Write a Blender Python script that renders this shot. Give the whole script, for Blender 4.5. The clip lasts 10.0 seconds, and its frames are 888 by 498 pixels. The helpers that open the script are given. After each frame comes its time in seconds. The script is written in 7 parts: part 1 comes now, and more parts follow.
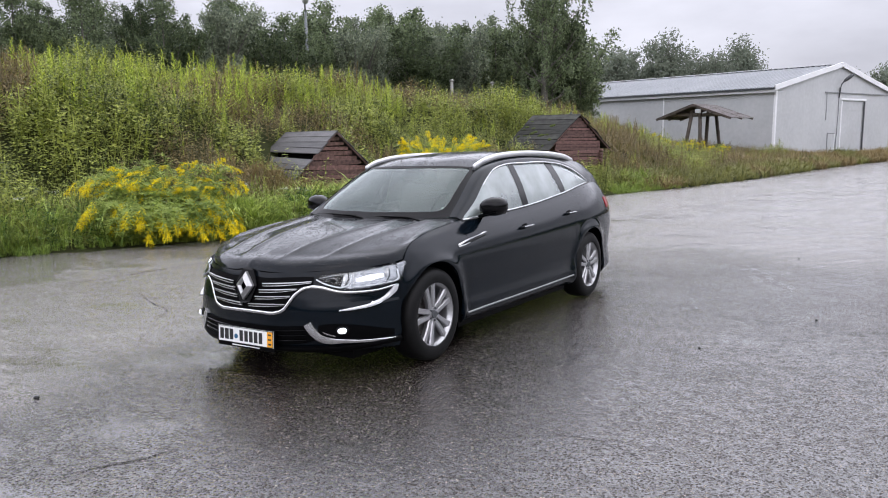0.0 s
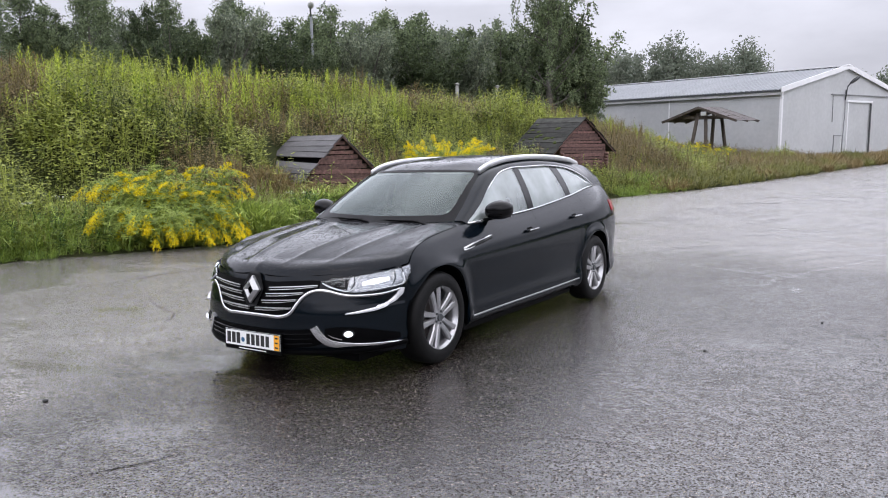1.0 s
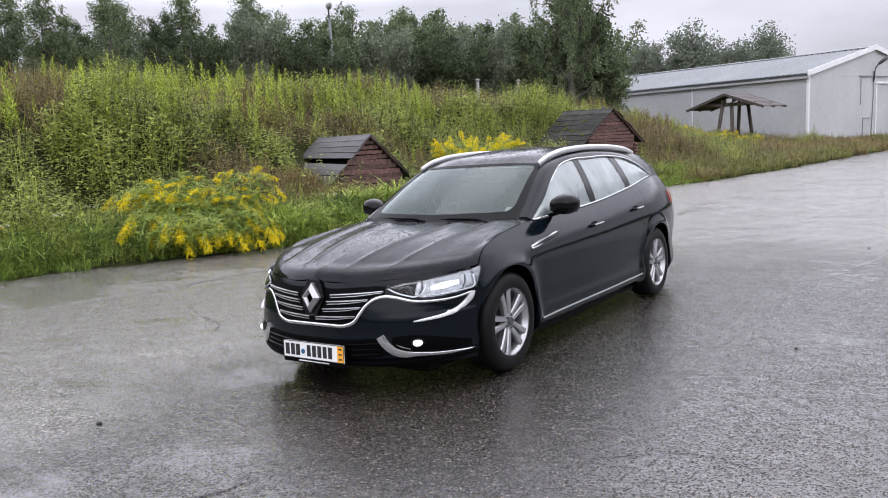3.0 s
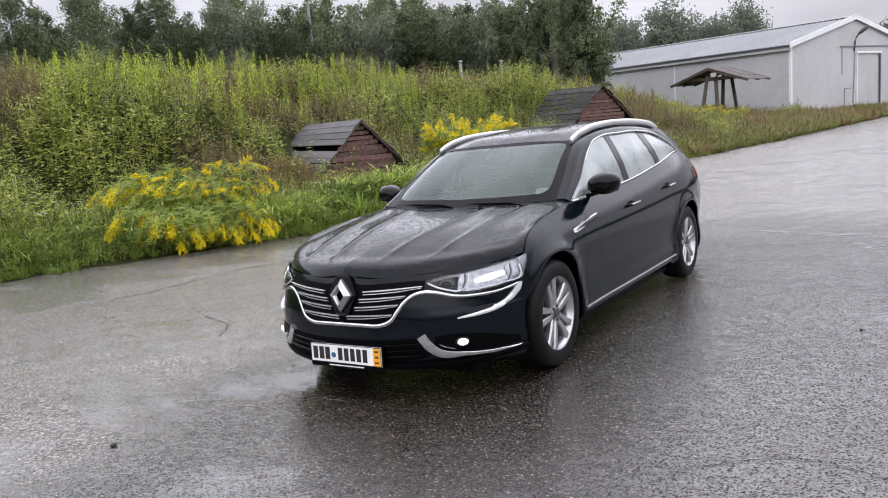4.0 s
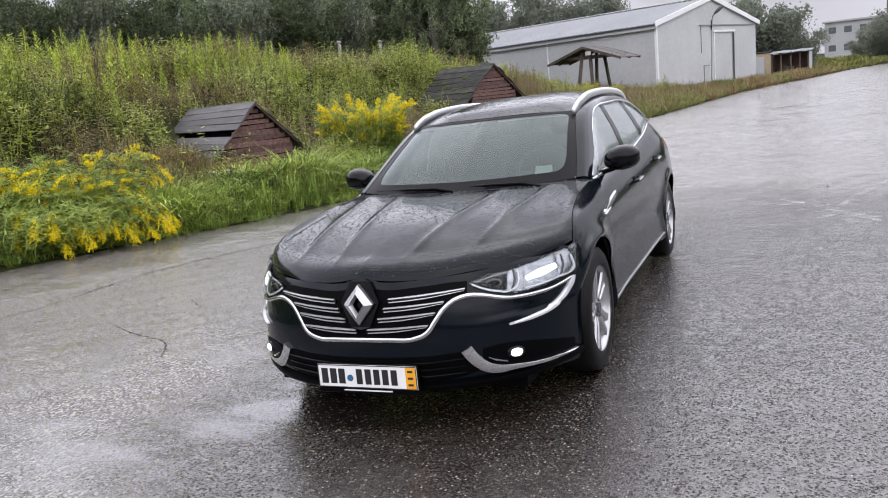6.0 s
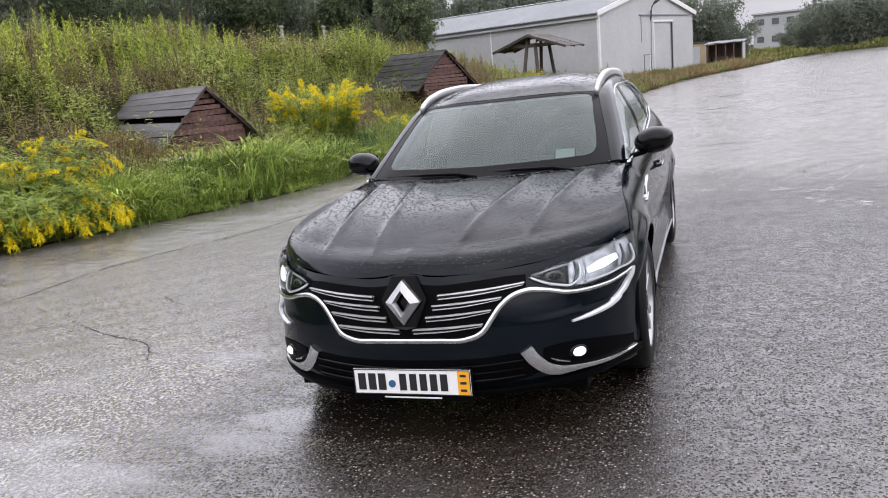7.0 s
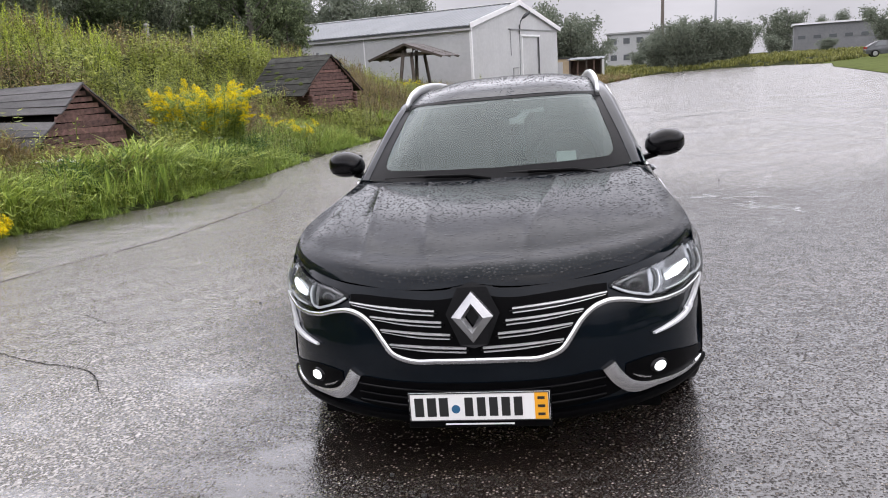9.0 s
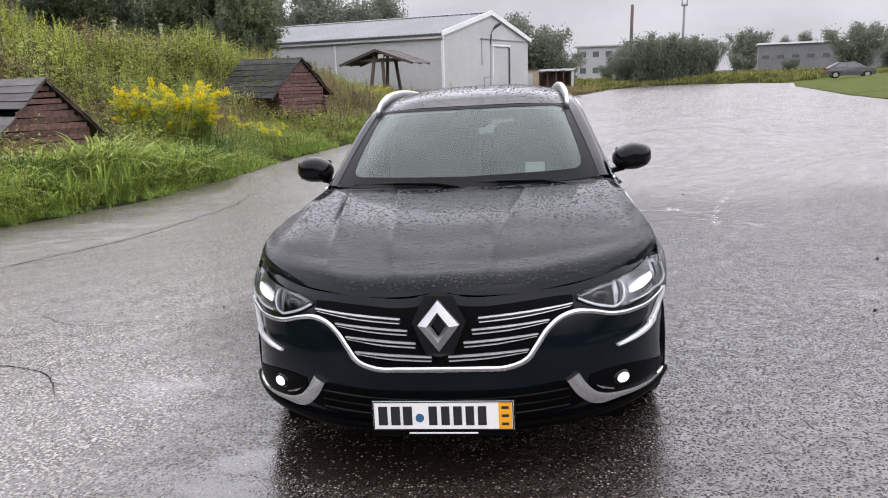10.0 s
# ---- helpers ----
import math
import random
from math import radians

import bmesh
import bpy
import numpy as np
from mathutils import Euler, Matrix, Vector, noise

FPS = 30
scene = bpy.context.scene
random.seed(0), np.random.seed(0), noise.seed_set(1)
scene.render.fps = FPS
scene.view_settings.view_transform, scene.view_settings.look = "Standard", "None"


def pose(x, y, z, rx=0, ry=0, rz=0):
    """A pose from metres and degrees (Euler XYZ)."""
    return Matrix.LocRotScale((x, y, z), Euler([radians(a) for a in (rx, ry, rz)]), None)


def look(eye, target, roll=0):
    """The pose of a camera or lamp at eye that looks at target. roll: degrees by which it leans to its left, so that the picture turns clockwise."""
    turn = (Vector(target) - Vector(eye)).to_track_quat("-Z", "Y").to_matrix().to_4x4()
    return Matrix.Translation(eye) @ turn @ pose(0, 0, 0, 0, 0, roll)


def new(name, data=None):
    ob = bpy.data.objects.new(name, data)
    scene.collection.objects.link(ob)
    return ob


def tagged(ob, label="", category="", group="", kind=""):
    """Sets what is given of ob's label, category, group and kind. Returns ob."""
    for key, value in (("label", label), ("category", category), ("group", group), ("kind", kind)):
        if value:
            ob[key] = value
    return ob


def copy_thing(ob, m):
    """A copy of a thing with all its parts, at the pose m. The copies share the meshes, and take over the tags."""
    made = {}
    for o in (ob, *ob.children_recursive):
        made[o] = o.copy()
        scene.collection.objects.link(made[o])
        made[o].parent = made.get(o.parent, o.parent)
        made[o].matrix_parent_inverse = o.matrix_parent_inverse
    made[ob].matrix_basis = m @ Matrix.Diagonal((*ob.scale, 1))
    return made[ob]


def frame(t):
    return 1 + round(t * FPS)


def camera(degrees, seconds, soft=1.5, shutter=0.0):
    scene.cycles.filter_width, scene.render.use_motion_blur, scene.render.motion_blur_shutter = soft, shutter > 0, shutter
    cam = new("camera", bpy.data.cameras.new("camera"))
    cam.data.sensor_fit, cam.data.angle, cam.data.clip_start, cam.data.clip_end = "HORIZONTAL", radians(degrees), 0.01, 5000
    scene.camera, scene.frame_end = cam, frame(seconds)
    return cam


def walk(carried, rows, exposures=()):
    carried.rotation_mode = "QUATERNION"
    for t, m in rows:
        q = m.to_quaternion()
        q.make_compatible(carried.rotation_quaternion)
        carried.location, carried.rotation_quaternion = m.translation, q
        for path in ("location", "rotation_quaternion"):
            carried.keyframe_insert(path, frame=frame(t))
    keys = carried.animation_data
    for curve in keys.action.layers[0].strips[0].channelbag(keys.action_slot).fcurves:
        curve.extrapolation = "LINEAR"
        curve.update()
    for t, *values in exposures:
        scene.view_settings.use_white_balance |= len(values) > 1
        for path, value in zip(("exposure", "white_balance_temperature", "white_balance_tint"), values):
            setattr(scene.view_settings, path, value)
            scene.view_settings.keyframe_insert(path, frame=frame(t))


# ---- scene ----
# ---------------------------------------------------------------- camera
cam = camera(60.45, 10.0, soft=1.0)
PATH = [
    (0, (3.774, -4.333, 1.587), (2.698, -2.673, 1.293), -0.54),
    (0.5, (3.781, -4.344, 1.585), (2.699, -2.687, 1.297), -0.68),
    (1, (3.787, -4.351, 1.591), (2.698, -2.698, 1.306), -0.74),
    (1.5, (3.782, -4.340, 1.594), (2.683, -2.692, 1.315), -1.06),
    (2, (3.748, -4.310, 1.587), (2.637, -2.670, 1.314), -1.61),
    (2.5, (3.563, -4.300, 1.575), (2.432, -2.674, 1.301), -2.30),
    (4, (2.809, -4.066, 1.544), (1.716, -2.424, 1.213), -4.68),
    (4.5, (2.518, -4.038, 1.541), (1.487, -2.361, 1.187), -5.22),
    (5, (2.247, -3.927, 1.540), (1.290, -2.210, 1.172), -5.81),
    (5.5, (2.023, -3.842, 1.539), (1.146, -2.086, 1.157), -5.96),
    (6, (1.738, -3.796, 1.530), (0.934, -2.009, 1.128), -5.84),
    (7.5, (0.890, -3.552, 1.494), (0.315, -1.693, 1.032), -5.35),
    (8, (0.636, -3.463, 1.476), (0.149, -1.580, 1.010), -5.19),
    (8.5, (0.450, -3.448, 1.480), (0.057, -1.542, 1.019), -4.73),
    (9, (0.319, -3.504, 1.485), (0.007, -1.580, 1.035), -3.68),
    (9.5, (0.308, -3.509, 1.492), (0.054, -1.575, 1.051), -2.58),
    (10, (0.315, -3.502, 1.490), (0.090, -1.563, 1.054), -1.77),
]
# the clip's white balance drifts a little warmer on the way
walk(cam, [(t, look(eye, target, roll)) for t, eye, target, roll in PATH],
     exposures=[(0.0, 0.0, 6370, 10), (2.6, 0.0, 6370, 10), (4.5, 0.0, 6560, 10), (6.0, 0.0, 6520, 10), (8.0, 0.0, 6670, 10), (10.0, 0.0, 6670, 10)])

# ---------------------------------------------------------------- sky and sun
world = bpy.data.worlds.new("overcast_sky")
scene.world = world
world.use_nodes = True
wt = world.node_tree
wt.nodes.clear()
w_out = wt.nodes.new("ShaderNodeOutputWorld")
w_bg = wt.nodes.new("ShaderNodeBackground")
w_sky = wt.nodes.new("ShaderNodeTexSky")
w_sky.sky_type = "NISHITA"
w_sky.sun_disc = False
w_sky.sun_elevation, w_sky.sun_rotation = radians(48), radians(150)
w_sky.air_density, w_sky.dust_density = 1.0, 4.0
w_co = wt.nodes.new("ShaderNodeTexCoord")
w_map = wt.nodes.new("ShaderNodeMapping")
w_map.inputs["Scale"].default_value = (1.6, 1.6, 4.2)
w_noise = wt.nodes.new("ShaderNodeTexNoise")
w_noise.inputs["Scale"].default_value = 1.7
w_noise.inputs["Detail"].default_value = 7
w_noise.inputs["Roughness"].default_value = 0.55
w_ramp = wt.nodes.new("ShaderNodeValToRGB")
w_ramp.color_ramp.elements[0].position, w_ramp.color_ramp.elements[0].color = 0.32, (7.30, 7.24, 8.12, 1)
w_ramp.color_ramp.elements[1].position, w_ramp.color_ramp.elements[1].color = 0.66, (10.44, 10.33, 11.5, 1)
w_mix = wt.nodes.new("ShaderNodeMix")
w_mix.data_type = "RGBA"
w_mix.inputs[0].default_value = 0.9
wt.links.new(w_co.outputs["Generated"], w_map.inputs["Vector"])
wt.links.new(w_map.outputs["Vector"], w_noise.inputs["Vector"])
wt.links.new(w_noise.outputs["Fac"], w_ramp.inputs["Fac"])
wt.links.new(w_sky.outputs["Color"], w_mix.inputs["A"])
wt.links.new(w_ramp.outputs["Color"], w_mix.inputs["B"])
# an overcast sky grows brighter towards the zenith
w_dir = wt.nodes.new("ShaderNodeSeparateXYZ")
w_up = wt.nodes.new("ShaderNodeValToRGB")
w_up.color_ramp.elements[0].position, w_up.color_ramp.elements[0].color = 0.0, (0.97, 0.97, 0.97, 1)
w_up.color_ramp.elements[1].position, w_up.color_ramp.elements[1].color = 1.0, (2.3, 2.3, 2.3, 1)
for w_at, w_level in ((0.165, 1.22), (0.225, 3.05), (0.45, 3.25), (0.7, 3.0)):
    w_stop = w_up.color_ramp.elements.new(w_at)
    w_stop.color = (w_level, w_level, w_level, 1)
w_mul = wt.nodes.new("ShaderNodeVectorMath")
w_mul.operation = "MULTIPLY"
wt.links.new(w_co.outputs["Generated"], w_dir.inputs["Vector"])
wt.links.new(w_dir.outputs["Z"], w_up.inputs["Fac"])
wt.links.new(w_mix.outputs["Result"], w_mul.inputs[0])
wt.links.new(w_up.outputs["Color"], w_mul.inputs[1])
wt.links.new(w_mul.outputs["Vector"], w_bg.inputs["Color"])
w_bg.inputs["Strength"].default_value = 0.08
wt.links.new(w_bg.outputs["Background"], w_out.inputs["Surface"])

sun_data = bpy.data.lights.new("sun", "SUN")
sun_data.energy, sun_data.angle, sun_data.color = 1.1, radians(80), (1.0, 0.985, 0.97)
sun = new("sun", sun_data)
sun.matrix_world = look((2, 12, 40), (0, 0, 0))


# ---------------------------------------------------------------- materials
def material(name, colour=(0.5, 0.5, 0.5), rough=0.5, metal=0.0):
    m = bpy.data.materials.new(name)
    m.use_nodes = True
    b = m.node_tree.nodes["Principled BSDF"]
    b.inputs["Base Color"].default_value = (*colour, 1)
    b.inputs["Roughness"].default_value = rough
    b.inputs["Metallic"].default_value = metal
    return m


def node(m, kind, **values):
    n = m.node_tree.nodes.new(kind)
    for key, value in values.items():
        n.inputs[key.replace("_", " ")].default_value = value
    return n


def link(m, a, b):
    m.node_tree.links.new(a, b)


def bsdf(m):
    return m.node_tree.nodes["Principled BSDF"]


def coords(m, scale=(1, 1, 1), kind="Object"):
    c, p = node(m, "ShaderNodeTexCoord"), node(m, "ShaderNodeMapping", Scale=scale)
    link(m, c.outputs[kind], p.inputs["Vector"])
    return p.outputs["Vector"]


def ramp(m, fac, stops, constant=False):
    r = m.node_tree.nodes.new("ShaderNodeValToRGB")
    e = r.color_ramp.elements
    while len(e) < len(stops):
        e.new(0.5)
    for k, (pos, col) in enumerate(stops):
        e[k].position = pos
        e[k].color = (*col, 1) if isinstance(col, tuple) else (col, col, col, 1)
    if constant:
        r.color_ramp.interpolation = "CONSTANT"
    link(m, fac, r.inputs["Fac"])
    return r.outputs["Color"]


def mixed(m, fac, a, b, mode="MIX"):
    x = m.node_tree.nodes.new("ShaderNodeMix")
    x.data_type, x.blend_type = "RGBA", mode
    for socket, value in ((x.inputs[0], fac), (x.inputs["A"], a), (x.inputs["B"], b)):
        if isinstance(value, (int, float)):
            socket.default_value = value if socket == x.inputs[0] else (value, value, value, 1)
        elif isinstance(value, tuple):
            socket.default_value = (*value, 1)
        else:
            link(m, value, socket)
    return x.outputs["Result"]


def noise_tex(m, vector, scale, detail=4, rough=0.55):
    n = node(m, "ShaderNodeTexNoise", Scale=scale, Detail=detail, Roughness=rough)
    link(m, vector, n.inputs["Vector"])
    return n.outputs["Fac"]


def bump(m, height, strength=0.3, distance=0.01):
    b = node(m, "ShaderNodeBump", Strength=strength, Distance=distance)
    link(m, height, b.inputs["Height"])
    link(m, b.outputs["Normal"], bsdf(m).inputs["Normal"])
    return b


def varied(name, low, high, rough, scale, metal=0.0, bumps=0.0, stretch=(1, 1, 1), island=False, random_object=False, gloss=0.5):
    """A surface whose colour wanders between two colours at two scales."""
    m = material(name, low, rough, metal)
    bsdf(m).inputs["Specular IOR Level"].default_value = gloss
    v = coords(m, stretch)
    big, small = noise_tex(m, v, scale, 3), noise_tex(m, v, scale * 9, 5)
    both = mixed(m, 0.45, big, small)
    col = ramp(m, both, [(0.32, low), (0.68, high)])
    if island or random_object:
        src = node(m, "ShaderNodeNewGeometry").outputs["Random Per Island"] if island else node(m, "ShaderNodeObjectInfo").outputs["Random"]
        col = mixed(m, 1.0, col, ramp(m, src, [(0.0, 0.62), (1.0, 1.2)]), "MULTIPLY")
    link(m, col, bsdf(m).inputs["Base Color"])
    if bumps:
        bump(m, both, bumps)
    return m


# wet asphalt: brown binder, pale stones, and a film of water that closes over the hollows
def asphalt_material():
    m = material("wet_asphalt", (0.08, 0.075, 0.07), 0.6)
    b = bsdf(m)
    v = coords(m)
    stones = node(m, "ShaderNodeTexVoronoi", Scale=86.0)
    link(m, v, stones.inputs["Vector"])
    cell = node(m, "ShaderNodeSeparateColor")
    link(m, stones.outputs["Color"], cell.inputs["Color"])
    wear, fine = noise_tex(m, v, 0.5, 5), noise_tex(m, v, 45, 4, 0.7)
    stone = ramp(m, cell.outputs["Red"], [(0.0, (0.006, 0.0045, 0.0036)), (0.58, (0.018, 0.013, 0.010)), (0.80, (0.036, 0.028, 0.022)), (0.93, (0.22, 0.19, 0.16)), (1.0, (0.36, 0.32, 0.28))])
    binder = ramp(m, wear, [(0.3, (0.007, 0.005, 0.004)), (0.7, (0.020, 0.014, 0.011))])
    body = ramp(m, stones.outputs["Distance"], [(0.22, 1.0), (0.5, 0.0)])
    col = mixed(m, body, binder, stone)
    at = node(m, "ShaderNodeAttribute")
    at.attribute_name = "water"
    broad, streak = noise_tex(m, coords(m, (0.55, 0.8, 1)), 1.3, 6, 0.6), noise_tex(m, coords(m, (0.5, 1.6, 1)), 3.0, 5, 0.6)
    level = ramp(m, mixed(m, 0.35, broad, streak), [(0.28, 0.14), (0.72, 0.86)])
    total = node(m, "ShaderNodeMath")
    total.operation = "ADD"
    link(m, at.outputs["Fac"], total.inputs[0])
    link(m, level, total.inputs[1])
    wet = ramp(m, total.outputs[0], [(0.72, 0.0), (0.92, 1.0)])
    damp = ramp(m, total.outputs[0], [(0.36, 0.0), (0.62, 1.0)])
    # the older left part's pale stones, with sky sheen put in, also far off
    old_sheen = node(m, "ShaderNodeAttribute")
    old_sheen.attribute_name = "worn"
    pale = ramp(m, cell.outputs["Blue"], [(0.0, (0.012, 0.010, 0.009)), (0.55, (0.085, 0.077, 0.068)), (1.0, (0.48, 0.445, 0.41))])
    col = mixed(m, old_sheen.outputs["Fac"], col, pale)
    silt = node(m, "ShaderNodeAttribute")
    silt.attribute_name = "silt"
    rill = noise_tex(m, coords(m, (0.9, 1.5, 1)), 7.0, 6, 0.7)
    muddy = ramp(m, rill, [(0.36, (0.034, 0.030, 0.027)), (0.64, (0.25, 0.23, 0.215))])
    link(m, mixed(m, silt.outputs["Fac"], mixed(m, wet, col, mixed(m, 0.3, col, (0.014, 0.012, 0.010))), muddy), b.inputs["Base Color"])
    b.inputs["Specular IOR Level"].default_value = 0.08
    # the film itself: broken over the stones, closed in the hollows
    b.inputs["Coat IOR"].default_value = 2.15
    pit = mixed(m, 1.0, ramp(m, cell.outputs["Green"], [(0.28, 1.0), (0.44, 0.0)]), ramp(m, stones.outputs["Distance"], [(0.42, 1.0), (0.62, 0.0)]), "MULTIPLY")
    grain = ramp(m, pit, [(0.0, 1.0), (0.8, 0.3)])
    mottle = ramp(m, noise_tex(m, coords(m, (0.8, 1.3, 1)), 13, 6, 0.8), [(0.36, 0.70), (0.56, 1.0)])
    grain = mixed(m, 1.0, grain, mottle, "MULTIPLY")
    film = mixed(m, old_sheen.outputs["Fac"], wet, mixed(m, 0.55, wet, 1.0))
    link(m, mixed(m, film, mixed(m, damp, mixed(m, 1.0, grain, 0.9, "MULTIPLY"), grain), mixed(m, 0.9, grain, 1.0)), b.inputs["Coat Weight"])
    link(m, mixed(m, wet, mixed(m, old_sheen.outputs["Fac"], ramp(m, fine, [(0.3, 0.08), (0.7, 0.19)]), ramp(m, fine, [(0.3, 0.13), (0.7, 0.27)])), ramp(m, total.outputs[0], [(0.74, 0.27), (0.94, 0.16), (1.10, 0.05)])), b.inputs["Coat Roughness"])
    rings = node(m, "ShaderNodeTexVoronoi", Scale=9.0)
    link(m, v, rings.inputs["Vector"])
    ripple = mixed(m, 0.5, noise_tex(m, v, 24, 2, 0.5), ramp(m, rings.outputs["Distance"], [(0.0, 0.4), (0.10, 0.6), (0.16, 0.42), (0.24, 0.54), (0.36, 0.48)]))
    calm = ramp(m, ripple, [(0.0, 0.2), (1.0, 0.8)])
    rough_stone = mixed(m, 0.45, body, noise_tex(m, v, 105, 3, 0.6))
    rough_stone = mixed(m, 1.0, rough_stone, 1.6, "MULTIPLY")
    height = mixed(m, silt.outputs["Fac"], mixed(m, wet, rough_stone, mixed(m, 0.2, calm, rough_stone)), mixed(m, 1.0, rill, 7.0, "MULTIPLY"))
    bb = node(m, "ShaderNodeBump", Strength=1.0, Distance=0.0026)
    link(m, height, bb.inputs["Height"])
    link(m, bb.outputs["Normal"], b.inputs["Coat Normal"])
    link(m, bb.outputs["Normal"], b.inputs["Normal"])
    return m


def foliage(name, dark, light, rough=0.55):
    m = material(name, dark, rough)
    bsdf(m).inputs["Specular IOR Level"].default_value = 0.22
    r = node(m, "ShaderNodeNewGeometry").outputs["Random Per Island"]
    v = coords(m)
    patch = noise_tex(m, v, 0.35, 3)
    both = mixed(m, 0.5, r, patch)
    link(m, ramp(m, both, [(0.25, dark), (0.72, light)]), bsdf(m).inputs["Base Color"])
    tr = node(m, "ShaderNodeBsdfTranslucent")
    link(m, ramp(m, both, [(0.25, dark), (0.72, light)]), tr.inputs["Color"])
    mx = node(m, "ShaderNodeMixShader", Fac=0.3)
    out = m.node_tree.nodes["Material Output"]
    link(m, bsdf(m).outputs["BSDF"], mx.inputs[1])
    link(m, tr.outputs["BSDF"], mx.inputs[2])
    link(m, mx.outputs["Shader"], out.inputs["Surface"])
    return m


ASPHALT = asphalt_material()
SOIL = varied("verge_soil", (0.014, 0.019, 0.007), (0.040, 0.043, 0.017), 0.95, 1.2, bumps=0.6, gloss=0.05)
LAWN = varied("mown_lawn", (0.050, 0.066, 0.016), (0.105, 0.125, 0.034), 0.9, 0.6, bumps=0.5, gloss=0.04)
GRASS = foliage("fresh_grass", (0.095, 0.165, 0.028), (0.37, 0.475, 0.10))
LONG_GRASS = foliage("long_grass", (0.11, 0.18, 0.03), (0.50, 0.60, 0.14))
DRY = foliage("dry_grass", (0.13, 0.095, 0.042), (0.32, 0.245, 0.11))
WEED = foliage("weed_leaves", (0.028, 0.045, 0.013), (0.375, 0.42, 0.09))
RUST_WEED = foliage("seeding_weeds", (0.055, 0.046, 0.022), (0.25, 0.195, 0.085))
GOLD = foliage("goldenrod_bloom", (0.66, 0.50, 0.005), (0.90, 0.76, 0.02))
SPIRE = foliage("willow_herb_leaves", (0.13, 0.20, 0.024), (0.50, 0.575, 0.085))
STALK = foliage("goldenrod_leaves", (0.085, 0.14, 0.022), (0.32, 0.39, 0.075))
OLIVE = foliage("olive_grass", (0.09, 0.10, 0.03), (0.26, 0.26, 0.08))
HERB = foliage("dark_herb_leaves", (0.02, 0.055, 0.012), (0.055, 0.12, 0.025))
LEAF = foliage("tree_leaves", (0.050, 0.070, 0.038), (0.225, 0.28, 0.14))
# greyed and paled: hazy rain air put into the leaf colour
HAZY_LEAF = foliage("hazy_willow_leaves", (0.10, 0.12, 0.088), (0.28, 0.325, 0.215))
DARK_LEAF = foliage("dark_birch_leaves", (0.028, 0.042, 0.022), (0.115, 0.15, 0.070))
# hazy distance put into the leaf colour: pale, with little contrast
FAR_HAZY_LEAF = foliage("far_hazy_leaves", (0.145, 0.172, 0.132), (0.215, 0.242, 0.182))
BARK = varied("bark", (0.05, 0.045, 0.04), (0.16, 0.15, 0.13), 0.9, 6, bumps=0.5)


# ---------------------------------------------------------------- mesh helpers
def mesh_object(name, verts, faces, mat=None, smooth=False, parent=None):
    me = bpy.data.meshes.new(name)
    me.from_pydata([tuple(v) for v in verts], [], [tuple(f) for f in faces])
    me.update()
    if mat:
        me.materials.append(mat)
    if smooth:
        me.polygons.foreach_set("use_smooth", [True] * len(me.polygons))
    ob = new(name, me)
    if parent:
        ob.parent = parent
    return ob


def fast_mesh(name, verts, tris, mat):
    """One joined mesh from arrays of corners and triangles."""
    me = bpy.data.meshes.new(name)
    nv, nt = len(verts), len(tris)
    me.vertices.add(nv)
    me.vertices.foreach_set("co", np.ascontiguousarray(verts, dtype=np.float32).ravel())
    me.loops.add(nt * 3)
    me.loops.foreach_set("vertex_index", np.ascontiguousarray(tris, dtype=np.int32).ravel())
    me.polygons.add(nt)
    me.polygons.foreach_set("loop_start", np.arange(0, nt * 3, 3, dtype=np.int32))
    me.update(calc_edges=True)
    me.materials.append(mat)
    return new(name, me)


def part(name, bm, mat, parent=None, label="", smooth=False):
    me = bpy.data.meshes.new(name)
    bmesh.ops.recalc_face_normals(bm, faces=bm.faces)
    bm.to_mesh(me)
    bm.free()
    if mat:
        me.materials.append(mat)
    if smooth:
        me.polygons.foreach_set("use_smooth", [True] * len(me.polygons))
    ob = new(name, me)
    if parent:
        ob.parent = parent
    if label:
        ob["label"] = label
    return ob


def box_bm(bm, size, m=None, bevel=0.0):
    """A box of that size, centred, at the pose m, with its edges taken off."""
    r = bmesh.ops.create_cube(bm, size=1.0, matrix=(m or Matrix()) @ Matrix.Diagonal((*size, 1)))
    if bevel:
        edges = list({e for v in r["verts"] for e in v.link_edges})
        bmesh.ops.bevel(bm, geom=edges, offset=bevel, segments=1, affect="EDGES")
    return bm


def box(name, size, m, mat, parent=None, bevel=0.0, label=""):
    bm = bmesh.new()
    box_bm(bm, size, m, bevel)
    return part(name, bm, mat, parent, label)


def beam(bm, a, b, w, h, bevel=0.0):
    """A squared timber from a to b."""
    a, b = Vector(a), Vector(b)
    q = (b - a).to_track_quat("Z", "Y").to_matrix().to_4x4()
    return box_bm(bm, (w, h, (b - a).length), Matrix.Translation((a + b) / 2) @ q, bevel)


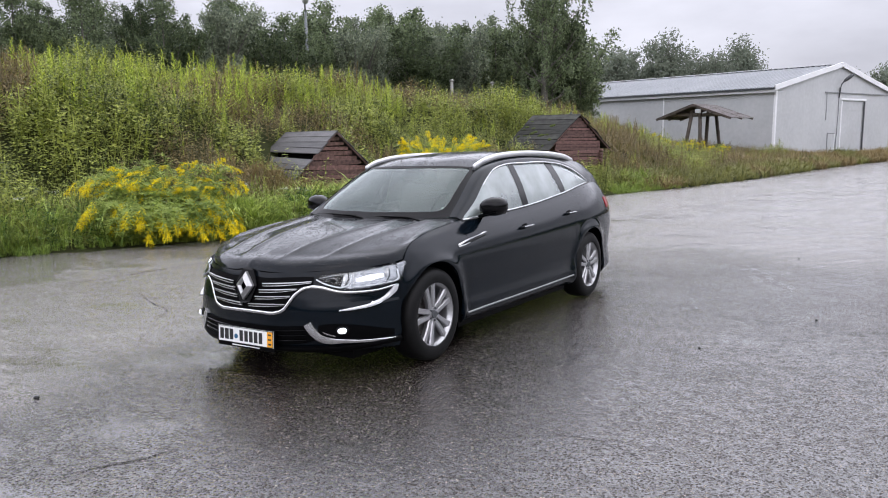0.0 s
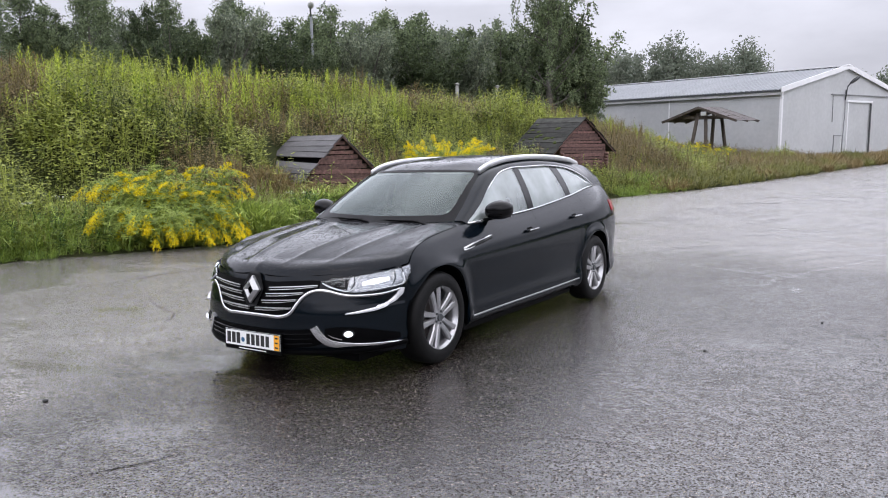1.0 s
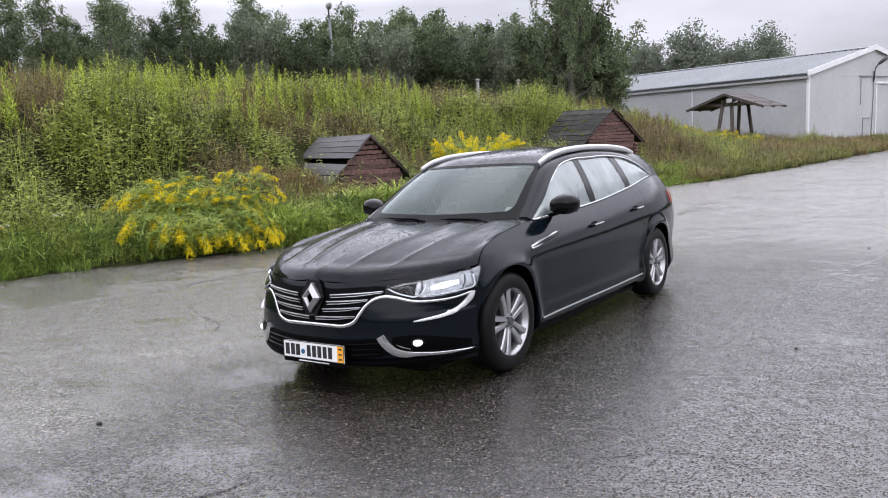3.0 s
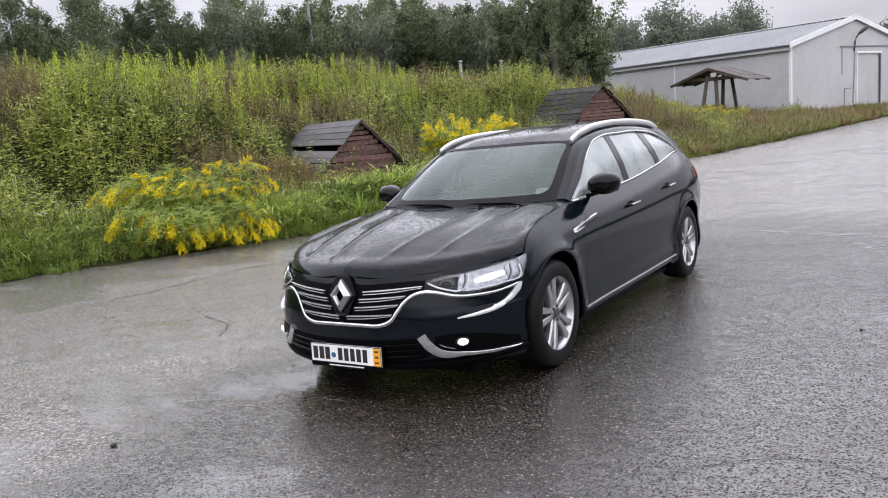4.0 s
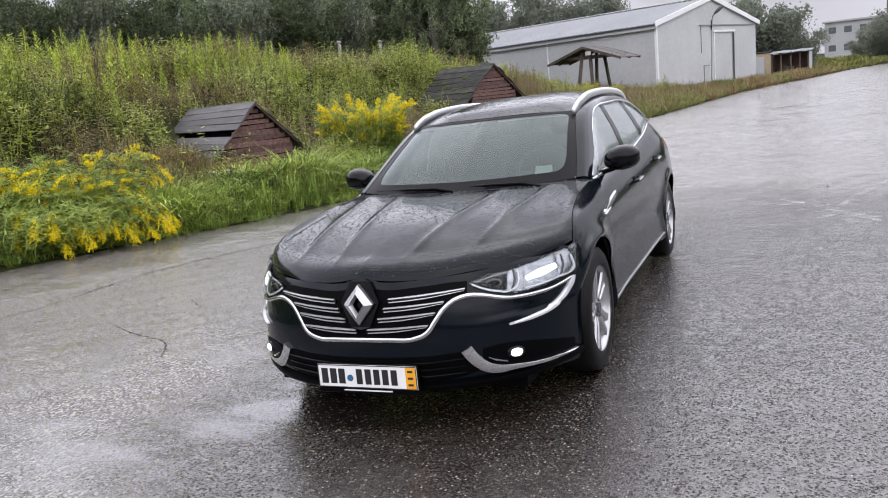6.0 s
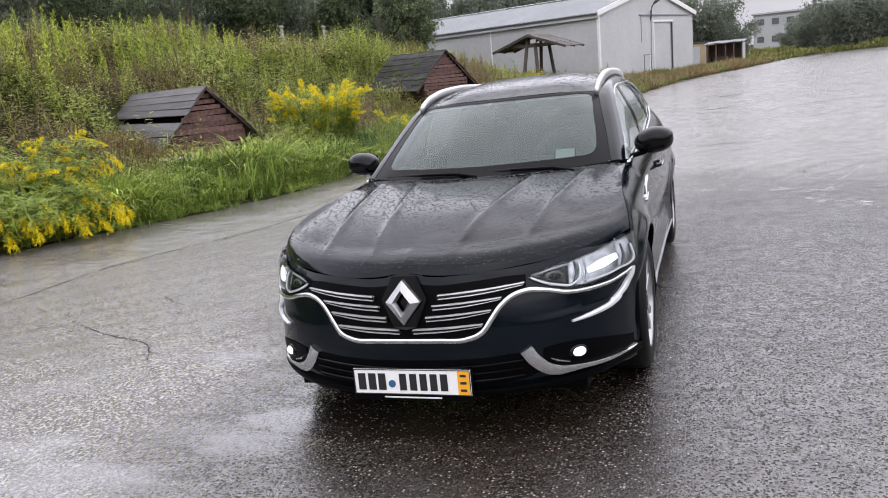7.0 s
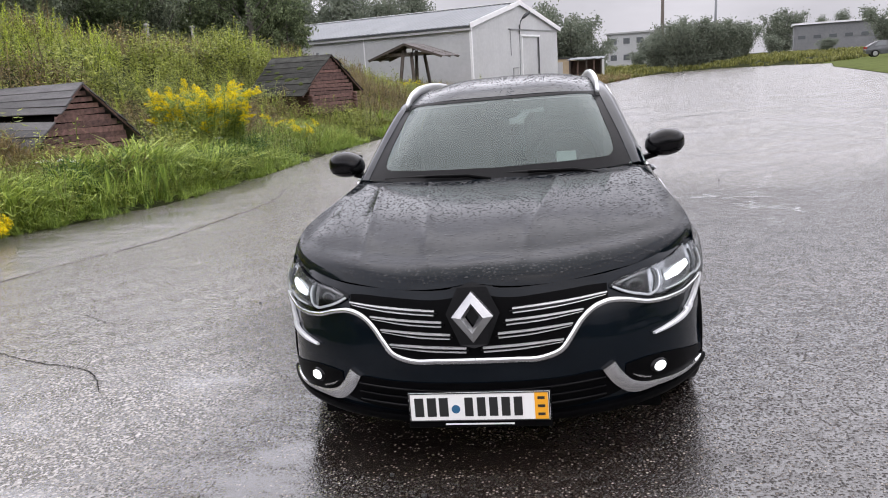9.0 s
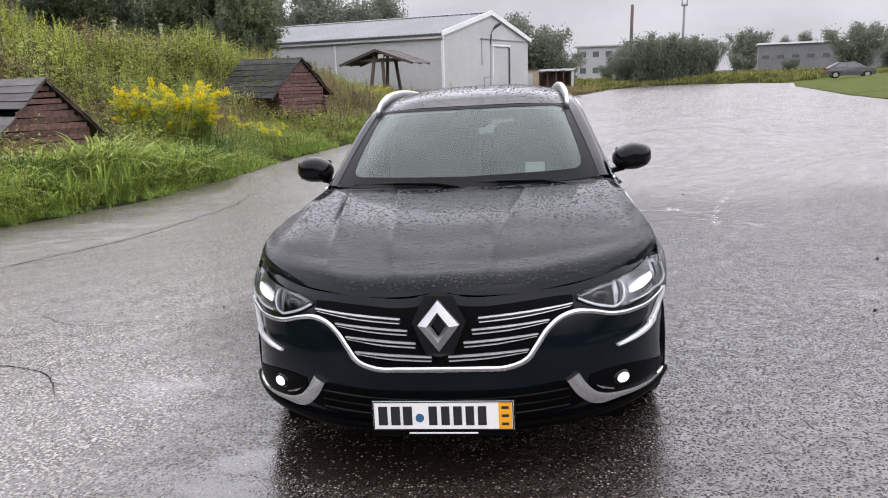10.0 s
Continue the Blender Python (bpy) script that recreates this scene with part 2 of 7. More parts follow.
def pipe_bm(bm, points, radius, sides=8, cap=True):
    """A round bar along points; radius may be one number or one for each point."""
    pts = [Vector(p) for p in points]
    rad = [radius] * len(pts) if isinstance(radius, (int, float)) else radius
    rings = []
    up = Vector((0.013, 0.021, 1)).normalized()
    for k, p in enumerate(pts):
        d = (pts[min(k + 1, len(pts) - 1)] - pts[max(k - 1, 0)]).normalized()
        if abs(d.dot(up)) > 0.95:
            side = d.cross(Vector((1, 0.02, 0))).normalized()
        else:
            side = d.cross(up).normalized()
        other = side.cross(d)
        rings.append([bm.verts.new(p + (side * math.cos(6.28319 * j / sides) + other * math.sin(6.28319 * j / sides)) * rad[k]) for j in range(sides)])
    for r0, r1 in zip(rings, rings[1:]):
        for j in range(sides):
            bm.faces.new((r0[j], r0[(j + 1) % sides], r1[(j + 1) % sides], r1[j]))
    if cap:
        bm.faces.new(rings[0][::-1])
        bm.faces.new(rings[-1])
    return bm


def pipe(name, points, radius, mat, parent=None, sides=8, label=""):
    bm = bmesh.new()
    pipe_bm(bm, points, radius, sides)
    return part(name, bm, mat, parent, label, smooth=True)


def thing(name, m, label, category, group="", kind=""):
    e = new(name)
    e.matrix_world = m
    e.empty_display_size = 0.2
    return tagged(e, label, category, group, kind)


# ---------------------------------------------------------------- lie of the land
EDGE_Y = [-60, -20, -6, 2, 4.7, 6, 8.5, 12, 16, 20.4, 25, 30.5, 49, 57, 66, 82, 90, 95]
EDGE_X = [-11, -10, -9.4, -8.4, -7.5, -6.6, -6.0, -5.9, -5.8, -5.2, -3.9, -2.9, -0.6, 1.2, 4, 8, 11, 14]
RIGHT_Y = [-60, 0, 31, 38, 60, 79, 88, 95]
RIGHT_X = [17, 15.5, 15.4, 16.4, 21, 27, 25, 15]
CREST_Y = [-30, -10, 0, 8, 14, 20, 28, 36, 43, 50, 56]
CREST_H = [1.4, 2.0, 2.6, 2.95, 3.05, 2.95, 2.6, 2.05, 1.25, 0.35, 0.1]


def step(x):
    x = np.clip(x, 0, 1)
    return x * x * (3 - 2 * x)


def lot(x, y):
    ys = np.where(y < 12, np.maximum(y, -15), 12 + (y - 12) * 0.2)
    ys = np.minimum(ys, 28)
    return 0.025 * np.clip(x, -8, 20) - 0.02 * ys


def land(x, y):
    x, y = np.asarray(x, float), np.asarray(y, float)
    ex = np.interp(y, EDGE_Y, EDGE_X)
    d = ex - x
    base = lot(np.maximum(x, ex), y)
    h = base + 0.30 * step(d / 1.6) + np.interp(y, CREST_Y, CREST_H) * step((d - 1.6) / (8.5 + 0.4 * np.clip(y - 29, 0, 14)))
    wob = 0.10 * np.sin(0.9 * x + 0.5 * y) + 0.08 * np.sin(0.37 * y - 1.3 * x + 1)
    h = h + wob * step((d - 1) / 3)
    rx = np.interp(y, RIGHT_Y, RIGHT_X)
    h = h + np.where(x > rx, 0.08 * step((x - rx) / 0.6) + 0.62 * step((x - rx) / 9), 0)
    h = h + np.where(y > 95, 0.25 * step((y - 95) / 10), 0)
    return h


def grid_object(name, xs, ys, z, mat, smooth=True):
    X, Y = np.meshgrid(xs, ys)
    V = np.stack([X, Y, z(X, Y)], -1).reshape(-1, 3)
    n, m = len(xs), len(ys)
    i = np.arange((m - 1) * (n - 1))
    a = (i // (n - 1)) * n + i % (n - 1)
    T = np.concatenate([np.stack([a, a + 1, a + n + 1], -1), np.stack([a, a + n + 1, a + n], -1)])
    ob = fast_mesh(name, V, T, mat)
    ob.data.polygons.foreach_set("use_smooth", [smooth] * len(ob.data.polygons))
    return ob


def below(X, Y):
    """The ground, let down under the paving."""
    ex, rx = np.interp(Y, EDGE_Y, EDGE_X), np.interp(Y, RIGHT_Y, RIGHT_X)
    inside = np.minimum(np.minimum(X - ex, rx - X), 95 - Y)
    return land(X, Y) - 0.12 * step((inside - 0.05) / 0.4)


xs = np.concatenate([[-1500, -600, -250, -120, -80, -60, -45, -36], np.arange(-30, 4, 0.4), np.arange(4, 34, 1.0), [36, 42, 50, 65, 90, 140, 250, 600, 1500]])
ys = np.concatenate([[-1500, -500, -200, -100, -60, -45], np.arange(-32, 62, 0.5), np.arange(62, 110, 1.5), [112, 120, 135, 160, 200, 300, 600, 1500]])
ground = tagged(grid_object("ground", xs, ys, below, SOIL), "overgrown verge and bank of dark wet soil", "ground", kind="structure")

# mown lawn on the far side of the yard
LY = np.arange(-40, 82, 1.5)
LU = np.concatenate([np.linspace(0, 6, 20), [8, 11, 15, 20, 30, 45, 70]])
lawn_r = np.interp(LY, RIGHT_Y, RIGHT_X)
LX = lawn_r[:, None] + 0.05 + LU[None]
LYY = np.repeat(LY[:, None], len(LU), 1)
lv = np.stack([LX, LYY, land(LX, LYY) + 0.02], -1).reshape(-1, 3)
i = np.arange((len(LY) - 1) * (len(LU) - 1))
a = (i // (len(LU) - 1)) * len(LU) + i % (len(LU) - 1)
tagged(fast_mesh("lawn", lv, np.concatenate([np.stack([a, a + 1, a + len(LU) + 1], -1), np.stack([a, a + len(LU) + 1, a + len(LU)], -1)]), LAWN), "bright green mown lawn beside the yard", "lawn", kind="structure")

# paving: one sheet between its two edges
rows_y = np.concatenate([np.arange(-60, -8, 2.0), np.arange(-8, 16, 0.1), np.arange(16, 30, 0.5), np.arange(30, 95.01, 1.0)])
cols = np.concatenate([np.linspace(0, 0.62, 150), np.linspace(0.63, 1, 24)])
lx = np.interp(rows_y, EDGE_Y, EDGE_X) + 0.12 * np.sin(rows_y * 1.7) + 0.06 * np.sin(rows_y * 5.1)
rx = np.interp(rows_y, RIGHT_Y, RIGHT_X)
PX = lx[:, None] + (rx - lx)[:, None] * cols[None]
PY = np.repeat(rows_y[:, None], len(cols), 1)
PZ = lot(PX, PY) + 0.004 * np.sin(PX * 1.3 + PY * 0.7) + 0.004 * np.sin(PY * 1.9 - PX * 0.6)
pv = np.stack([PX, PY, PZ], -1).reshape(-1, 3)
n, m = len(cols), len(rows_y)
i = np.arange((m - 1) * (n - 1))
a = (i // (n - 1)) * n + i % (n - 1)
road = fast_mesh("road", pv, np.concatenate([np.stack([a, a + 1, a + n + 1], -1), np.stack([a, a + n + 1, a + n], -1)]), ASPHALT)
road.data.polygons.foreach_set("use_smooth", [True] * len(road.data.polygons))
# how deep the water stands: the gutter by the grass, the far sheet, single puddles
SEAM_Y, SEAM_X = [-20, -2, 0, 2.7, 4.7, 7.2, 10, 14], [-7.5, -5.8, -5.2, -4.9, -4.3, -4.1, -4.9, -6.2]
deep = 0.40 * step((np.interp(PY, SEAM_Y, SEAM_X) - PX) / 0.35) * (PY < 14)
deep = np.maximum(deep, 0.27 * step((PY - 6.9 - 0.08 * PX) / 0.5) * step((PX + 4.5) / 2))
deep = np.maximum(deep, 0.16 * step((PX - 1.6) / 1.2) * step((PY - 1.5) / 2.5))
deep = np.maximum(deep, 0.13 * step((0.4 - PX) / 1.2) * step((0.8 - PY) / 1.2))
warp_x = PX + 0.13 * np.sin(PY * 5.3 + 1.1) + 0.07 * np.sin(PX * 9.1 + PY * 6.0) + 0.05 * np.sin(PY * 17.0 - PX * 8.0)
warp_y = PY + 0.10 * np.sin(PX * 4.7 + 0.4) + 0.06 * np.sin(PY * 8.3 - PX * 7.0) + 0.04 * np.sin(PX * 19.0 + PY * 5.0)
for cx, cy, rx_, ry_, amount in ((-0.52, -0.80, 0.95, 0.5, 0.49), (-1.45, -1.45, 1.3, 0.6, 0.46), (0.15, -1.95, 0.8, 0.45, 0.30), (0.0, -2.9, 1.0, 0.75, 0.46), (-1.0, -2.3, 1.3, 0.6, 0.42), (-2.3, -0.2, 1.5, 0.75, 0.38), (-2.3, 1.2, 1.6, 0.9, 0.33), (-1.15, -0.2, 0.8, 0.45, 0.38), (-2.9, -1.0, 1.6, 0.8, 0.36), (2.6, 1.6, 1.6, 0.8, 0.16)):
    deep = np.maximum(deep, amount * np.clip(1.0 - np.hypot((warp_x - cx) / rx_, (warp_y - cy) / ry_) ** 2, 0.0, 1.0))
layer = road.data.attributes.new("water", "FLOAT", "POINT")
layer.data.foreach_set("value", deep.ravel().astype(np.float32))
silt_film = step((np.interp(PY, SEAM_Y, SEAM_X) - PX + 0.05 * np.sin(PY * 3.1)) / 0.25) * (PY < 40)
layer = road.data.attributes.new("silt", "FLOAT", "POINT")
# a faint share also lightens the left yard
silt_film = np.maximum(0.5 * silt_film, 0.05 * step((0.2 - PX) / 2.2) * step((9 - PY) / 3))
layer.data.foreach_set("value", (silt_film).ravel().astype(np.float32))
ragged = 0.35 * np.sin(PX * 2.1 + PY * 1.3) + 0.3 * np.sin(PY * 2.7 - PX * 1.1)
# the left part, and the far paving paled for its sky sheen
worn = np.maximum(0.85 * step((-0.55 - PX + ragged) / 1.6), 1.0 * step((PY - 4.5 + ragged) / 4)) * 0.88
layer = road.data.attributes.new("worn", "FLOAT", "POINT")
layer.data.foreach_set("value", worn.ravel().astype(np.float32))
tagged(road, "wet worn asphalt yard with puddles and cracks", "road", kind="structure")

# ---------------------------------------------------------------- barn
PANEL = varied("white_cladding", (0.39, 0.40, 0.405), (0.49, 0.50, 0.505), 0.45, 0.4, bumps=0.05)
TIN = varied("galvanised_roofing", (0.115, 0.125, 0.137), (0.18, 0.192, 0.205), 0.5, 0.5, metal=0.1, stretch=(1, 0.3, 1))
WHITE_TRIM = varied("white_steel_trim", (0.66, 0.67, 0.68), (0.78, 0.78, 0.79), 0.4, 1.0)
DARK_STEEL = varied("dark_steel", (0.05, 0.055, 0.06), (0.10, 0.105, 0.11), 0.5, 3.0, metal=0.4)
GREY_WOOD = varied("weathered_roof_boards", (0.030, 0.029, 0.030), (0.105, 0.100, 0.102), 0.6, 1.5, bumps=0.4, stretch=(1, 6, 6), random_object=True)
MOSSY_WOOD = varied("mossy_roof_boards", (0.014, 0.015, 0.013), (0.070, 0.070, 0.064), 0.8, 2.2, bumps=0.5, stretch=(1, 3, 3), random_object=True, gloss=0.12)
MOSS = varied("roof_moss", (0.030, 0.040, 0.012), (0.075, 0.090, 0.030), 0.95, 6, bumps=0.6, gloss=0.05)
RED_WOOD = varied("faded_red_boards", (0.034, 0.015, 0.013), (0.210, 0.115, 0.098), 0.75, 2.0, bumps=0.5, stretch=(1, 6, 6), random_object=True)
POST_CABLE = varied("grey_cable", (0.16, 0.165, 0.17), (0.25, 0.255, 0.26), 0.6, 4)
DARK = material("darkness", (0.006, 0.006, 0.006), 1.0)
bsdf(DARK).inputs["Specular IOR Level"].default_value = 0.0
BROWN_ROOF = varied("brown_shingle", (0.030, 0.021, 0.019), (0.060, 0.043, 0.037), 0.6, 1.5, bumps=0.3)
POST_WOOD = varied("dark_posts", (0.05, 0.04, 0.032), (0.11, 0.09, 0.075), 0.7, 3, bumps=0.3)

BARN = pose(-5.641, 50.746, -1.155, 0, 0, -20.67)   # local x: into the yard's left (length), y: along the gable


def barn():
    b = thing("barn", BARN, "long white steel-clad barn with a grey tin roof", "barn")
    W, L, z0, he, ha = 16.53, 27.0, 0.6, 5.78, 7.56
    t = 0.15
    # walls, each a slab; local -x runs along the barn
    box("wall", (L, t, he - z0), pose(-L / 2, t / 2, (he + z0) / 2), PANEL, b)
    box("wall", (L, t, he - z0), pose(-L / 2, W - t / 2, (he + z0) / 2), PANEL, b)
    d1, d2, hd, zb = 8.75, 12.1, 5.0, 0.885
    for x in (-t / 2, -L + t / 2):
        bm = bmesh.new()
        hole = x > -1
        outline = [(0.16, z0), (0.16, he), (W / 2, ha - 0.12), (W - 0.16, he), (W - 0.16, z0)]
        if hole:
            outline = [(0.16, z0), (0.16, he), (W / 2, ha - 0.12), (W - 0.16, he), (W - 0.16, z0), (d2, z0), (d2, hd), (d1, hd), (d1, z0)]
        f0 = [bm.verts.new((x - t / 2, y, z)) for y, z in outline]
        f1 = [bm.verts.new((x + t / 2, y, z)) for y, z in outline]
        bm.faces.new(f0)
        bm.faces.new(f1[::-1])
        for k in range(len(outline)):
            k2 = (k + 1) % len(outline)
            bm.faces.new((f0[k], f0[k2], f1[k2], f1[k]))
        part("gable_wall", bm, PANEL, b)
    # vertical joints of the cladding
    for x in (-9.0, -18.0):
        box("cladding_joint", (0.09, 0.03, he - z0 - 0.2), pose(x, -0.012, (he + z0) / 2), WHITE_TRIM, b)
    box("plinth_rail", (L - 0.2, 0.05, 0.12), pose(-L / 2, -0.026, 1.55), PANEL, b)
    # roof: two corrugated planes
    for side in (0, 1):
        bm = bmesh.new()
        nx, dep = 260, 0.05
        run = W / 2 + 0.30
        drop = (ha - he) / (W / 2) * run
        rings = []
        for k in range(nx + 1):
            x = 0.15 - (L + 0.3) * k / nx
            c = dep * (0.5 if k % 4 in (0, 1) else -0.5)
            y0, y1 = W / 2, (W / 2 - run if side == 0 else W / 2 + run)
            rings.append([bm.verts.new((x, y0, ha + c)), bm.verts.new((x, y1, ha - drop + c)), bm.verts.new((x, y1, ha - drop + c - 0.03)), bm.verts.new((x, y0, ha + c - 0.03))])
        for r0, r1 in zip(rings, rings[1:]):
            for j in range(4):
                bm.faces.new((r0[j], r0[(j + 1) % 4], r1[(j + 1) % 4], r1[j]))
        part("roof", bm, TIN, b, "grey corrugated tin roof")
    slope = math.atan2(ha - he, W / 2)
    for s in (-1, 1):
        bm = bmesh.new()
        run = W / 2 + 0.4
        beam(bm, (0.17, W / 2 + s * 0.02, ha - 0.02), (0.17, W / 2 + s * run, ha - (ha - he) / (W / 2) * run - 0.02), 0.06, 0.34)
        part("verge_board", bm, WHITE_TRIM, b)
    box("ridge_cap", (L + 0.4, 0.5, 0.05), pose(-L / 2, W / 2, ha + 0.045), WHITE_TRIM, b)
    box("eave_board", (L + 0.2, 0.06, 0.20), pose(-L / 2, -0.20, he - 0.30), PANEL, b)
    # dark strip put in for the shade under the roof's edge
    box("eave_shadow_gap", (L + 0.2, 0.05, 0.10), pose(-L / 2, -0.272, he - 0.155), DARK_STEEL, b)
    box("corner_trim", (0.16, 0.16, he - z0), pose(-0.02, 0.02, (he + z0) / 2), WHITE_TRIM, b)
    # roller door, set back in its opening
    door = box("door", (0.06, d2 - d1 - 0.1, hd - zb), pose(-0.09, (d1 + d2) / 2, (hd + zb) / 2), PANEL, b, label="closed white sliding door")
    for k in range(6):
        box("door_panel", (0.02, d2 - d1 - 0.2, (hd - zb) / 6 - 0.03), pose(-0.05, (d1 + d2) / 2, zb + (k + 0.5) * (hd - zb) / 6), PANEL, door)
    for y in (d1 - 0.06, d2 + 0.06):
        box("door_frame", (0.1, 0.12, hd - zb), pose(0.03, y, (hd + zb) / 2), DARK_STEEL if y > 10 else WHITE_TRIM, b)
    box("door_rail", (0.10, 10.2, 0.07), pose(0.04, 11.4, hd + 0.55), POST_CABLE, b)
    # cladding sheets: shallow laps over the whole gable
    for z in (2.35, 3.95, 5.55):
        box("cladding_lap", (0.02, 7.9, 0.03), pose(0.0025, 4.1, z), PANEL, b)
    box("door_lintel", (0.1, d2 - d1 + 0.5, 0.14), pose(0.04, (d1 + d2) / 2, hd + 0.11), WHITE_TRIM, b)
    # small hatch with its frame, and the conduit beside it
    for y in (6.95, 7.95):
        box("hatch_frame", (0.05, 0.06, 1.75), pose(0.02, y, 1.75), POST_CABLE if y < 7 else WHITE_TRIM, b)
    box("hatch_frame", (0.05, 1.0, 0.06), pose(0.02, 7.45, 2.65), POST_CABLE, b)
    pipe("cable", [(0.04, 8.25, 5.9), (0.05, 8.28, 4.4), (0.05, 8.22, 3.0), (0.05, 8.1, 1.6)], 0.028, POST_CABLE, b)
    pipe("cable", [(0.04, 6.55, 5.5), (0.05, 6.55, 3.6)], 0.022, POST_CABLE, b)
    box("threshold", (0.9, 4.4, 0.16), pose(0.5, 10.6, 0.80), varied("concrete", (0.22, 0.21, 0.2), (0.34, 0.33, 0.31), 0.8, 2, bumps=0.3), b)
    # yard lamp on a bent arm
    lamp = thing("wall_lamp", BARN @ pose(0.05, 8.25, 5.6), "grey street-lamp head on a bent arm", "lamp")
    pipe("arm", [(0.0, 0, -0.4), (0.06, 0, 0.25), (0.12, 0.03, 0.55), (0.28, 0.10, 0.78)], 0.05, DARK_STEEL, lamp)
    bm = bmesh.new()
    bmesh.ops.create_uvsphere(bm, u_segments=14, v_segments=8, radius=1, matrix=pose(0.50, 0.22, 0.98, 0, -38, 26) @ Matrix.Diagonal((0.44, 0.19, 0.13, 1)))
    part("lamp_head", bm, DARK_STEEL, lamp, smooth=True)


barn()


# ---------------------------------------------------------------- plank huts
def hut(name, m, length, half, rise, wall, label, gap_row=None, logs=False, rows=7):
    """A gabled hut: local x runs back along the ridge from the front gable, z from its foot."""
    h = thing(name, m, label, "hut")
    top = wall + rise
    rnd = random.Random(len(label))
    # black core: the unlit inside put in as plain colour
    bm = bmesh.new()
    ends = [[bm.verts.new((x, y, z)) for y, z in ((-half + 0.17, -0.1), (-half + 0.17, wall - 0.02), (0, top - 0.16), (half - 0.17, wall - 0.02), (half - 0.17, -0.1))] for x in (0.09, length - 0.07)]
    bm.faces.new(ends[0])
    bm.faces.new(ends[1][::-1])
    for j in range(5):
        bm.faces.new((ends[0][j], ends[0][(j + 1) % 5], ends[1][(j + 1) % 5], ends[1][j]))
    part("dark_inside", bm, DARK, h)
    # front and back cladding, board by board up the gable
    bh = 0.115
    for x in (0.0, length):
        k = 0
        while (k + 1) * bh < top - 0.05:
            z = (k + 0.5) * bh
            w = half - 0.10 if z < wall else (half - 0.04) * (top - z) / rise - 0.03
            if w > 0.05:
                extra = rnd.uniform(-0.05, 0.03) if z < wall + 0.2 else 0
                box("board", (0.03 if not logs else 0.07, 2 * (w + extra), bh - rnd.choice((0.005, 0.008, 0.012, 0.03))), pose(x + rnd.uniform(-0.008, 0.008), rnd.uniform(-0.02, 0.02) * (z < wall), z, rnd.uniform(-1.3, 1.3), rnd.uniform(-1.5, 2.0), 0), RED_WOOD, h)
            k += 1
    k = 0
    while (k + 0.5) * bh < wall:
        for s in (-1, 1):
            box("board", (length, 0.04, bh - 0.012), pose(length / 2, s * (half - 0.12), (k + 0.5) * bh, 0, 0, 0), RED_WOOD, h)
        k += 1
    # roof: overlapping boards from eave to ridge
    pitch = math.degrees(math.atan2(rise, half))
    slope = math.hypot(rise, half) + 0.36
    for s in (-1, 1):
        for r in range(rows):
            if gap_row is not None and s == gap_row[0] and r == gap_row[1]:
                continue   # the missing board
            d = slope * (r + 0.5) / rows
            y, z = s * d * math.cos(radians(pitch)), top + 0.03 - d * math.sin(radians(pitch))
            box("roof_board", (length + 0.30 + rnd.uniform(-0.04, 0.04), slope / rows + 0.03 + rnd.uniform(-0.015, 0.01), 0.022),
                pose(length / 2 + rnd.uniform(-0.02, 0.02), y, z + 0.012, -s * pitch + s * 3.0, rnd.uniform(-0.9, 0.9), rnd.uniform(-0.9, 0.9)), MOSSY_WOOD if logs else GREY_WOOD, h, bevel=0.003)
        for x in (-0.11, length + 0.11):
            bm = bmesh.new()
            beam(bm, (x, s * 0.01, top + 0.0), (x, s * (slope + 0.03) * math.cos(radians(pitch)), top - (slope + 0.03) * math.sin(radians(pitch))), 0.014, 0.045, 0.004)
            part("barge_board", bm, RED_WOOD, h)
    if logs:
        for s in (-1, 1):
            for k in range(5):
                pipe("log_end", [(-0.16, s * (half - 0.12), 0.1 + k * 0.115), (0.05, s * (half - 0.12), 0.1 + k * 0.115)], 0.055, RED_WOOD, h, 8)
        for k in range(26):
            s = -1 if k % 3 == 0 else 1
            d = rnd.uniform(0.15, 0.97) * slope
            bm = bmesh.new()
            bmesh.ops.create_icosphere(bm, subdivisions=2, radius=1.0)
            sx, sy = rnd.uniform(0.05, 0.2), rnd.uniform(0.03, 0.09)
            for v in bm.verts:
                v.co *= 1 + 0.35 * noise.noise(v.co * 1.7 + Vector((k, 0, 0)))
                v.co = (v.co.x * sx, v.co.y * sy, v.co.z * 0.02)
            bm.transform(pose(rnd.uniform(0.1, length - 0.1), s * d * math.cos(radians(pitch)), top + 0.055 - d * math.sin(radians(pitch)), -s * pitch, 0, 0))
            part("moss_patch", bm, MOSS, h, "dull green moss", smooth=True)
        pipe("vent_pipe", [(0.75, -0.25, top - 0.3), (0.75, -0.25, top + 0.12)], 0.05, DARK_STEEL, h, 10)
    return h


def ground_at(x, y):
    return float(land(x, y))




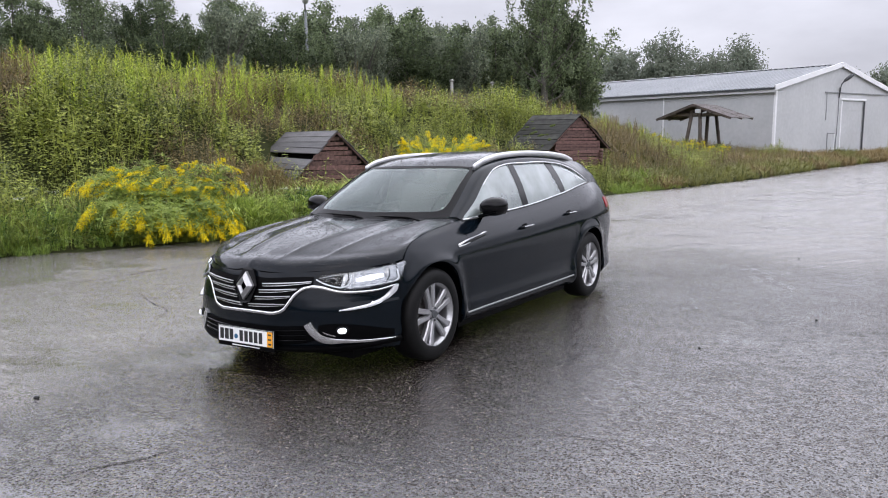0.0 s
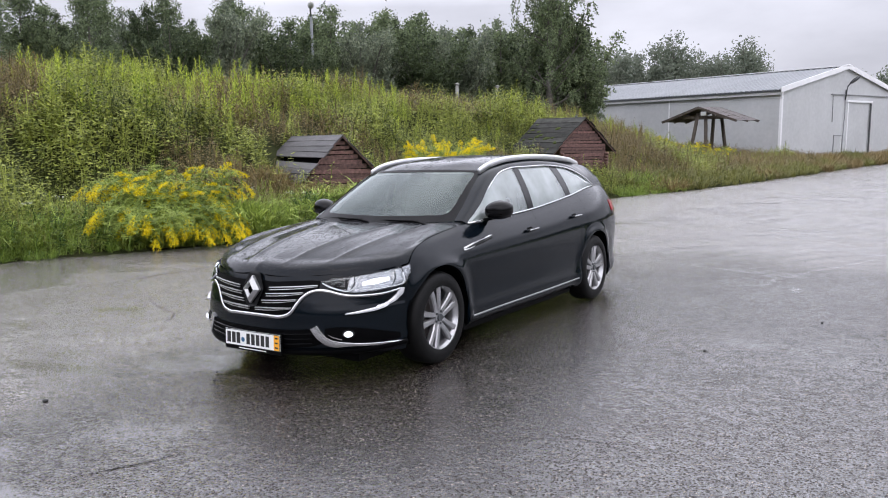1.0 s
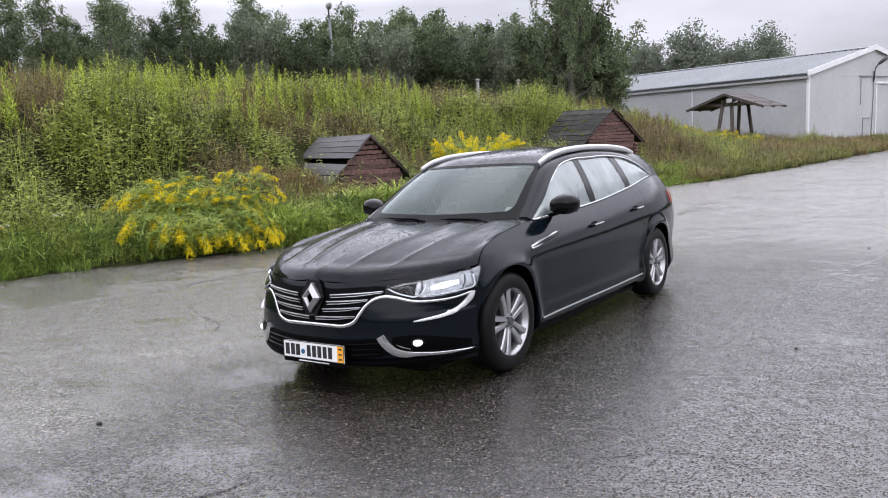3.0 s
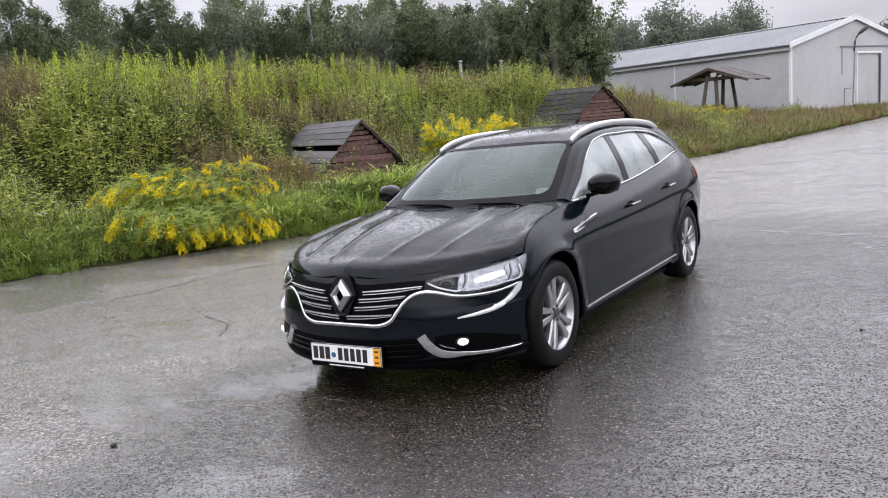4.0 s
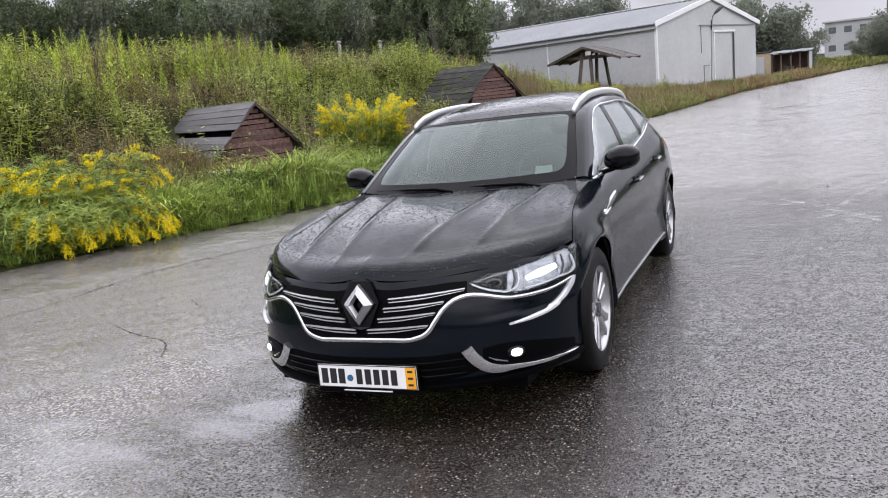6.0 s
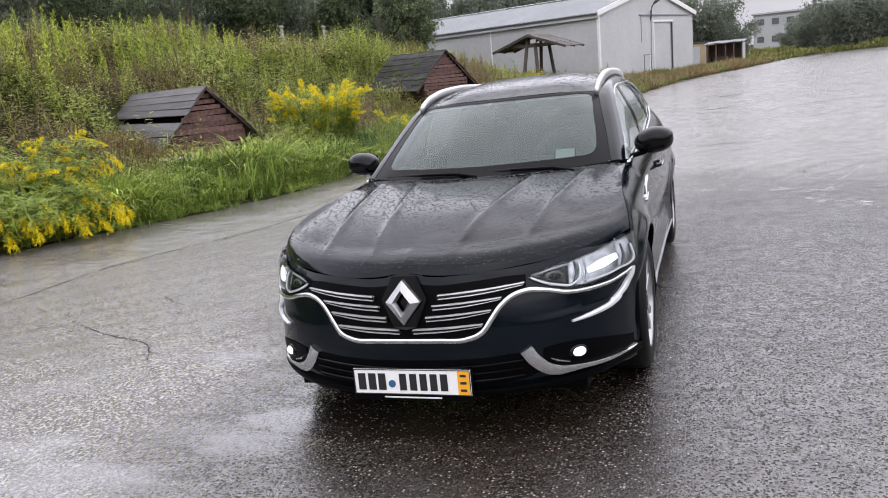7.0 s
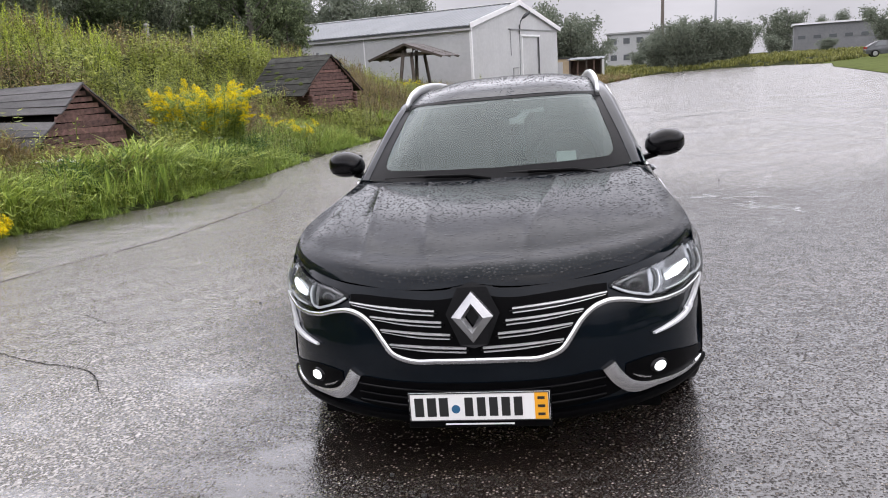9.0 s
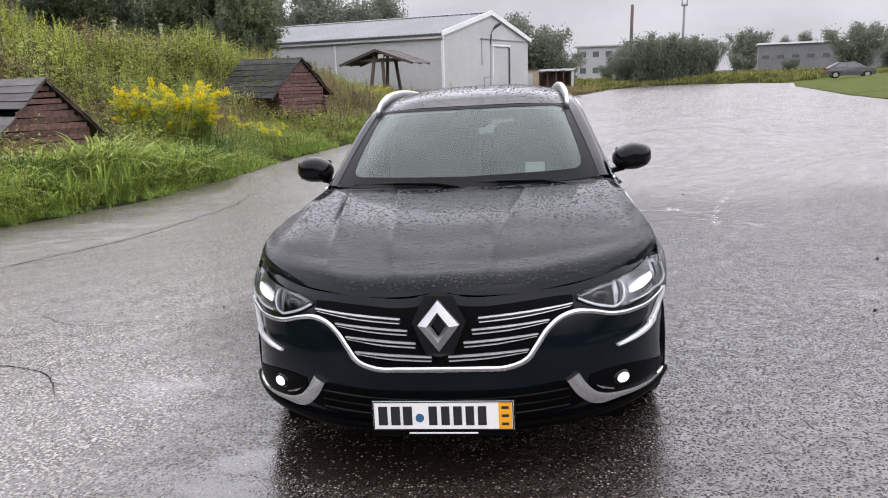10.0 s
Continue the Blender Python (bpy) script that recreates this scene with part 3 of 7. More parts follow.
# ---------------------------------------------------------------- the car's surfaces
# car's own axes: x to its left, y to its rear from the front axle, z up from the road
def spline(points, n, closed=False):
    """n points along a smooth curve through the given ones, evenly by chord."""
    p = np.array(points, float)
    d = np.r_[0, np.cumsum(np.maximum(np.linalg.norm(np.diff(p, axis=0), axis=1), 1e-6))]
    g = np.empty_like(p)
    h = np.diff(d)
    s = np.diff(p, axis=0) / h[:, None]
    g[0], g[-1] = s[0], s[-1]
    if len(p) > 2:
        w = h[1:] / (h[:-1] + h[1:])
        g[1:-1] = w[:, None] * s[:-1] + (1 - w)[:, None] * s[1:]
    t = np.linspace(0, d[-1], n)
    k = np.clip(np.searchsorted(d, t, side="right") - 1, 0, len(h) - 1)
    u = ((t - d[k]) / h[k])[:, None]
    hk = h[k][:, None]
    return (2 * u**3 - 3 * u**2 + 1) * p[k] + (u**3 - 2 * u**2 + u) * hk * g[k] + (3 * u**2 - 2 * u**3) * p[k + 1] + (u**3 - u**2) * hk * g[k + 1]


def smooth_table(x, xs, ys):
    """A smooth curve through a table, read at x."""
    xs, ys, x = np.asarray(xs, float), np.asarray(ys, float), np.asarray(x, float)
    h = np.diff(xs)
    s = np.diff(ys) / h
    g = np.r_[s[0], np.where(s[:-1] * s[1:] > 0, 2 * s[:-1] * s[1:] / (s[:-1] + s[1:] + 1e-12), 0), s[-1]]
    k = np.clip(np.searchsorted(xs, x, side="right") - 1, 0, len(h) - 1)
    u = np.clip((x - xs[k]) / h[k], 0, 1)
    return (2 * u**3 - 3 * u**2 + 1) * ys[k] + (u**3 - 2 * u**2 + u) * h[k] * g[k] + (3 * u**2 - 2 * u**3) * ys[k + 1] + (u**3 - u**2) * h[k] * g[k + 1]


def flank_plan(y):
    return smooth_table(y, [-0.385, -0.3, -0.15, 0, 0.3, 0.7, 1.2, 1.8, 2.4, 2.81, 3.1, 3.4, 3.6, 3.75],
                        [0.872, 0.888, 0.902, 0.908, 0.902, 0.898, 0.900, 0.903, 0.908, 0.914, 0.902, 0.862, 0.81, 0.74])


def flank_top(y):
    return smooth_table(y, [-0.385, -0.32, -0.29, -0.22, -0.1, 0.15, 0.54, 0.62, 1.0, 1.62, 2.38, 3.17, 3.5, 3.75],
                        [0.735, 0.748, 0.79, 0.835, 0.868, 0.905, 0.940, 0.942, 0.955, 0.985, 1.055, 1.13, 1.13, 1.10])


def flank_top_x(y):
    return smooth_table(y, [-0.385, -0.32, -0.29, -0.22, -0.1, 0.15, 0.54, 0.62, 1.0, 1.62, 2.38, 3.17, 3.5, 3.75],
                        [0.845, 0.862, 0.857, 0.842, 0.82, 0.79, 0.775, 0.782, 0.786, 0.786, 0.776, 0.712, 0.66, 0.60])


def flank(y, z):
    """Half width of the body's side."""
    y, z = np.asarray(y, float), np.asarray(z, float)
    top = flank_top(y)
    zz = np.where(z > 0.55, 0.55 + (z - 0.55) * 0.39 / (top - 0.55), z)
    off = smooth_table(zz, [0.14, 0.19, 0.24, 0.30, 0.38, 0.46, 0.54, 0.60, 0.66, 0.72, 0.78, 0.82, 0.86, 0.90, 0.94],
                       [0.12, 0.06, 0.022, 0.012, 0.022, 0.026, 0.016, 0.005, 0.0, 0.004, 0.018, 0.032, 0.050, 0.074, 0.105])
    upper = off / 0.105 * (flank_plan(y) - flank_top_x(y))
    x = flank_plan(y) - np.where(zz > 0.66, upper, off)
    for yc in (0.0, 2.81):
        r = np.hypot(y - yc, z - 0.33)
        x = x + 0.020 * np.exp(-((r - 0.385) / 0.055) ** 2) * np.clip((0.8 - z) / 0.1, 0, 1)
    return x


def flank_low(y):
    y = np.asarray(y, float)
    z = np.full_like(y, 0.19)
    for yc in (0.0, 2.81):
        d = np.abs(y - yc)
        z = np.where(d < 0.372, 0.33 + np.sqrt(np.maximum(0.372**2 - d**2, 0)), z)
    return z


NOSE_X = [0, 0.15, 0.3, 0.45, 0.57, 0.68, 0.77, 0.835, 0.872]
NOSE_Y = [-0.915, -0.908, -0.888, -0.850, -0.795, -0.712, -0.61, -0.49, -0.385]


def fascia(x, z):
    """The point of the car's front at that half width (as at mid height) and height."""
    x, z = np.asarray(x, float), np.asarray(z, float)
    y0 = smooth_table(x, NOSE_X, NOSE_Y)
    back = smooth_table(z, [0.12, 0.17, 0.22, 0.28, 0.36, 0.45, 0.52, 0.6, 0.66, 0.72, 0.76], [0.09, 0.045, 0.018, 0.004, 0, 0.002, 0.009, 0.022, 0.036, 0.056, 0.085])
    k = (1 + np.minimum(x / 0.6, 1) ** 2) * np.clip((0.872 - x) / 0.06, 0, 1)
    side = np.where(z < 0.5, 0.872 - 0.25 * (0.872 - flank(-0.385, z)), flank(-0.385, z))
    xr = x * (1 + np.clip((x - 0.4) / 0.4, 0, 1) * (side / 0.872 - 1))
    return np.stack(np.broadcast_arrays(xr, y0 + back * k, z), -1)


# ---------------------------------------------------------------- the car
def paint_material():
    m = material("black_paint", (0.004, 0.0045, 0.005), 0.35)
    v = coords(m)
    b = bsdf(m)
    b.inputs["Coat Weight"].default_value = 1.0
    b.inputs["Coat IOR"].default_value = 1.28
    b.inputs["Specular IOR Level"].default_value = 0.0
    # film of water and fine spatter
    film = mixed(m, 0.5, noise_tex(m, coords(m, (1, 0.35, 1)), 9, 4), noise_tex(m, v, 160, 2))
    fl = node(m, "ShaderNodeBump", Strength=0.10, Distance=0.004)
    link(m, film, fl.inputs["Height"])
    link(m, fl.outputs["Normal"], b.inputs["Coat Normal"])
    link(m, ramp(m, noise_tex(m, v, 5, 5), [(0.35, 0.02), (0.7, 0.10)]), b.inputs["Coat Roughness"])
    dust = noise_tex(m, v, 7, 5)
    link(m, ramp(m, dust, [(0.3, (0.0016, 0.0034, 0.0056)), (0.7, (0.0026, 0.0050, 0.0080))]), b.inputs["Base Color"])
    return m


def glass_material(name, tint, gloss=1.5, veil_share=0.0, beads=0.35, veil=(0.62, 0.70, 0.69)):
    m = material(name)
    nt = m.node_tree
    out = nt.nodes["Material Output"]
    tr, gl = node(m, "ShaderNodeBsdfTransparent", Color=(*tint, 1)), node(m, "ShaderNodeBsdfGlossy", Roughness=0.03 if beads else 0.12, Color=(1, 1, 1, 1) if beads else (0.93, 1.0, 0.985, 1))
    fr = node(m, "ShaderNodeFresnel", IOR=gloss)
    v = coords(m)
    drops = node(m, "ShaderNodeTexVoronoi", Scale=75.0)
    link(m, v, drops.inputs["Vector"])
    bead = ramp(m, drops.outputs["Distance"], [(0.10, 1.0), (0.30, 0.0)])
    bb = node(m, "ShaderNodeBump", Strength=beads, Distance=0.002)
    link(m, bead, bb.inputs["Height"])
    if beads:
        link(m, bb.outputs["Normal"], gl.inputs["Normal"])
    mx = node(m, "ShaderNodeMixShader")
    link(m, fr.outputs["Fac"], mx.inputs["Fac"])
    # a pale diffuse veil is mixed into the pane's colour
    veil_mix, fog = node(m, "ShaderNodeMixShader", Fac=veil_share), node(m, "ShaderNodeBsdfDiffuse", Color=(*veil, 1))
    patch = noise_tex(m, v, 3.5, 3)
    link(m, ramp(m, patch, [(0.3, veil_share * 0.7), (0.7, veil_share * 1.2)]), veil_mix.inputs["Fac"])
    link(m, tr.outputs["BSDF"], veil_mix.inputs[1])
    link(m, fog.outputs["BSDF"], veil_mix.inputs[2])
    link(m, veil_mix.outputs["Shader"], mx.inputs[1])
    link(m, gl.outputs["BSDF"], mx.inputs[2])
    link(m, mx.outputs["Shader"], out.inputs["Surface"])
    return m


def lit_material(name, colour, strength):
    m = material(name, colour, 0.3)
    b = bsdf(m)
    b.inputs["Emission Color"].default_value = (*colour, 1)
    b.inputs["Emission Strength"].default_value = strength
    return m


PAINT = paint_material()
# windscreen veil: the sky's mint reflection put into the glass colour
GLASS = glass_material("windscreen_glass", (0.38, 0.475, 0.45), 1.5, 0.06, 0.0, (0.40, 0.52, 0.50))
# side panes carry a thicker pale veil in their colour
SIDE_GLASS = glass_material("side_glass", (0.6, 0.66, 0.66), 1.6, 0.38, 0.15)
LENS = glass_material("lamp_lens", (0.93, 0.95, 0.96), 1.28, 0.0, 0.1)
CHROME = varied("chrome", (0.55, 0.555, 0.56), (0.66, 0.665, 0.67), 0.16, 9, metal=1.0)
SATIN = varied("satin_aluminium", (0.56, 0.565, 0.57), (0.66, 0.665, 0.67), 0.34, 12, metal=0.7)
GLOSS_BLACK = varied("gloss_black_plastic", (0.0015, 0.0015, 0.002), (0.003, 0.003, 0.0035), 0.12, 8, gloss=0.2)
MATT_BLACK = varied("matt_black_plastic", (0.0006, 0.0006, 0.0008), (0.0016, 0.0016, 0.002), 0.5, 14, bumps=0.1, gloss=0.05)
RUBBER = varied("tyre_rubber", (0.003, 0.003, 0.003), (0.007, 0.007, 0.007), 0.55, 16, bumps=0.2, gloss=0.15)
SILL = varied("grey_sill_metal", (0.22, 0.222, 0.225), (0.30, 0.302, 0.305), 0.3, 12, metal=0.85)
ALLOY = varied("alloy_rim", (0.36, 0.36, 0.37), (0.48, 0.48, 0.49), 0.32, 10, metal=0.8)
DISC = varied("brake_disc", (0.10, 0.09, 0.085), (0.2, 0.18, 0.17), 0.45, 10, metal=0.7)
RED_LENS = material("red_tail_lens", (0.35, 0.01, 0.012), 0.12)
CABIN = varied("dark_upholstery", (0.016, 0.0165, 0.017), (0.032, 0.033, 0.035), 0.8, 6)
SEAT_CLOTH = varied("grey_seat_cloth", (0.030, 0.031, 0.032), (0.055, 0.056, 0.058), 0.85, 6)
BEAD = varied("rain_bead", (0.002, 0.003, 0.004), (0.004, 0.005, 0.006), 0.03, 40, gloss=0.5)
FRIT = varied("black_glass_border", (0.004, 0.004, 0.0045), (0.007, 0.007, 0.008), 0.35, 30, gloss=0.08)
BADGE_METAL = varied("brushed_badge_metal", (0.36, 0.362, 0.365), (0.46, 0.462, 0.465), 0.30, 20, metal=0.85)
BAR_SILVER = varied("silver_grille_bar", (0.50, 0.505, 0.51), (0.62, 0.625, 0.63), 0.26, 14, metal=0.55)
LINING = varied("grey_headlining", (0.72, 0.72, 0.70), (0.82, 0.82, 0.80), 0.85, 20)
LAMP_WHITE = lit_material("led_lamp", (0.93, 0.97, 1.0), 1.6)
LAMP_SOFT = lit_material("led_guide", (0.93, 0.97, 1.0), 0.12)
REFLECTOR = varied("lamp_reflector", (0.20, 0.203, 0.207), (0.38, 0.385, 0.39), 0.24, 14, metal=0.75)
BRIGHT_BOWL = varied("bright_lamp_reflector", (0.10, 0.102, 0.105), (0.44, 0.445, 0.455), 0.16, 34, metal=0.85)
GUIDE = varied("white_light_guide", (0.62, 0.63, 0.65), (0.74, 0.75, 0.77), 0.25, 9, metal=0.3)
PLATE_WHITE = material("plate_white", (0.78, 0.78, 0.76), 0.35)
PLATE_ORANGE = material("plate_orange", (0.80, 0.36, 0.02), 0.35)
PLATE_BLACK = material("plate_black", (0.012, 0.012, 0.012), 0.4)
PLATE_BLUE = material("plate_blue", (0.02, 0.10, 0.20), 0.4)

CAR = Matrix(((0.99969, 0.00025, -0.02499, 0), (0.00025, 0.99980, 0.01999, 0), (0.02499, -0.01999, 0.99949, 0), (0, 0, 0, 1)))
car = thing("estate_car", CAR, "black estate car, wet with rain, headlights lit", "car")


def panel(name, g, mat, parent, label="", mirror=False, thick=0.0, side=1):
    """A sheet from a grid of points (rows, columns, xyz); mirrored over the middle when asked, and given a folded edge."""
    g = np.array(g, float)
    if mirror:
        left = g[:, ::-1].copy()
        left[..., 0] *= -1
        g = np.concatenate([left[:, :-1], g], 1)
    if side < 0:
        g = g.copy()
        g[..., 0] *= -1
        g = g[:, ::-1]
    r, c = g.shape[:2]
    V = g.reshape(-1, 3)
    i = np.arange((r - 1) * (c - 1))
    a = (i // (c - 1)) * c + i % (c - 1)
    F = np.stack([a, a + 1, a + c + 1, a + c], -1)
    me = bpy.data.meshes.new(name)
    me.from_pydata(V.tolist(), [], F.tolist())
    bm = bmesh.new()
    bm.from_mesh(me)
    bmesh.ops.remove_doubles(bm, verts=bm.verts, dist=1e-5)
    bmesh.ops.recalc_face_normals(bm, faces=bm.faces)
    # outward faces
    mid = Vector(V.mean(0))
    out = sum(((f.normal.dot((f.calc_center_median() - Vector((0, 1.4, 0.55))).normalized())) * f.calc_area() for f in bm.faces), 0.0)
    if out < 0:
        bmesh.ops.reverse_faces(bm, faces=bm.faces)
    if thick:
        bm.normal_update()
        edge = [e for e in bm.edges if e.is_boundary]
        ex = bmesh.ops.extrude_edge_only(bm, edges=edge)
        moved = [v for v in ex["geom"] if isinstance(v, bmesh.types.BMVert)]
        normals = {}
        for v in moved:
            near = min((e.other_vert(v) for e in v.link_edges), key=lambda w: (w.co - v.co).length)
            normals[v] = near.normal.copy()
        for v in moved:
            v.co -= normals[v] * thick
    bm.to_mesh(me)
    bm.free()
    me.materials.append(mat)
    me.polygons.foreach_set("use_smooth", [True] * len(me.polygons))
    me.set_sharp_from_angle(angle=radians(38))
    ob = new(name, me)
    ob.parent = parent
    if label:
        ob["label"] = label
    return ob


def loft(curves, nu, nv):
    """A grid of nv columns across curves that run the same way, each of nu points."""
    c = np.stack([spline(p, nu) for p in curves])
    g = np.stack([spline(c[:, k], nv) for k in range(nu)])
    return g


# flank, panel by panel, with the shut lines between
def flank_grid(y0, y1, n, rows=26, z0=None, z1=None):
    ys_ = np.linspace(y0, y1, n)
    low, top = flank_low(ys_), flank_top(ys_)
    if z0 is not None:
        low = np.maximum(low, z0)
    if z1 is not None:
        top = np.minimum(top, z1)
    u = np.linspace(0, 1, rows)[:, None]
    Z = low + (top - low) * u
    Y = np.repeat(ys_[None], rows, 0)
    return np.stack([flank(Y, Z), Y, Z], -1)


SHUT = 0.0035
for s in (1, -1):
    f = panel("front_fender", flank_grid(-0.385, 0.50, 60), PAINT, car, side=s, thick=0.012)
    panel("front_door", flank_grid(0.50 + SHUT, 1.60, 40, 40), PAINT, car, side=s, thick=0.012)
    panel("rear_door", np.concatenate([flank_grid(1.60 + SHUT, 2.437, 30, 40), flank_grid(2.4375, 2.62, 14, 40)], 1), PAINT, car, side=s, thick=0.012)
    panel("rear_quarter", flank_grid(2.62 + SHUT, 3.75, 60, 34), PAINT, car, side=s, thick=0.012)

# front: one skin round the nose
nose_x = np.concatenate([np.linspace(0, 0.7, 36), np.linspace(0.71, 0.872, 22)])
top_z = np.interp(nose_x, [0, 0.04, 0.062, 0.085, 0.16, 0.26, 0.36, 0.49, 0.60, 0.74, 0.872], [0.722, 0.720, 0.710, 0.696, 0.692, 0.695, 0.700, 0.705, 0.713, 0.729, 0.744])
rows_ = np.linspace(0, 1, 44)[:, None]
NZ = 0.19 + (top_z - 0.19) * rows_
panel("front_bumper", fascia(np.repeat(nose_x[None], 44, 0), NZ), PAINT, car, mirror=True, thick=0.015)

# bonnet
c0 = [(0, -0.880, 0.722), (0, -0.869, 0.742), (0, -0.70, 0.799), (0, -0.4, 0.868), (0, 0, 0.919), (0, 0.35, 0.950)]
c1 = [(0.10, -0.872, 0.705), (0.10, -0.862, 0.730), (0.12, -0.69, 0.795), (0.14, -0.4, 0.867), (0.16, 0, 0.919), (0.17, 0.36, 0.950)]
c2 = [(0.26, -0.842, 0.697), (0.261, -0.830, 0.724), (0.272, -0.65, 0.793), (0.285, -0.37, 0.864), (0.30, 0, 0.917), (0.31, 0.38, 0.952)]
c3 = [(0.49, -0.735, 0.707), (0.492, -0.721, 0.733), (0.51, -0.54, 0.798), (0.525, -0.30, 0.857), (0.53, 0.04, 0.910), (0.51, 0.43, 0.957)]
c4 = [(0.69, -0.572, 0.718), (0.695, -0.557, 0.747), (0.705, -0.41, 0.811), (0.70, -0.22, 0.854), (0.685, 0.08, 0.902), (0.65, 0.48, 0.958)]
c5 = [(0.800, -0.435, 0.735), (0.802, -0.421, 0.765), (0.795, -0.31, 0.818), (0.775, -0.16, 0.855), (0.75, 0.12, 0.902), (0.72, 0.51, 0.955)]
c6 = [(0.858, -0.325, 0.754), (0.8565, -0.312, 0.774), (0.838, -0.22, 0.839), (0.816, -0.1, 0.872), (0.786, 0.15, 0.908), (0.770, 0.535, 0.944)]
hood = loft([c0, c1, c2, c3, c4, c5, c6], 60, 90)
hu, hv = np.meshgrid(np.linspace(0, 1, 60), np.linspace(0, 1, 90), indexing="ij")
hx = hood[..., 0]
for front_x, back_x, h in ((0.16, 0.34, 0.012), (0.44, 0.60, 0.011)):
    d = np.abs(hx - (front_x + (back_x - front_x) * hu))
    hood[..., 2] += h * np.exp(-d / 0.028) * step(hu / 0.25) * step((1 - hu) / 0.12)
panel("bonnet", hood, PAINT, car, "black bonnet beaded with rain", mirror=True, thick=0.014)

# roof, pillars, cant rails
ROOF_EDGE = [(0.70, 0.50, 0.968), (0.66, 0.72, 1.10), (0.61, 0.95, 1.235), (0.575, 1.15, 1.33), (0.568, 1.45, 1.385), (0.563, 1.8, 1.412), (0.555, 2.35, 1.412), (0.55, 2.75, 1.395), (0.54, 3.05, 1.372), (0.525, 3.35, 1.345), (0.50, 3.6, 1.30)]
GLASS_TOP = [(0.772, 0.56, 0.945), (0.737, 0.84, 1.085), (0.692, 1.05, 1.215), (0.664, 1.22, 1.295), (0.647, 1.48, 1.345), (0.640, 1.85, 1.357), (0.634, 2.35, 1.355), (0.648, 2.78, 1.305), (0.685, 3.05, 1.21), (0.710, 3.19, 1.132), (0.602, 3.745, 1.10)]
strip = np.stack([spline(ROOF_EDGE, 90), spline(GLASS_TOP, 90)], 1)
mid_line = strip.mean(1)
mid_line[:, 0] += 0.012
mid_line[:, 2] += 0.010
strip = np.stack([spline([strip[k, 0], mid_line[k], strip[k, 1]], 9) for k in range(90)])
for s in (1, -1):
    panel("pillar", strip, PAINT, car, side=s, thick=0.010)
roof_c = [(0, 1.03, 1.352), (0, 1.15, 1.392), (0, 1.45, 1.442), (0, 1.8, 1.470), (0, 2.35, 1.472), (0, 2.75, 1.455), (0, 3.05, 1.432), (0, 3.35, 1.405), (0, 3.62, 1.365)]
roof_m = [(0.33, 1.06, 1.350), (0.33, 1.17, 1.386), (0.33, 1.46, 1.432), (0.33, 1.8, 1.458), (0.32, 2.35, 1.460), (0.32, 2.75, 1.443), (0.32, 3.05, 1.420), (0.31, 3.35, 1.392), (0.30, 3.61, 1.35)]
roof_e = [(0.568, 1.155, 1.336)] + [(x - 0.003, y, z + 0.003) for x, y, z in ROOF_EDGE[3:]][0:0] + [(0.570, 1.25, 1.354), (0.566, 1.45, 1.388), (0.561, 1.8, 1.415), (0.553, 2.35, 1.415), (0.548, 2.75, 1.398), (0.538, 3.05, 1.375), (0.523, 3.35, 1.348), (0.498, 3.60, 1.304)]
panel("roof", loft([roof_c, roof_m, roof_e], 60, 30), PAINT, car, "wet black roof panel", mirror=True, thick=0.01)

# windscreen
ws0 = [(0, 0.36, 0.944), (0, 0.60, 1.110), (0, 0.82, 1.240), (0, 1.025, 1.347)]
ws1 = [(0.35, 0.39, 0.950), (0.34, 0.62, 1.108), (0.32, 0.84, 1.235), (0.30, 1.05, 1.345)]
ws2 = [(0.58, 0.445, 0.958), (0.555, 0.67, 1.105), (0.52, 0.89, 1.233), (0.485, 1.10, 1.340)]
ws3 = [(0.698, 0.502, 0.964), (0.657, 0.722, 1.096), (0.607, 0.952, 1.231), (0.571, 1.150, 1.328)]
ws = loft([ws0, ws1, ws2, ws3], 30, 30)
screen = panel("windscreen", ws, GLASS, car, "clear wet windscreen", mirror=True)
screen.visible_shadow = False
def offset_grid(g, d):
    du, dv = np.gradient(g, axis=0), np.gradient(g, axis=1)
    nrm = np.cross(du, dv)
    nrm /= np.linalg.norm(nrm, axis=-1, keepdims=True) + 1e-9
    return g + d * nrm


def grid_point(g, u, v):
    """A point on a grid sheet at u along its rows and v along its columns, both 0 to 1."""
    r, c = g.shape[0] - 1, g.shape[1] - 1
    i, j = min(int(u * r), r - 1), min(int(v * c), c - 1)
    a, b = u * r - i, v * c - j
    return (g[i, j] * (1 - a) + g[i + 1, j] * a) * (1 - b) + (g[i, j + 1] * (1 - a) + g[i + 1, j + 1] * a) * b


# black border printed round the pane, with rounded inner corners
sgn = 1 if offset_grid(ws, 1)[15, 15, 2] > ws[15, 15, 2] else -1
inner = offset_grid(ws, 0.0025 * sgn)
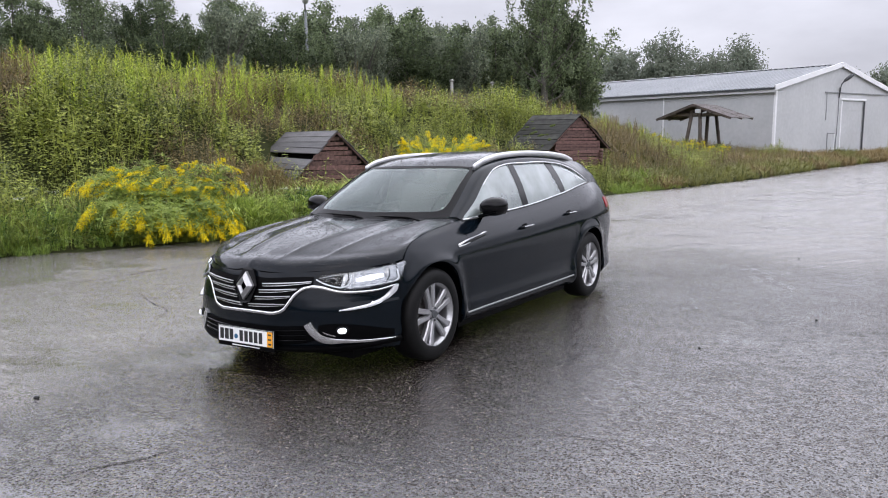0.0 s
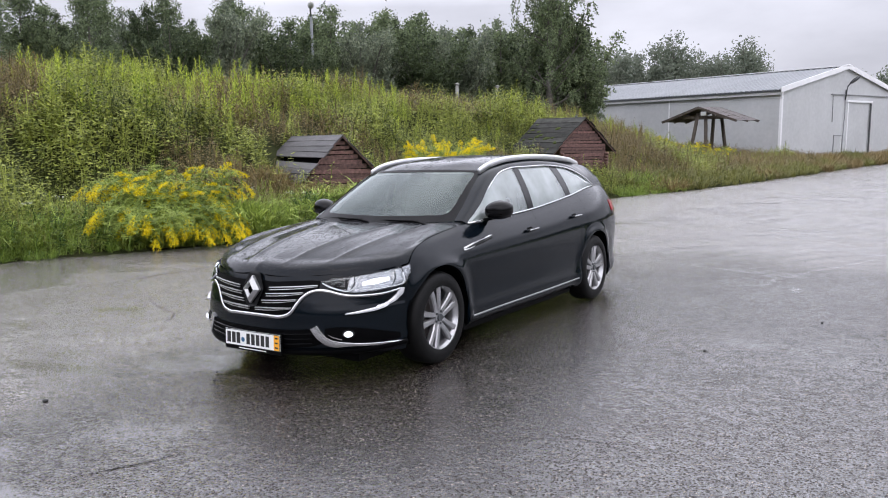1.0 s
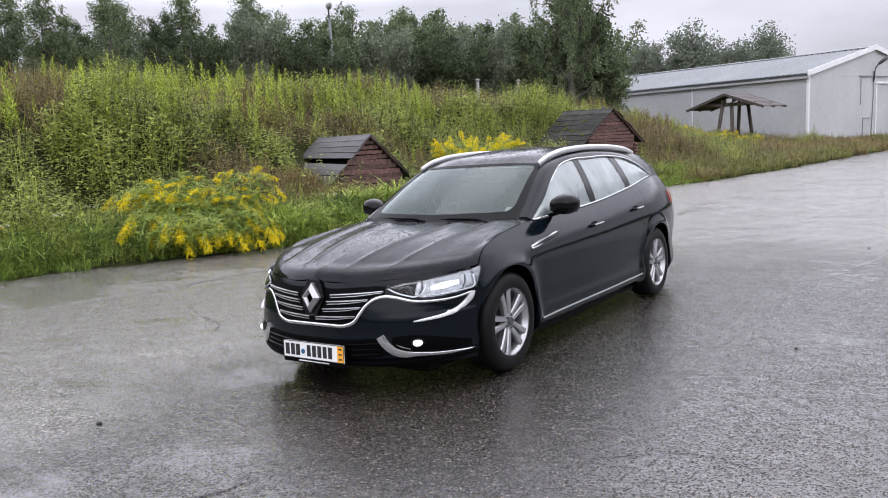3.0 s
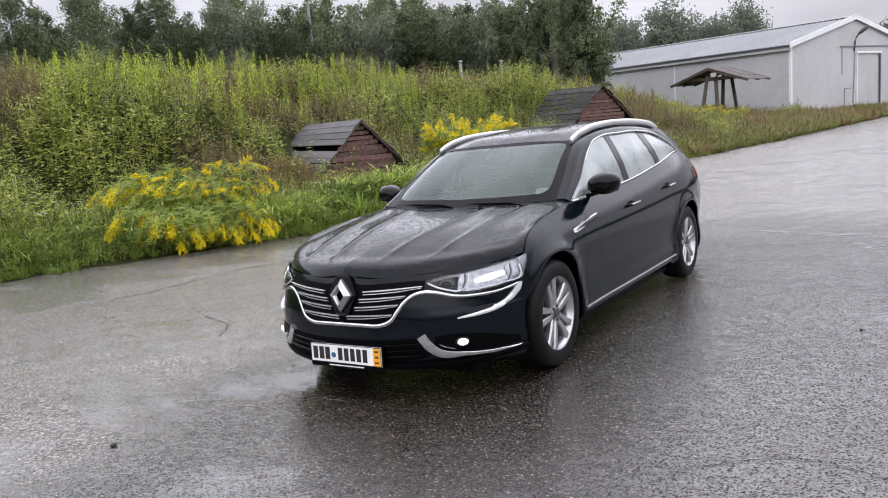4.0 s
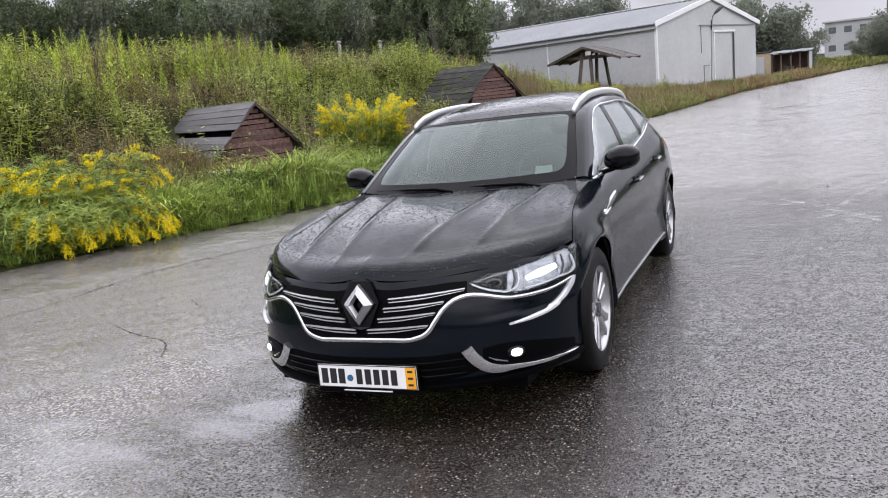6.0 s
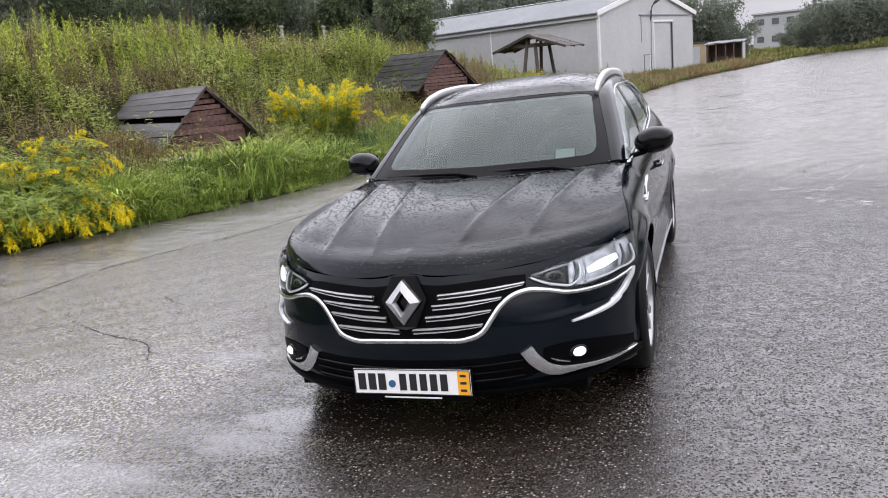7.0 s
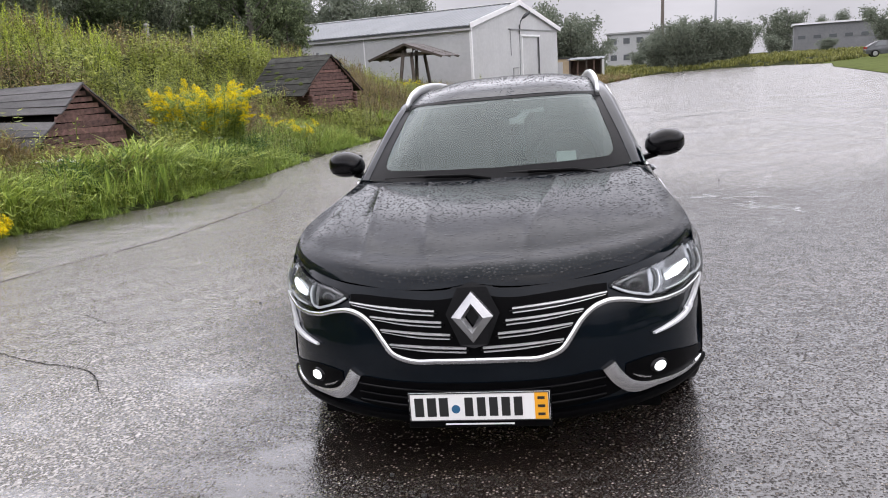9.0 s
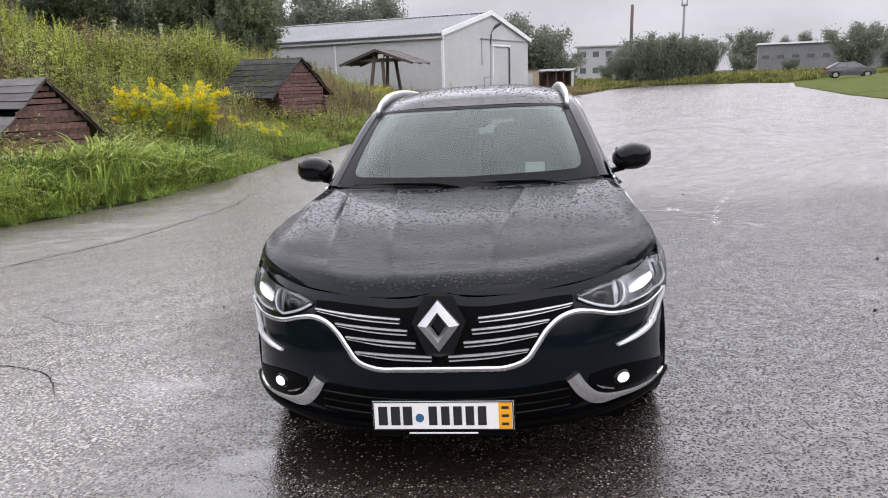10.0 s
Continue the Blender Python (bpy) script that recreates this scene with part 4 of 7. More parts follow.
for s in (1, -1):
    rows = []
    V0, V1, U0, U1, CR = 0.0, 0.905, 0.115, 0.962, 0.13
    hole = [(U0, v) for v in np.linspace(V0, V1 - CR * 0.7, 14)]
    hole += [(U0 + CR - CR * math.cos(a), V1 - CR * 0.7 + CR * 0.7 * math.sin(a)) for a in np.linspace(0.1, 1.5, 10)]
    hole += [(u, V1 + 0.03 * (u - U0)) for u in np.linspace(U0 + CR + 0.02, U1 - 0.08, 14)]
    hole += [(U1 - 0.07 + 0.07 * math.sin(a), V1 + 0.024 - 0.07 + 0.07 * math.cos(a)) for a in np.linspace(0.1, 1.5, 8)]
    hole += [(U1, v) for v in np.linspace(V1 - 0.06, V0, 14)]
    bm = bmesh.new()
    for u, v in hole:
        uu, vv = (u - 0.5) * 2, v
        k = max(abs(uu), vv)
        ou, ov = (0.5 + uu / k / 2, vv / k)
        row = []
        for q in np.linspace(0, 1, 4):
            p = grid_point(inner, min(max(u + (ou - u) * q, 0), 1), min(max(v + (ov - v) * q, 0), 1))
            row.append(bm.verts.new((s * p[0], p[1], p[2])))
        rows.append(row)
    for r0, r1 in zip(rows, rows[1:]):
        for j in range(3):
            bm.faces.new((r0[j], r0[j + 1], r1[j + 1], r1[j]))
    part("screen_band", bm, FRIT, car, "black printed border of the windscreen", smooth=True)

# side windows: panes between the pillars
gt = spline(GLASS_TOP[:10], 200)


def top_at(y):
    return np.stack([np.interp(y, gt[:, 1], gt[:, 0]), y, np.interp(y, gt[:, 1], gt[:, 2])], -1)


def side_sheet(y0, y1, n=18, rows=8, out=0.0, lean=(0.0, 0.0)):
    yb = np.linspace(y0, y1, n)
    yt = yb + np.linspace(lean[0], lean[1], n)
    b = np.stack([flank_top_x(yb), yb, flank_top(yb)], -1)
    t = top_at(np.clip(yt, 0.57, 3.18))
    t[:, 2] = np.maximum(t[:, 2], b[:, 2] + 0.002)
    u = np.linspace(0, 1, rows)[:, None, None]
    g = b + (t - b) * u
    g[..., 0] += 0.016 * np.sin(np.pi * u[..., 0]) + out - 0.006
    return g


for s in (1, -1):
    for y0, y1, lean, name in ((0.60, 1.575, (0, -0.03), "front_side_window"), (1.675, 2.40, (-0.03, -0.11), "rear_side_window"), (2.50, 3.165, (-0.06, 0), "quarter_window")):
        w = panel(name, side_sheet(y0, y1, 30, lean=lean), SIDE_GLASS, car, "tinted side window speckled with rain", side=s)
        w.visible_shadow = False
    panel("pillar_trim", side_sheet(1.572, 1.678, 4, out=0.004, lean=(-0.03, -0.03)), GLOSS_BLACK, car, side=s)
    panel("pillar_trim", side_sheet(2.397, 2.503, 4, out=0.004, lean=(-0.11, -0.06)), GLOSS_BLACK, car, side=s)
    # bright line round the windows
    low_line = [(float(flank_top_x(y)) + 0.004, y, float(flank_top(y)) + 0.004) for y in np.linspace(0.57, 3.16, 24)]
    top_line = [tuple(p) for p in spline(GLASS_TOP[:10], 40)]
    top_line = [(x + float(np.interp(y, [0.6, 1.4, 1.75], [-0.010, -0.006, 0.007])), y + float(np.interp(y, [1.1, 1.4], [0.032, 0.0])), z + 0.002) for x, y, z in top_line]
    ring = low_line + [(0.716, 3.185, 1.140)] + top_line[::-1][1:]
    pipe("window_trim", [(s * x, y, z) for x, y, z in ring], [0.0085] * len(low_line) + [float(np.interp(y, [1.05, 1.35], [0.0045, 0.0085])) for x, y, z in ring[len(low_line):]], CHROME, car, 6, "bright chrome strip")

# tail: hatch, lamps
side_end = [(0.50, 3.6, 1.30), (0.60, 3.745, 1.10), (0.715, 3.752, 0.90), (0.738, 3.752, 0.66), (0.72, 3.752, 0.35), (0.69, 3.752, 0.19)]
mid_end = [(0.30, 3.64, 1.345), (0.34, 3.82, 1.10), (0.40, 3.89, 0.90), (0.42, 3.92, 0.66), (0.41, 3.92, 0.35), (0.40, 3.90, 0.19)]
cen_end = [(0, 3.65, 1.36), (0, 3.85, 1.10), (0, 3.92, 0.90), (0, 3.95, 0.66), (0, 3.95, 0.35), (0, 3.93, 0.19)]
tail = loft([cen_end, mid_end, side_end], 40, 24)
glazed = int(np.argmin(np.abs(tail[:, 0, 2] - 1.06)))
panel("tailgate", tail[glazed:], PAINT, car, mirror=True)
panel("hatch_frame", tail[:3], PAINT, car, mirror=True)
for s in (1, -1):
    panel("hatch_frame", tail[2:glazed + 1, 20:], PAINT, car, side=s)
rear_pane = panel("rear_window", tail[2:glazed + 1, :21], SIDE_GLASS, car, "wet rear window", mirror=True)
rear_pane.visible_shadow = False
for s in (1, -1):
    g = flank_grid(3.40, 3.74, 16, 10, 0.865, 0.975)
    g[..., 0] += 0.006
    panel("tail_lamp", g, RED_LENS, car, "red tail lamp", side=s, thick=0.006)

# underside and inner arches
bm = bmesh.new()
box_bm(bm, (1.36, 4.3, 0.09), pose(0, 1.5, 0.180))
box_bm(bm, (1.62, 1.95, 0.07), pose(0, 1.4, 0.178))
part("underbody", bm, MATT_BLACK, car)
for yc in (0.0, 2.81):
    for s in (1, -1):
        bm = bmesh.new()
        arc = [(yc + 0.385 * math.cos(a), 0.33 + 0.385 * math.sin(a)) for a in np.linspace(-0.3, math.pi + 0.3, 22)]
        a_in = [bm.verts.new((s * 0.60, y, z)) for y, z in arc]
        a_out = [bm.verts.new((s * 0.885, y, z)) for y, z in arc]
        for k in range(len(arc) - 1):
            bm.faces.new((a_in[k], a_in[k + 1], a_out[k + 1], a_out[k]))
        bm.faces.new(a_in)
        part("arch_liner", bm, MATT_BLACK, car, smooth=True)


# wheels: tyre, ten-spoke rim in five pairs, disc
def wheel(y, s):
    w = new("wheel")
    w.parent = car
    w.matrix_local = pose(s * 0.795, y, 0.328, 0, 0, 0 if s > 0 else 180) @ pose(0, 0, 0, 17 if y > 1 else 31, 0, 0)
    prof = [(0.215, -0.105), (0.245, -0.112), (0.295, -0.108), (0.318, -0.092), (0.3275, -0.055), (0.328, 0.0), (0.3275, 0.055), (0.318, 0.090), (0.300, 0.104), (0.270, 0.111), (0.240, 0.110), (0.222, 0.102)]
    n = 64
    bm = bmesh.new()
    rings = [[bm.verts.new((x, r * math.cos(6.28319 * k / n), r * math.sin(6.28319 * k / n))) for r, x in prof] for k in range(n)]
    for k in range(n):
        for j in range(len(prof) - 1):
            bm.faces.new((rings[k][j], rings[k][j + 1], rings[(k + 1) % n][j + 1], rings[(k + 1) % n][j]))
    part("tyre", bm, RUBBER, w, "wet black tyre", smooth=True)
    rim = new("rim")
    rim.parent = w
    rp = [(0.226, 0.105), (0.226, 0.094), (0.212, 0.086), (0.203, 0.05), (0.198, -0.09), (0.215, -0.1)]
    bm = bmesh.new()
    rings = [[bm.verts.new((x, r * math.cos(6.28319 * k / n), r * math.sin(6.28319 * k / n))) for r, x in rp] for k in range(n)]
    for k in range(n):
        for j in range(len(rp) - 1):
            bm.faces.new((rings[k][j], rings[k][j + 1], rings[(k + 1) % n][j + 1], rings[(k + 1) % n][j]))
    part("barrel", bm, ALLOY, rim, smooth=True)
    for k in range(5):
        for d in (-1, 1):
            bm = bmesh.new()
            a = 6.28319 * k / 5
            c, sn = math.cos(a), math.sin(a)
            sec = []
            for r, off, half, x in ((0.045, 0.020, 0.017, 0.078), (0.10, 0.025, 0.0185, 0.084), (0.16, 0.034, 0.021, 0.086), (0.213, 0.046, 0.025, 0.088)):
                for q, dx in ((-half, -0.006), (-half * 0.7, 0.004), (half * 0.7, 0.004), (half, -0.006), (half * 0.8, -0.035), (-half * 0.8, -0.035)):
                    t = d * off + q
                    sec.append(bm.verts.new((x + dx, r * c - t * sn, r * sn + t * c)))
            for j in range(3):
                for q in range(6):
                    bm.faces.new((sec[j * 6 + q], sec[j * 6 + (q + 1) % 6], sec[j * 6 + 6 + (q + 1) % 6], sec[j * 6 + 6 + q]))
            bm.faces.new(sec[:6])
            bm.faces.new(sec[-6:])
            part("spoke", bm, ALLOY, rim)
    bm = bmesh.new()
    bmesh.ops.create_cone(bm, cap_ends=True, segments=32, radius1=0.058, radius2=0.048, depth=0.05, matrix=pose(0.060, 0, 0, 0, 90, 0))
    part("hub", bm, ALLOY, rim)
    bm = bmesh.new()
    bmesh.ops.create_cone(bm, cap_ends=True, segments=24, radius1=0.028, radius2=0.026, depth=0.012, matrix=pose(0.090, 0, 0, 0, 90, 0))
    part("hub_cap", bm, DARK_STEEL, rim, "dark hub cap")
    for k in range(5):
        bm = bmesh.new()
        a = 6.28319 * (k + 0.5) / 5
        bmesh.ops.create_cone(bm, cap_ends=True, segments=8, radius1=0.009, radius2=0.008, depth=0.012, matrix=pose(0.086, 0.043 * math.cos(a), 0.043 * math.sin(a), 0, 90, 0))
        part("wheel_bolt", bm, DARK_STEEL, rim)
    bm = bmesh.new()
    bmesh.ops.create_cone(bm, cap_ends=True, segments=40, radius1=0.15, radius2=0.15, depth=0.025, matrix=pose(0.01, 0, 0, 0, 90, 0))
    part("brake_disc", bm, DISC, w)
    bm = bmesh.new()
    bmesh.ops.create_cone(bm, cap_ends=True, segments=32, radius1=0.21, radius2=0.21, depth=0.02, matrix=pose(-0.06, 0, 0, 0, 90, 0))
    part("backing_plate", bm, MATT_BLACK, w)


for y in (0.0, 2.81):
    for s in (1, -1):
        wheel(y, s)


# ---- things that lie on the nose: each follows its skin
TX, TZ = np.linspace(0, 0.872, 300), np.linspace(0.12, 0.77, 260)
_tx, _tz = np.meshgrid(TX, TZ)
NOSE_P = fascia(_tx, _tz)
NOSE_N = np.cross(np.gradient(NOSE_P, axis=1), np.gradient(NOSE_P, axis=0))
NOSE_N /= np.linalg.norm(NOSE_N, axis=-1, keepdims=True) + 1e-12
if NOSE_N[130, 10, 1] > 0:
    NOSE_N = -NOSE_N


def on_nose(x, z, out=0.0):
    """A point on the nose's skin, lifted off it by out."""
    fx, fz = min(abs(x), 0.8719) / 0.872 * 299, (min(max(z, 0.121), 0.769) - 0.12) / 0.65 * 259
    i, j = int(fz), int(fx)
    u, v = fz - i, fx - j
    p = sum(w * (NOSE_P[a, b] + out * NOSE_N[a, b]) for a, b, w in ((i, j, (1 - u) * (1 - v)), (i, j + 1, (1 - u) * v), (i + 1, j, u * (1 - v)), (i + 1, j + 1, u * v)))
    if x < 0:
        p[0] *= -1
    return p


def ribbon(name, line, widths, out, mat, parent, s=1, thick=0.012, label="", n=40, dome=0.3):
    """A raised strip on the nose along (x, z) points, with widths along it."""
    l = spline([(x, 0, z) for x, z in line], n)
    w = np.interp(np.linspace(0, 1, n), np.linspace(0, 1, len(widths)), widths)
    bm = bmesh.new()
    rows = []
    for k in range(n):
        t = l[min(k + 1, n - 1)] - l[max(k - 1, 0)]
        t /= np.linalg.norm(t)
        px, pz = -t[2], t[0]
        row = []
        for q, o in ((-0.5, out - thick), (-0.5, out), (-0.25, out + thick * dome), (0.25, out + thick * dome), (0.5, out), (0.5, out - thick)):
            x, z = l[k, 0] + px * w[k] * q, l[k, 2] + pz * w[k] * q
            p = on_nose(min(max(x, 0.0), 0.872), z, o)
            row.append(bm.verts.new((s * p[0], p[1], p[2])))
        rows.append(row)
    for r0, r1 in zip(rows, rows[1:]):
        for j in range(5):
            bm.faces.new((r0[j], r0[j + 1], r1[j + 1], r1[j]))
    bm.faces.new(rows[0])
    bm.faces.new(rows[-1][::-1])
    ob = part(name, bm, mat, parent, label)
    ob.data.polygons.foreach_set("use_smooth", [True] * len(ob.data.polygons))
    ob.data.set_sharp_from_angle(angle=radians(50))
    return ob


def nose_patch(name, low, high, out, mat, parent, s=0, n=50, rows=10, label=""):
    """A skin on the nose between two (x, z) lines; s=0: over both halves."""
    a, b = spline([(x, 0, z) for x, z in low], n), spline([(x, 0, z) for x, z in high], n)
    g = np.zeros((rows, n, 3))
    for j in range(rows):
        u = j / (rows - 1)
        for k in range(n):
            p = a[k] + (b[k] - a[k]) * u
            g[j, k] = on_nose(min(max(p[0], 0.0), 0.872), p[2], out)
    return panel(name, g, mat, parent, label, mirror=s == 0, side=s or 1)


CHROME_LINE = [(0, 0.440), (0.14, 0.4385), (0.247, 0.440), (0.312, 0.464), (0.350, 0.512), (0.385, 0.560), (0.43, 0.596), (0.482, 0.611), (0.547, 0.604), (0.632, 0.580), (0.73, 0.574), (0.812, 0.582), (0.857, 0.600)]
# upper grille: dark mouth, four pairs of bars, bright frame
grille = new("grille")
grille.parent = car
nose_patch("mesh_panel", [(0, 0.446), (0.14, 0.445), (0.24, 0.448), (0.305, 0.472), (0.345, 0.525), (0.385, 0.575), (0.44, 0.612), (0.487, 0.622)],
           [(0, 0.690), (0.07, 0.668), (0.16, 0.660), (0.24, 0.664), (0.305, 0.668), (0.36, 0.671), (0.42, 0.674), (0.485, 0.672)], 0.003, MATT_BLACK, grille)
for s in (1, -1):
    ribbon("grille_frame", CHROME_LINE, (0.020, 0.020, 0.020, 0.019, 0.018, 0.016, 0.015, 0.013), 0.012, CHROME, grille, s, label="bright chrome grille frame", n=90)
    for (xa, za), (xb, zb_) in (((0.142, 0.621), (0.477, 0.641)), ((0.117, 0.580), (0.392, 0.596)), ((0.087, 0.535), (0.352, 0.551)), ((0.030, 0.486), (0.318, 0.498))):
        ribbon("grille_bar", [(xa, za), ((xa + xb) / 2, (za + zb_) / 2 - 0.001), (xb, zb_)], (0.008, 0.009, 0.007), 0.016, BAR_SILVER, grille, s, n=20)
        ribbon("grille_bar", [(xa + 0.002, za - 0.015), ((xa + xb) / 2, (za + zb_) / 2 - 0.015), (xb - 0.004, zb_ - 0.008)], (0.006, 0.006, 0.003), 0.013, BAR_SILVER, grille, s, n=20)
        ribbon("grille_slat", [(xa - 0.01, za - 0.008), ((xa + xb) / 2, (za + zb_) / 2 - 0.008), (xb - 0.005, zb_ - 0.006)], (0.010, 0.010, 0.006), 0.009, GLOSS_BLACK, grille, s, n=20)

# badge: a plain standing rhombus on its dark shield
bm = bmesh.new()
shield = [(0, 0.722), (0.052, 0.700), (0.098, 0.610), (0.050, 0.500), (0, 0.488)]
pts = shield + [(-x, z) for x, z in shield[-2:0:-1]]
f0 = [bm.verts.new(on_nose(x, min(z, 0.72), 0.020)) for x, z in pts]
f1 = [bm.verts.new(on_nose(x, min(z, 0.72), -0.01)) for x, z in pts]
bm.faces.new(f0)
for k in range(len(pts)):
    bm.faces.new((f0[k], f0[(k + 1) % len(pts)], f1[(k + 1) % len(pts)], f1[k]))
part("badge_shield", bm, GLOSS_BLACK, grille)
bm = bmesh.new()
outer = [(0, 0.696), (0.076, 0.607), (0, 0.514), (-0.076, 0.607)]
cut = [(0, 0.644), (0.026, 0.607), (0, 0.569), (-0.026, 0.607)]
tilt = lambda x, z, o: (x, -0.912 + (z - 0.6) * 0.18 - o, z)
ro = [bm.verts.new(tilt(x, z, 0.012)) for x, z in outer]
rm = [bm.verts.new(tilt((a[0] * 0.30 + b[0] * 0.70), (a[1] * 0.30 + b[1] * 0.70), 0.034)) for a, b in zip(outer, cut)]
ri = [bm.verts.new(tilt(x, z, 0.014)) for x, z in cut]
rb = [bm.verts.new(tilt(x, z, -0.03)) for x, z in outer]
for k in range(4):
    k2 = (k + 1) % 4
    bm.faces.new((ro[k], ro[k2], rm[k2], rm[k]))
    bm.faces.new((rm[k], rm[k2], ri[k2], ri[k]))
    bm.faces.new((rb[k], rb[k2], ro[k2], ro[k]))
part("badge", bm, BADGE_METAL, grille, "plain bright rhombus badge")

# headlamps
for s in (1, -1):
    lamp = new("headlamp")
    lamp.parent = car
    lamp["label"] = "lit LED headlamp with a clear lens"
    low = [(0.493, 0.655), (0.545, 0.624), (0.607, 0.602), (0.667, 0.588), (0.742, 0.592), (0.80, 0.601), (0.872, 0.618)]
    high = [(0.495, 0.668), (0.545, 0.681), (0.607, 0.687), (0.667, 0.694), (0.742, 0.706), (0.80, 0.717), (0.872, 0.732)]
    nose_patch("lamp_housing", low, high, 0.0035, GLOSS_BLACK, lamp, s)
    nose_patch("reflector_bowl", [(0.640, 0.606), (0.68, 0.597), (0.72, 0.597), (0.78, 0.604), (0.868, 0.624)], [(0.640, 0.683), (0.68, 0.691), (0.72, 0.697), (0.78, 0.708), (0.868, 0.726)], 0.006, BRIGHT_BOWL, lamp, s, n=24, rows=8)
    nose_patch("lit_bowl", [(0.700, 0.618), (0.74, 0.617), (0.78, 0.622), (0.815, 0.634)], [(0.700, 0.672), (0.74, 0.682), (0.78, 0.690), (0.815, 0.696)], 0.009, BRIGHT_BOWL, lamp, s, n=16, rows=8)
    # dark projector pocket with its ring
    p = on_nose(0.588, 0.646, 0.002)
    for name, r, d, mat in (("projector_ring", 0.030, 0.010, DARK_STEEL), ("projector_lens", 0.024, 0.016, GLOSS_BLACK)):
        bm = bmesh.new()
        bmesh.ops.create_uvsphere(bm, u_segments=20, v_segments=10, radius=1, matrix=pose(s * p[0], p[1], p[2], 0, 0, s * 30) @ Matrix.Diagonal((r * 1.35, d, r * 0.75, 1)))
        part(name, bm, mat, lamp, smooth=True)
    # the housing's tail on the fender
    ys_ = np.linspace(-0.385, -0.318, 8)
    lo, hi = np.interp(ys_, [-0.385, -0.318], [0.618, 0.735]), np.interp(ys_, [-0.385, -0.318], [0.732, 0.746])
    Z = lo + (hi - lo) * np.linspace(0, 1, 8)[:, None]
    Y = np.repeat(ys_[None], 8, 0)
    g = np.stack([flank(Y, Z) + 0.004, Y, Z], -1)
    panel("lamp_housing", g, BRIGHT_BOWL, lamp, side=s)
    g2 = g.copy()
    g2[..., 0] += 0.012
    lens = panel("lens", g2, LENS, lamp, side=s)
    lens.visible_shadow = False
    lens = nose_patch("lens", low, high, 0.020, LENS, lamp, s)
    lens.visible_shadow = False
    # lamp units, their dividers and the light guide
    ribbon("divider", [(0.655, 0.604), (0.668, 0.645), (0.662, 0.686)], (0.006, 0.008, 0.006), 0.011, DARK_STEEL, lamp, s, 0.006, n=10)
    ribbon("divider", [(0.826, 0.622), (0.838, 0.665), (0.836, 0.706)], (0.004, 0.006, 0.004), 0.011, DARK_STEEL, lamp, s, 0.006, n=10)
    ribbon("main_beam", [(0.706, 0.642), (0.75, 0.652), (0.808, 0.664)], (0.018, 0.034, 0.022), 0.013, LAMP_WHITE, lamp, s, 0.006, n=16)
    ribbon("light_guide", [(0.503, 0.654), (0.54, 0.634), (0.60, 0.612), (0.645, 0.603), (0.672, 0.618), (0.680, 0.650), (0.676, 0.676)], (0.007, 0.007, 0.008, 0.008, 0.008, 0.007, 0.005), 0.013, GUIDE, lamp, s, 0.006, n=50)
    ribbon("light_guide", [(0.700, 0.604), (0.75, 0.606), (0.81, 0.614), (0.862, 0.630), (0.868, 0.70)], (0.005, 0.006, 0.007, 0.008, 0.006), 0.013, GUIDE, lamp, s, 0.006, n=30)
    ribbon("lamp_bezel", [(0.515, 0.660), (0.57, 0.672), (0.64, 0.680)], (0.006, 0.008, 0.006), 0.009, REFLECTOR, lamp, s, 0.006, n=16)
    # running light below: a hook that swings inward
    ribbon("running_light", [(0.859, 0.604), (0.853, 0.565), (0.836, 0.527), (0.795, 0.492), (0.73, 0.474), (0.648, 0.462)], (0.015, 0.019, 0.022, 0.020, 0.016, 0.008), 0.014, GUIDE, car, s, label="bright hooked running-light strip", n=40)

# lower front: intake, lip, fog lamps
nose_patch("lower_intake", [(0, 0.228), (0.2, 0.228), (0.34, 0.236), (0.48, 0.262), (0.545, 0.285)], [(0, 0.352), (0.2, 0.353), (0.34, 0.358), (0.43, 0.366), (0.46, 0.366)], 0.004, MATT_BLACK, car)
for z in (0.258, 0.290, 0.322):
    for s in (1, -1):
        ribbon("intake_slat", [(0, z), (0.25, z + 0.004), (0.46, z + 0.018)], (0.010, 0.010, 0.008), 0.012, GLOSS_BLACK, car, s, n=16)
lip = [(0, 0.205), (0.25, 0.207), (0.5, 0.215), (0.7, 0.225), (0.872, 0.245)]
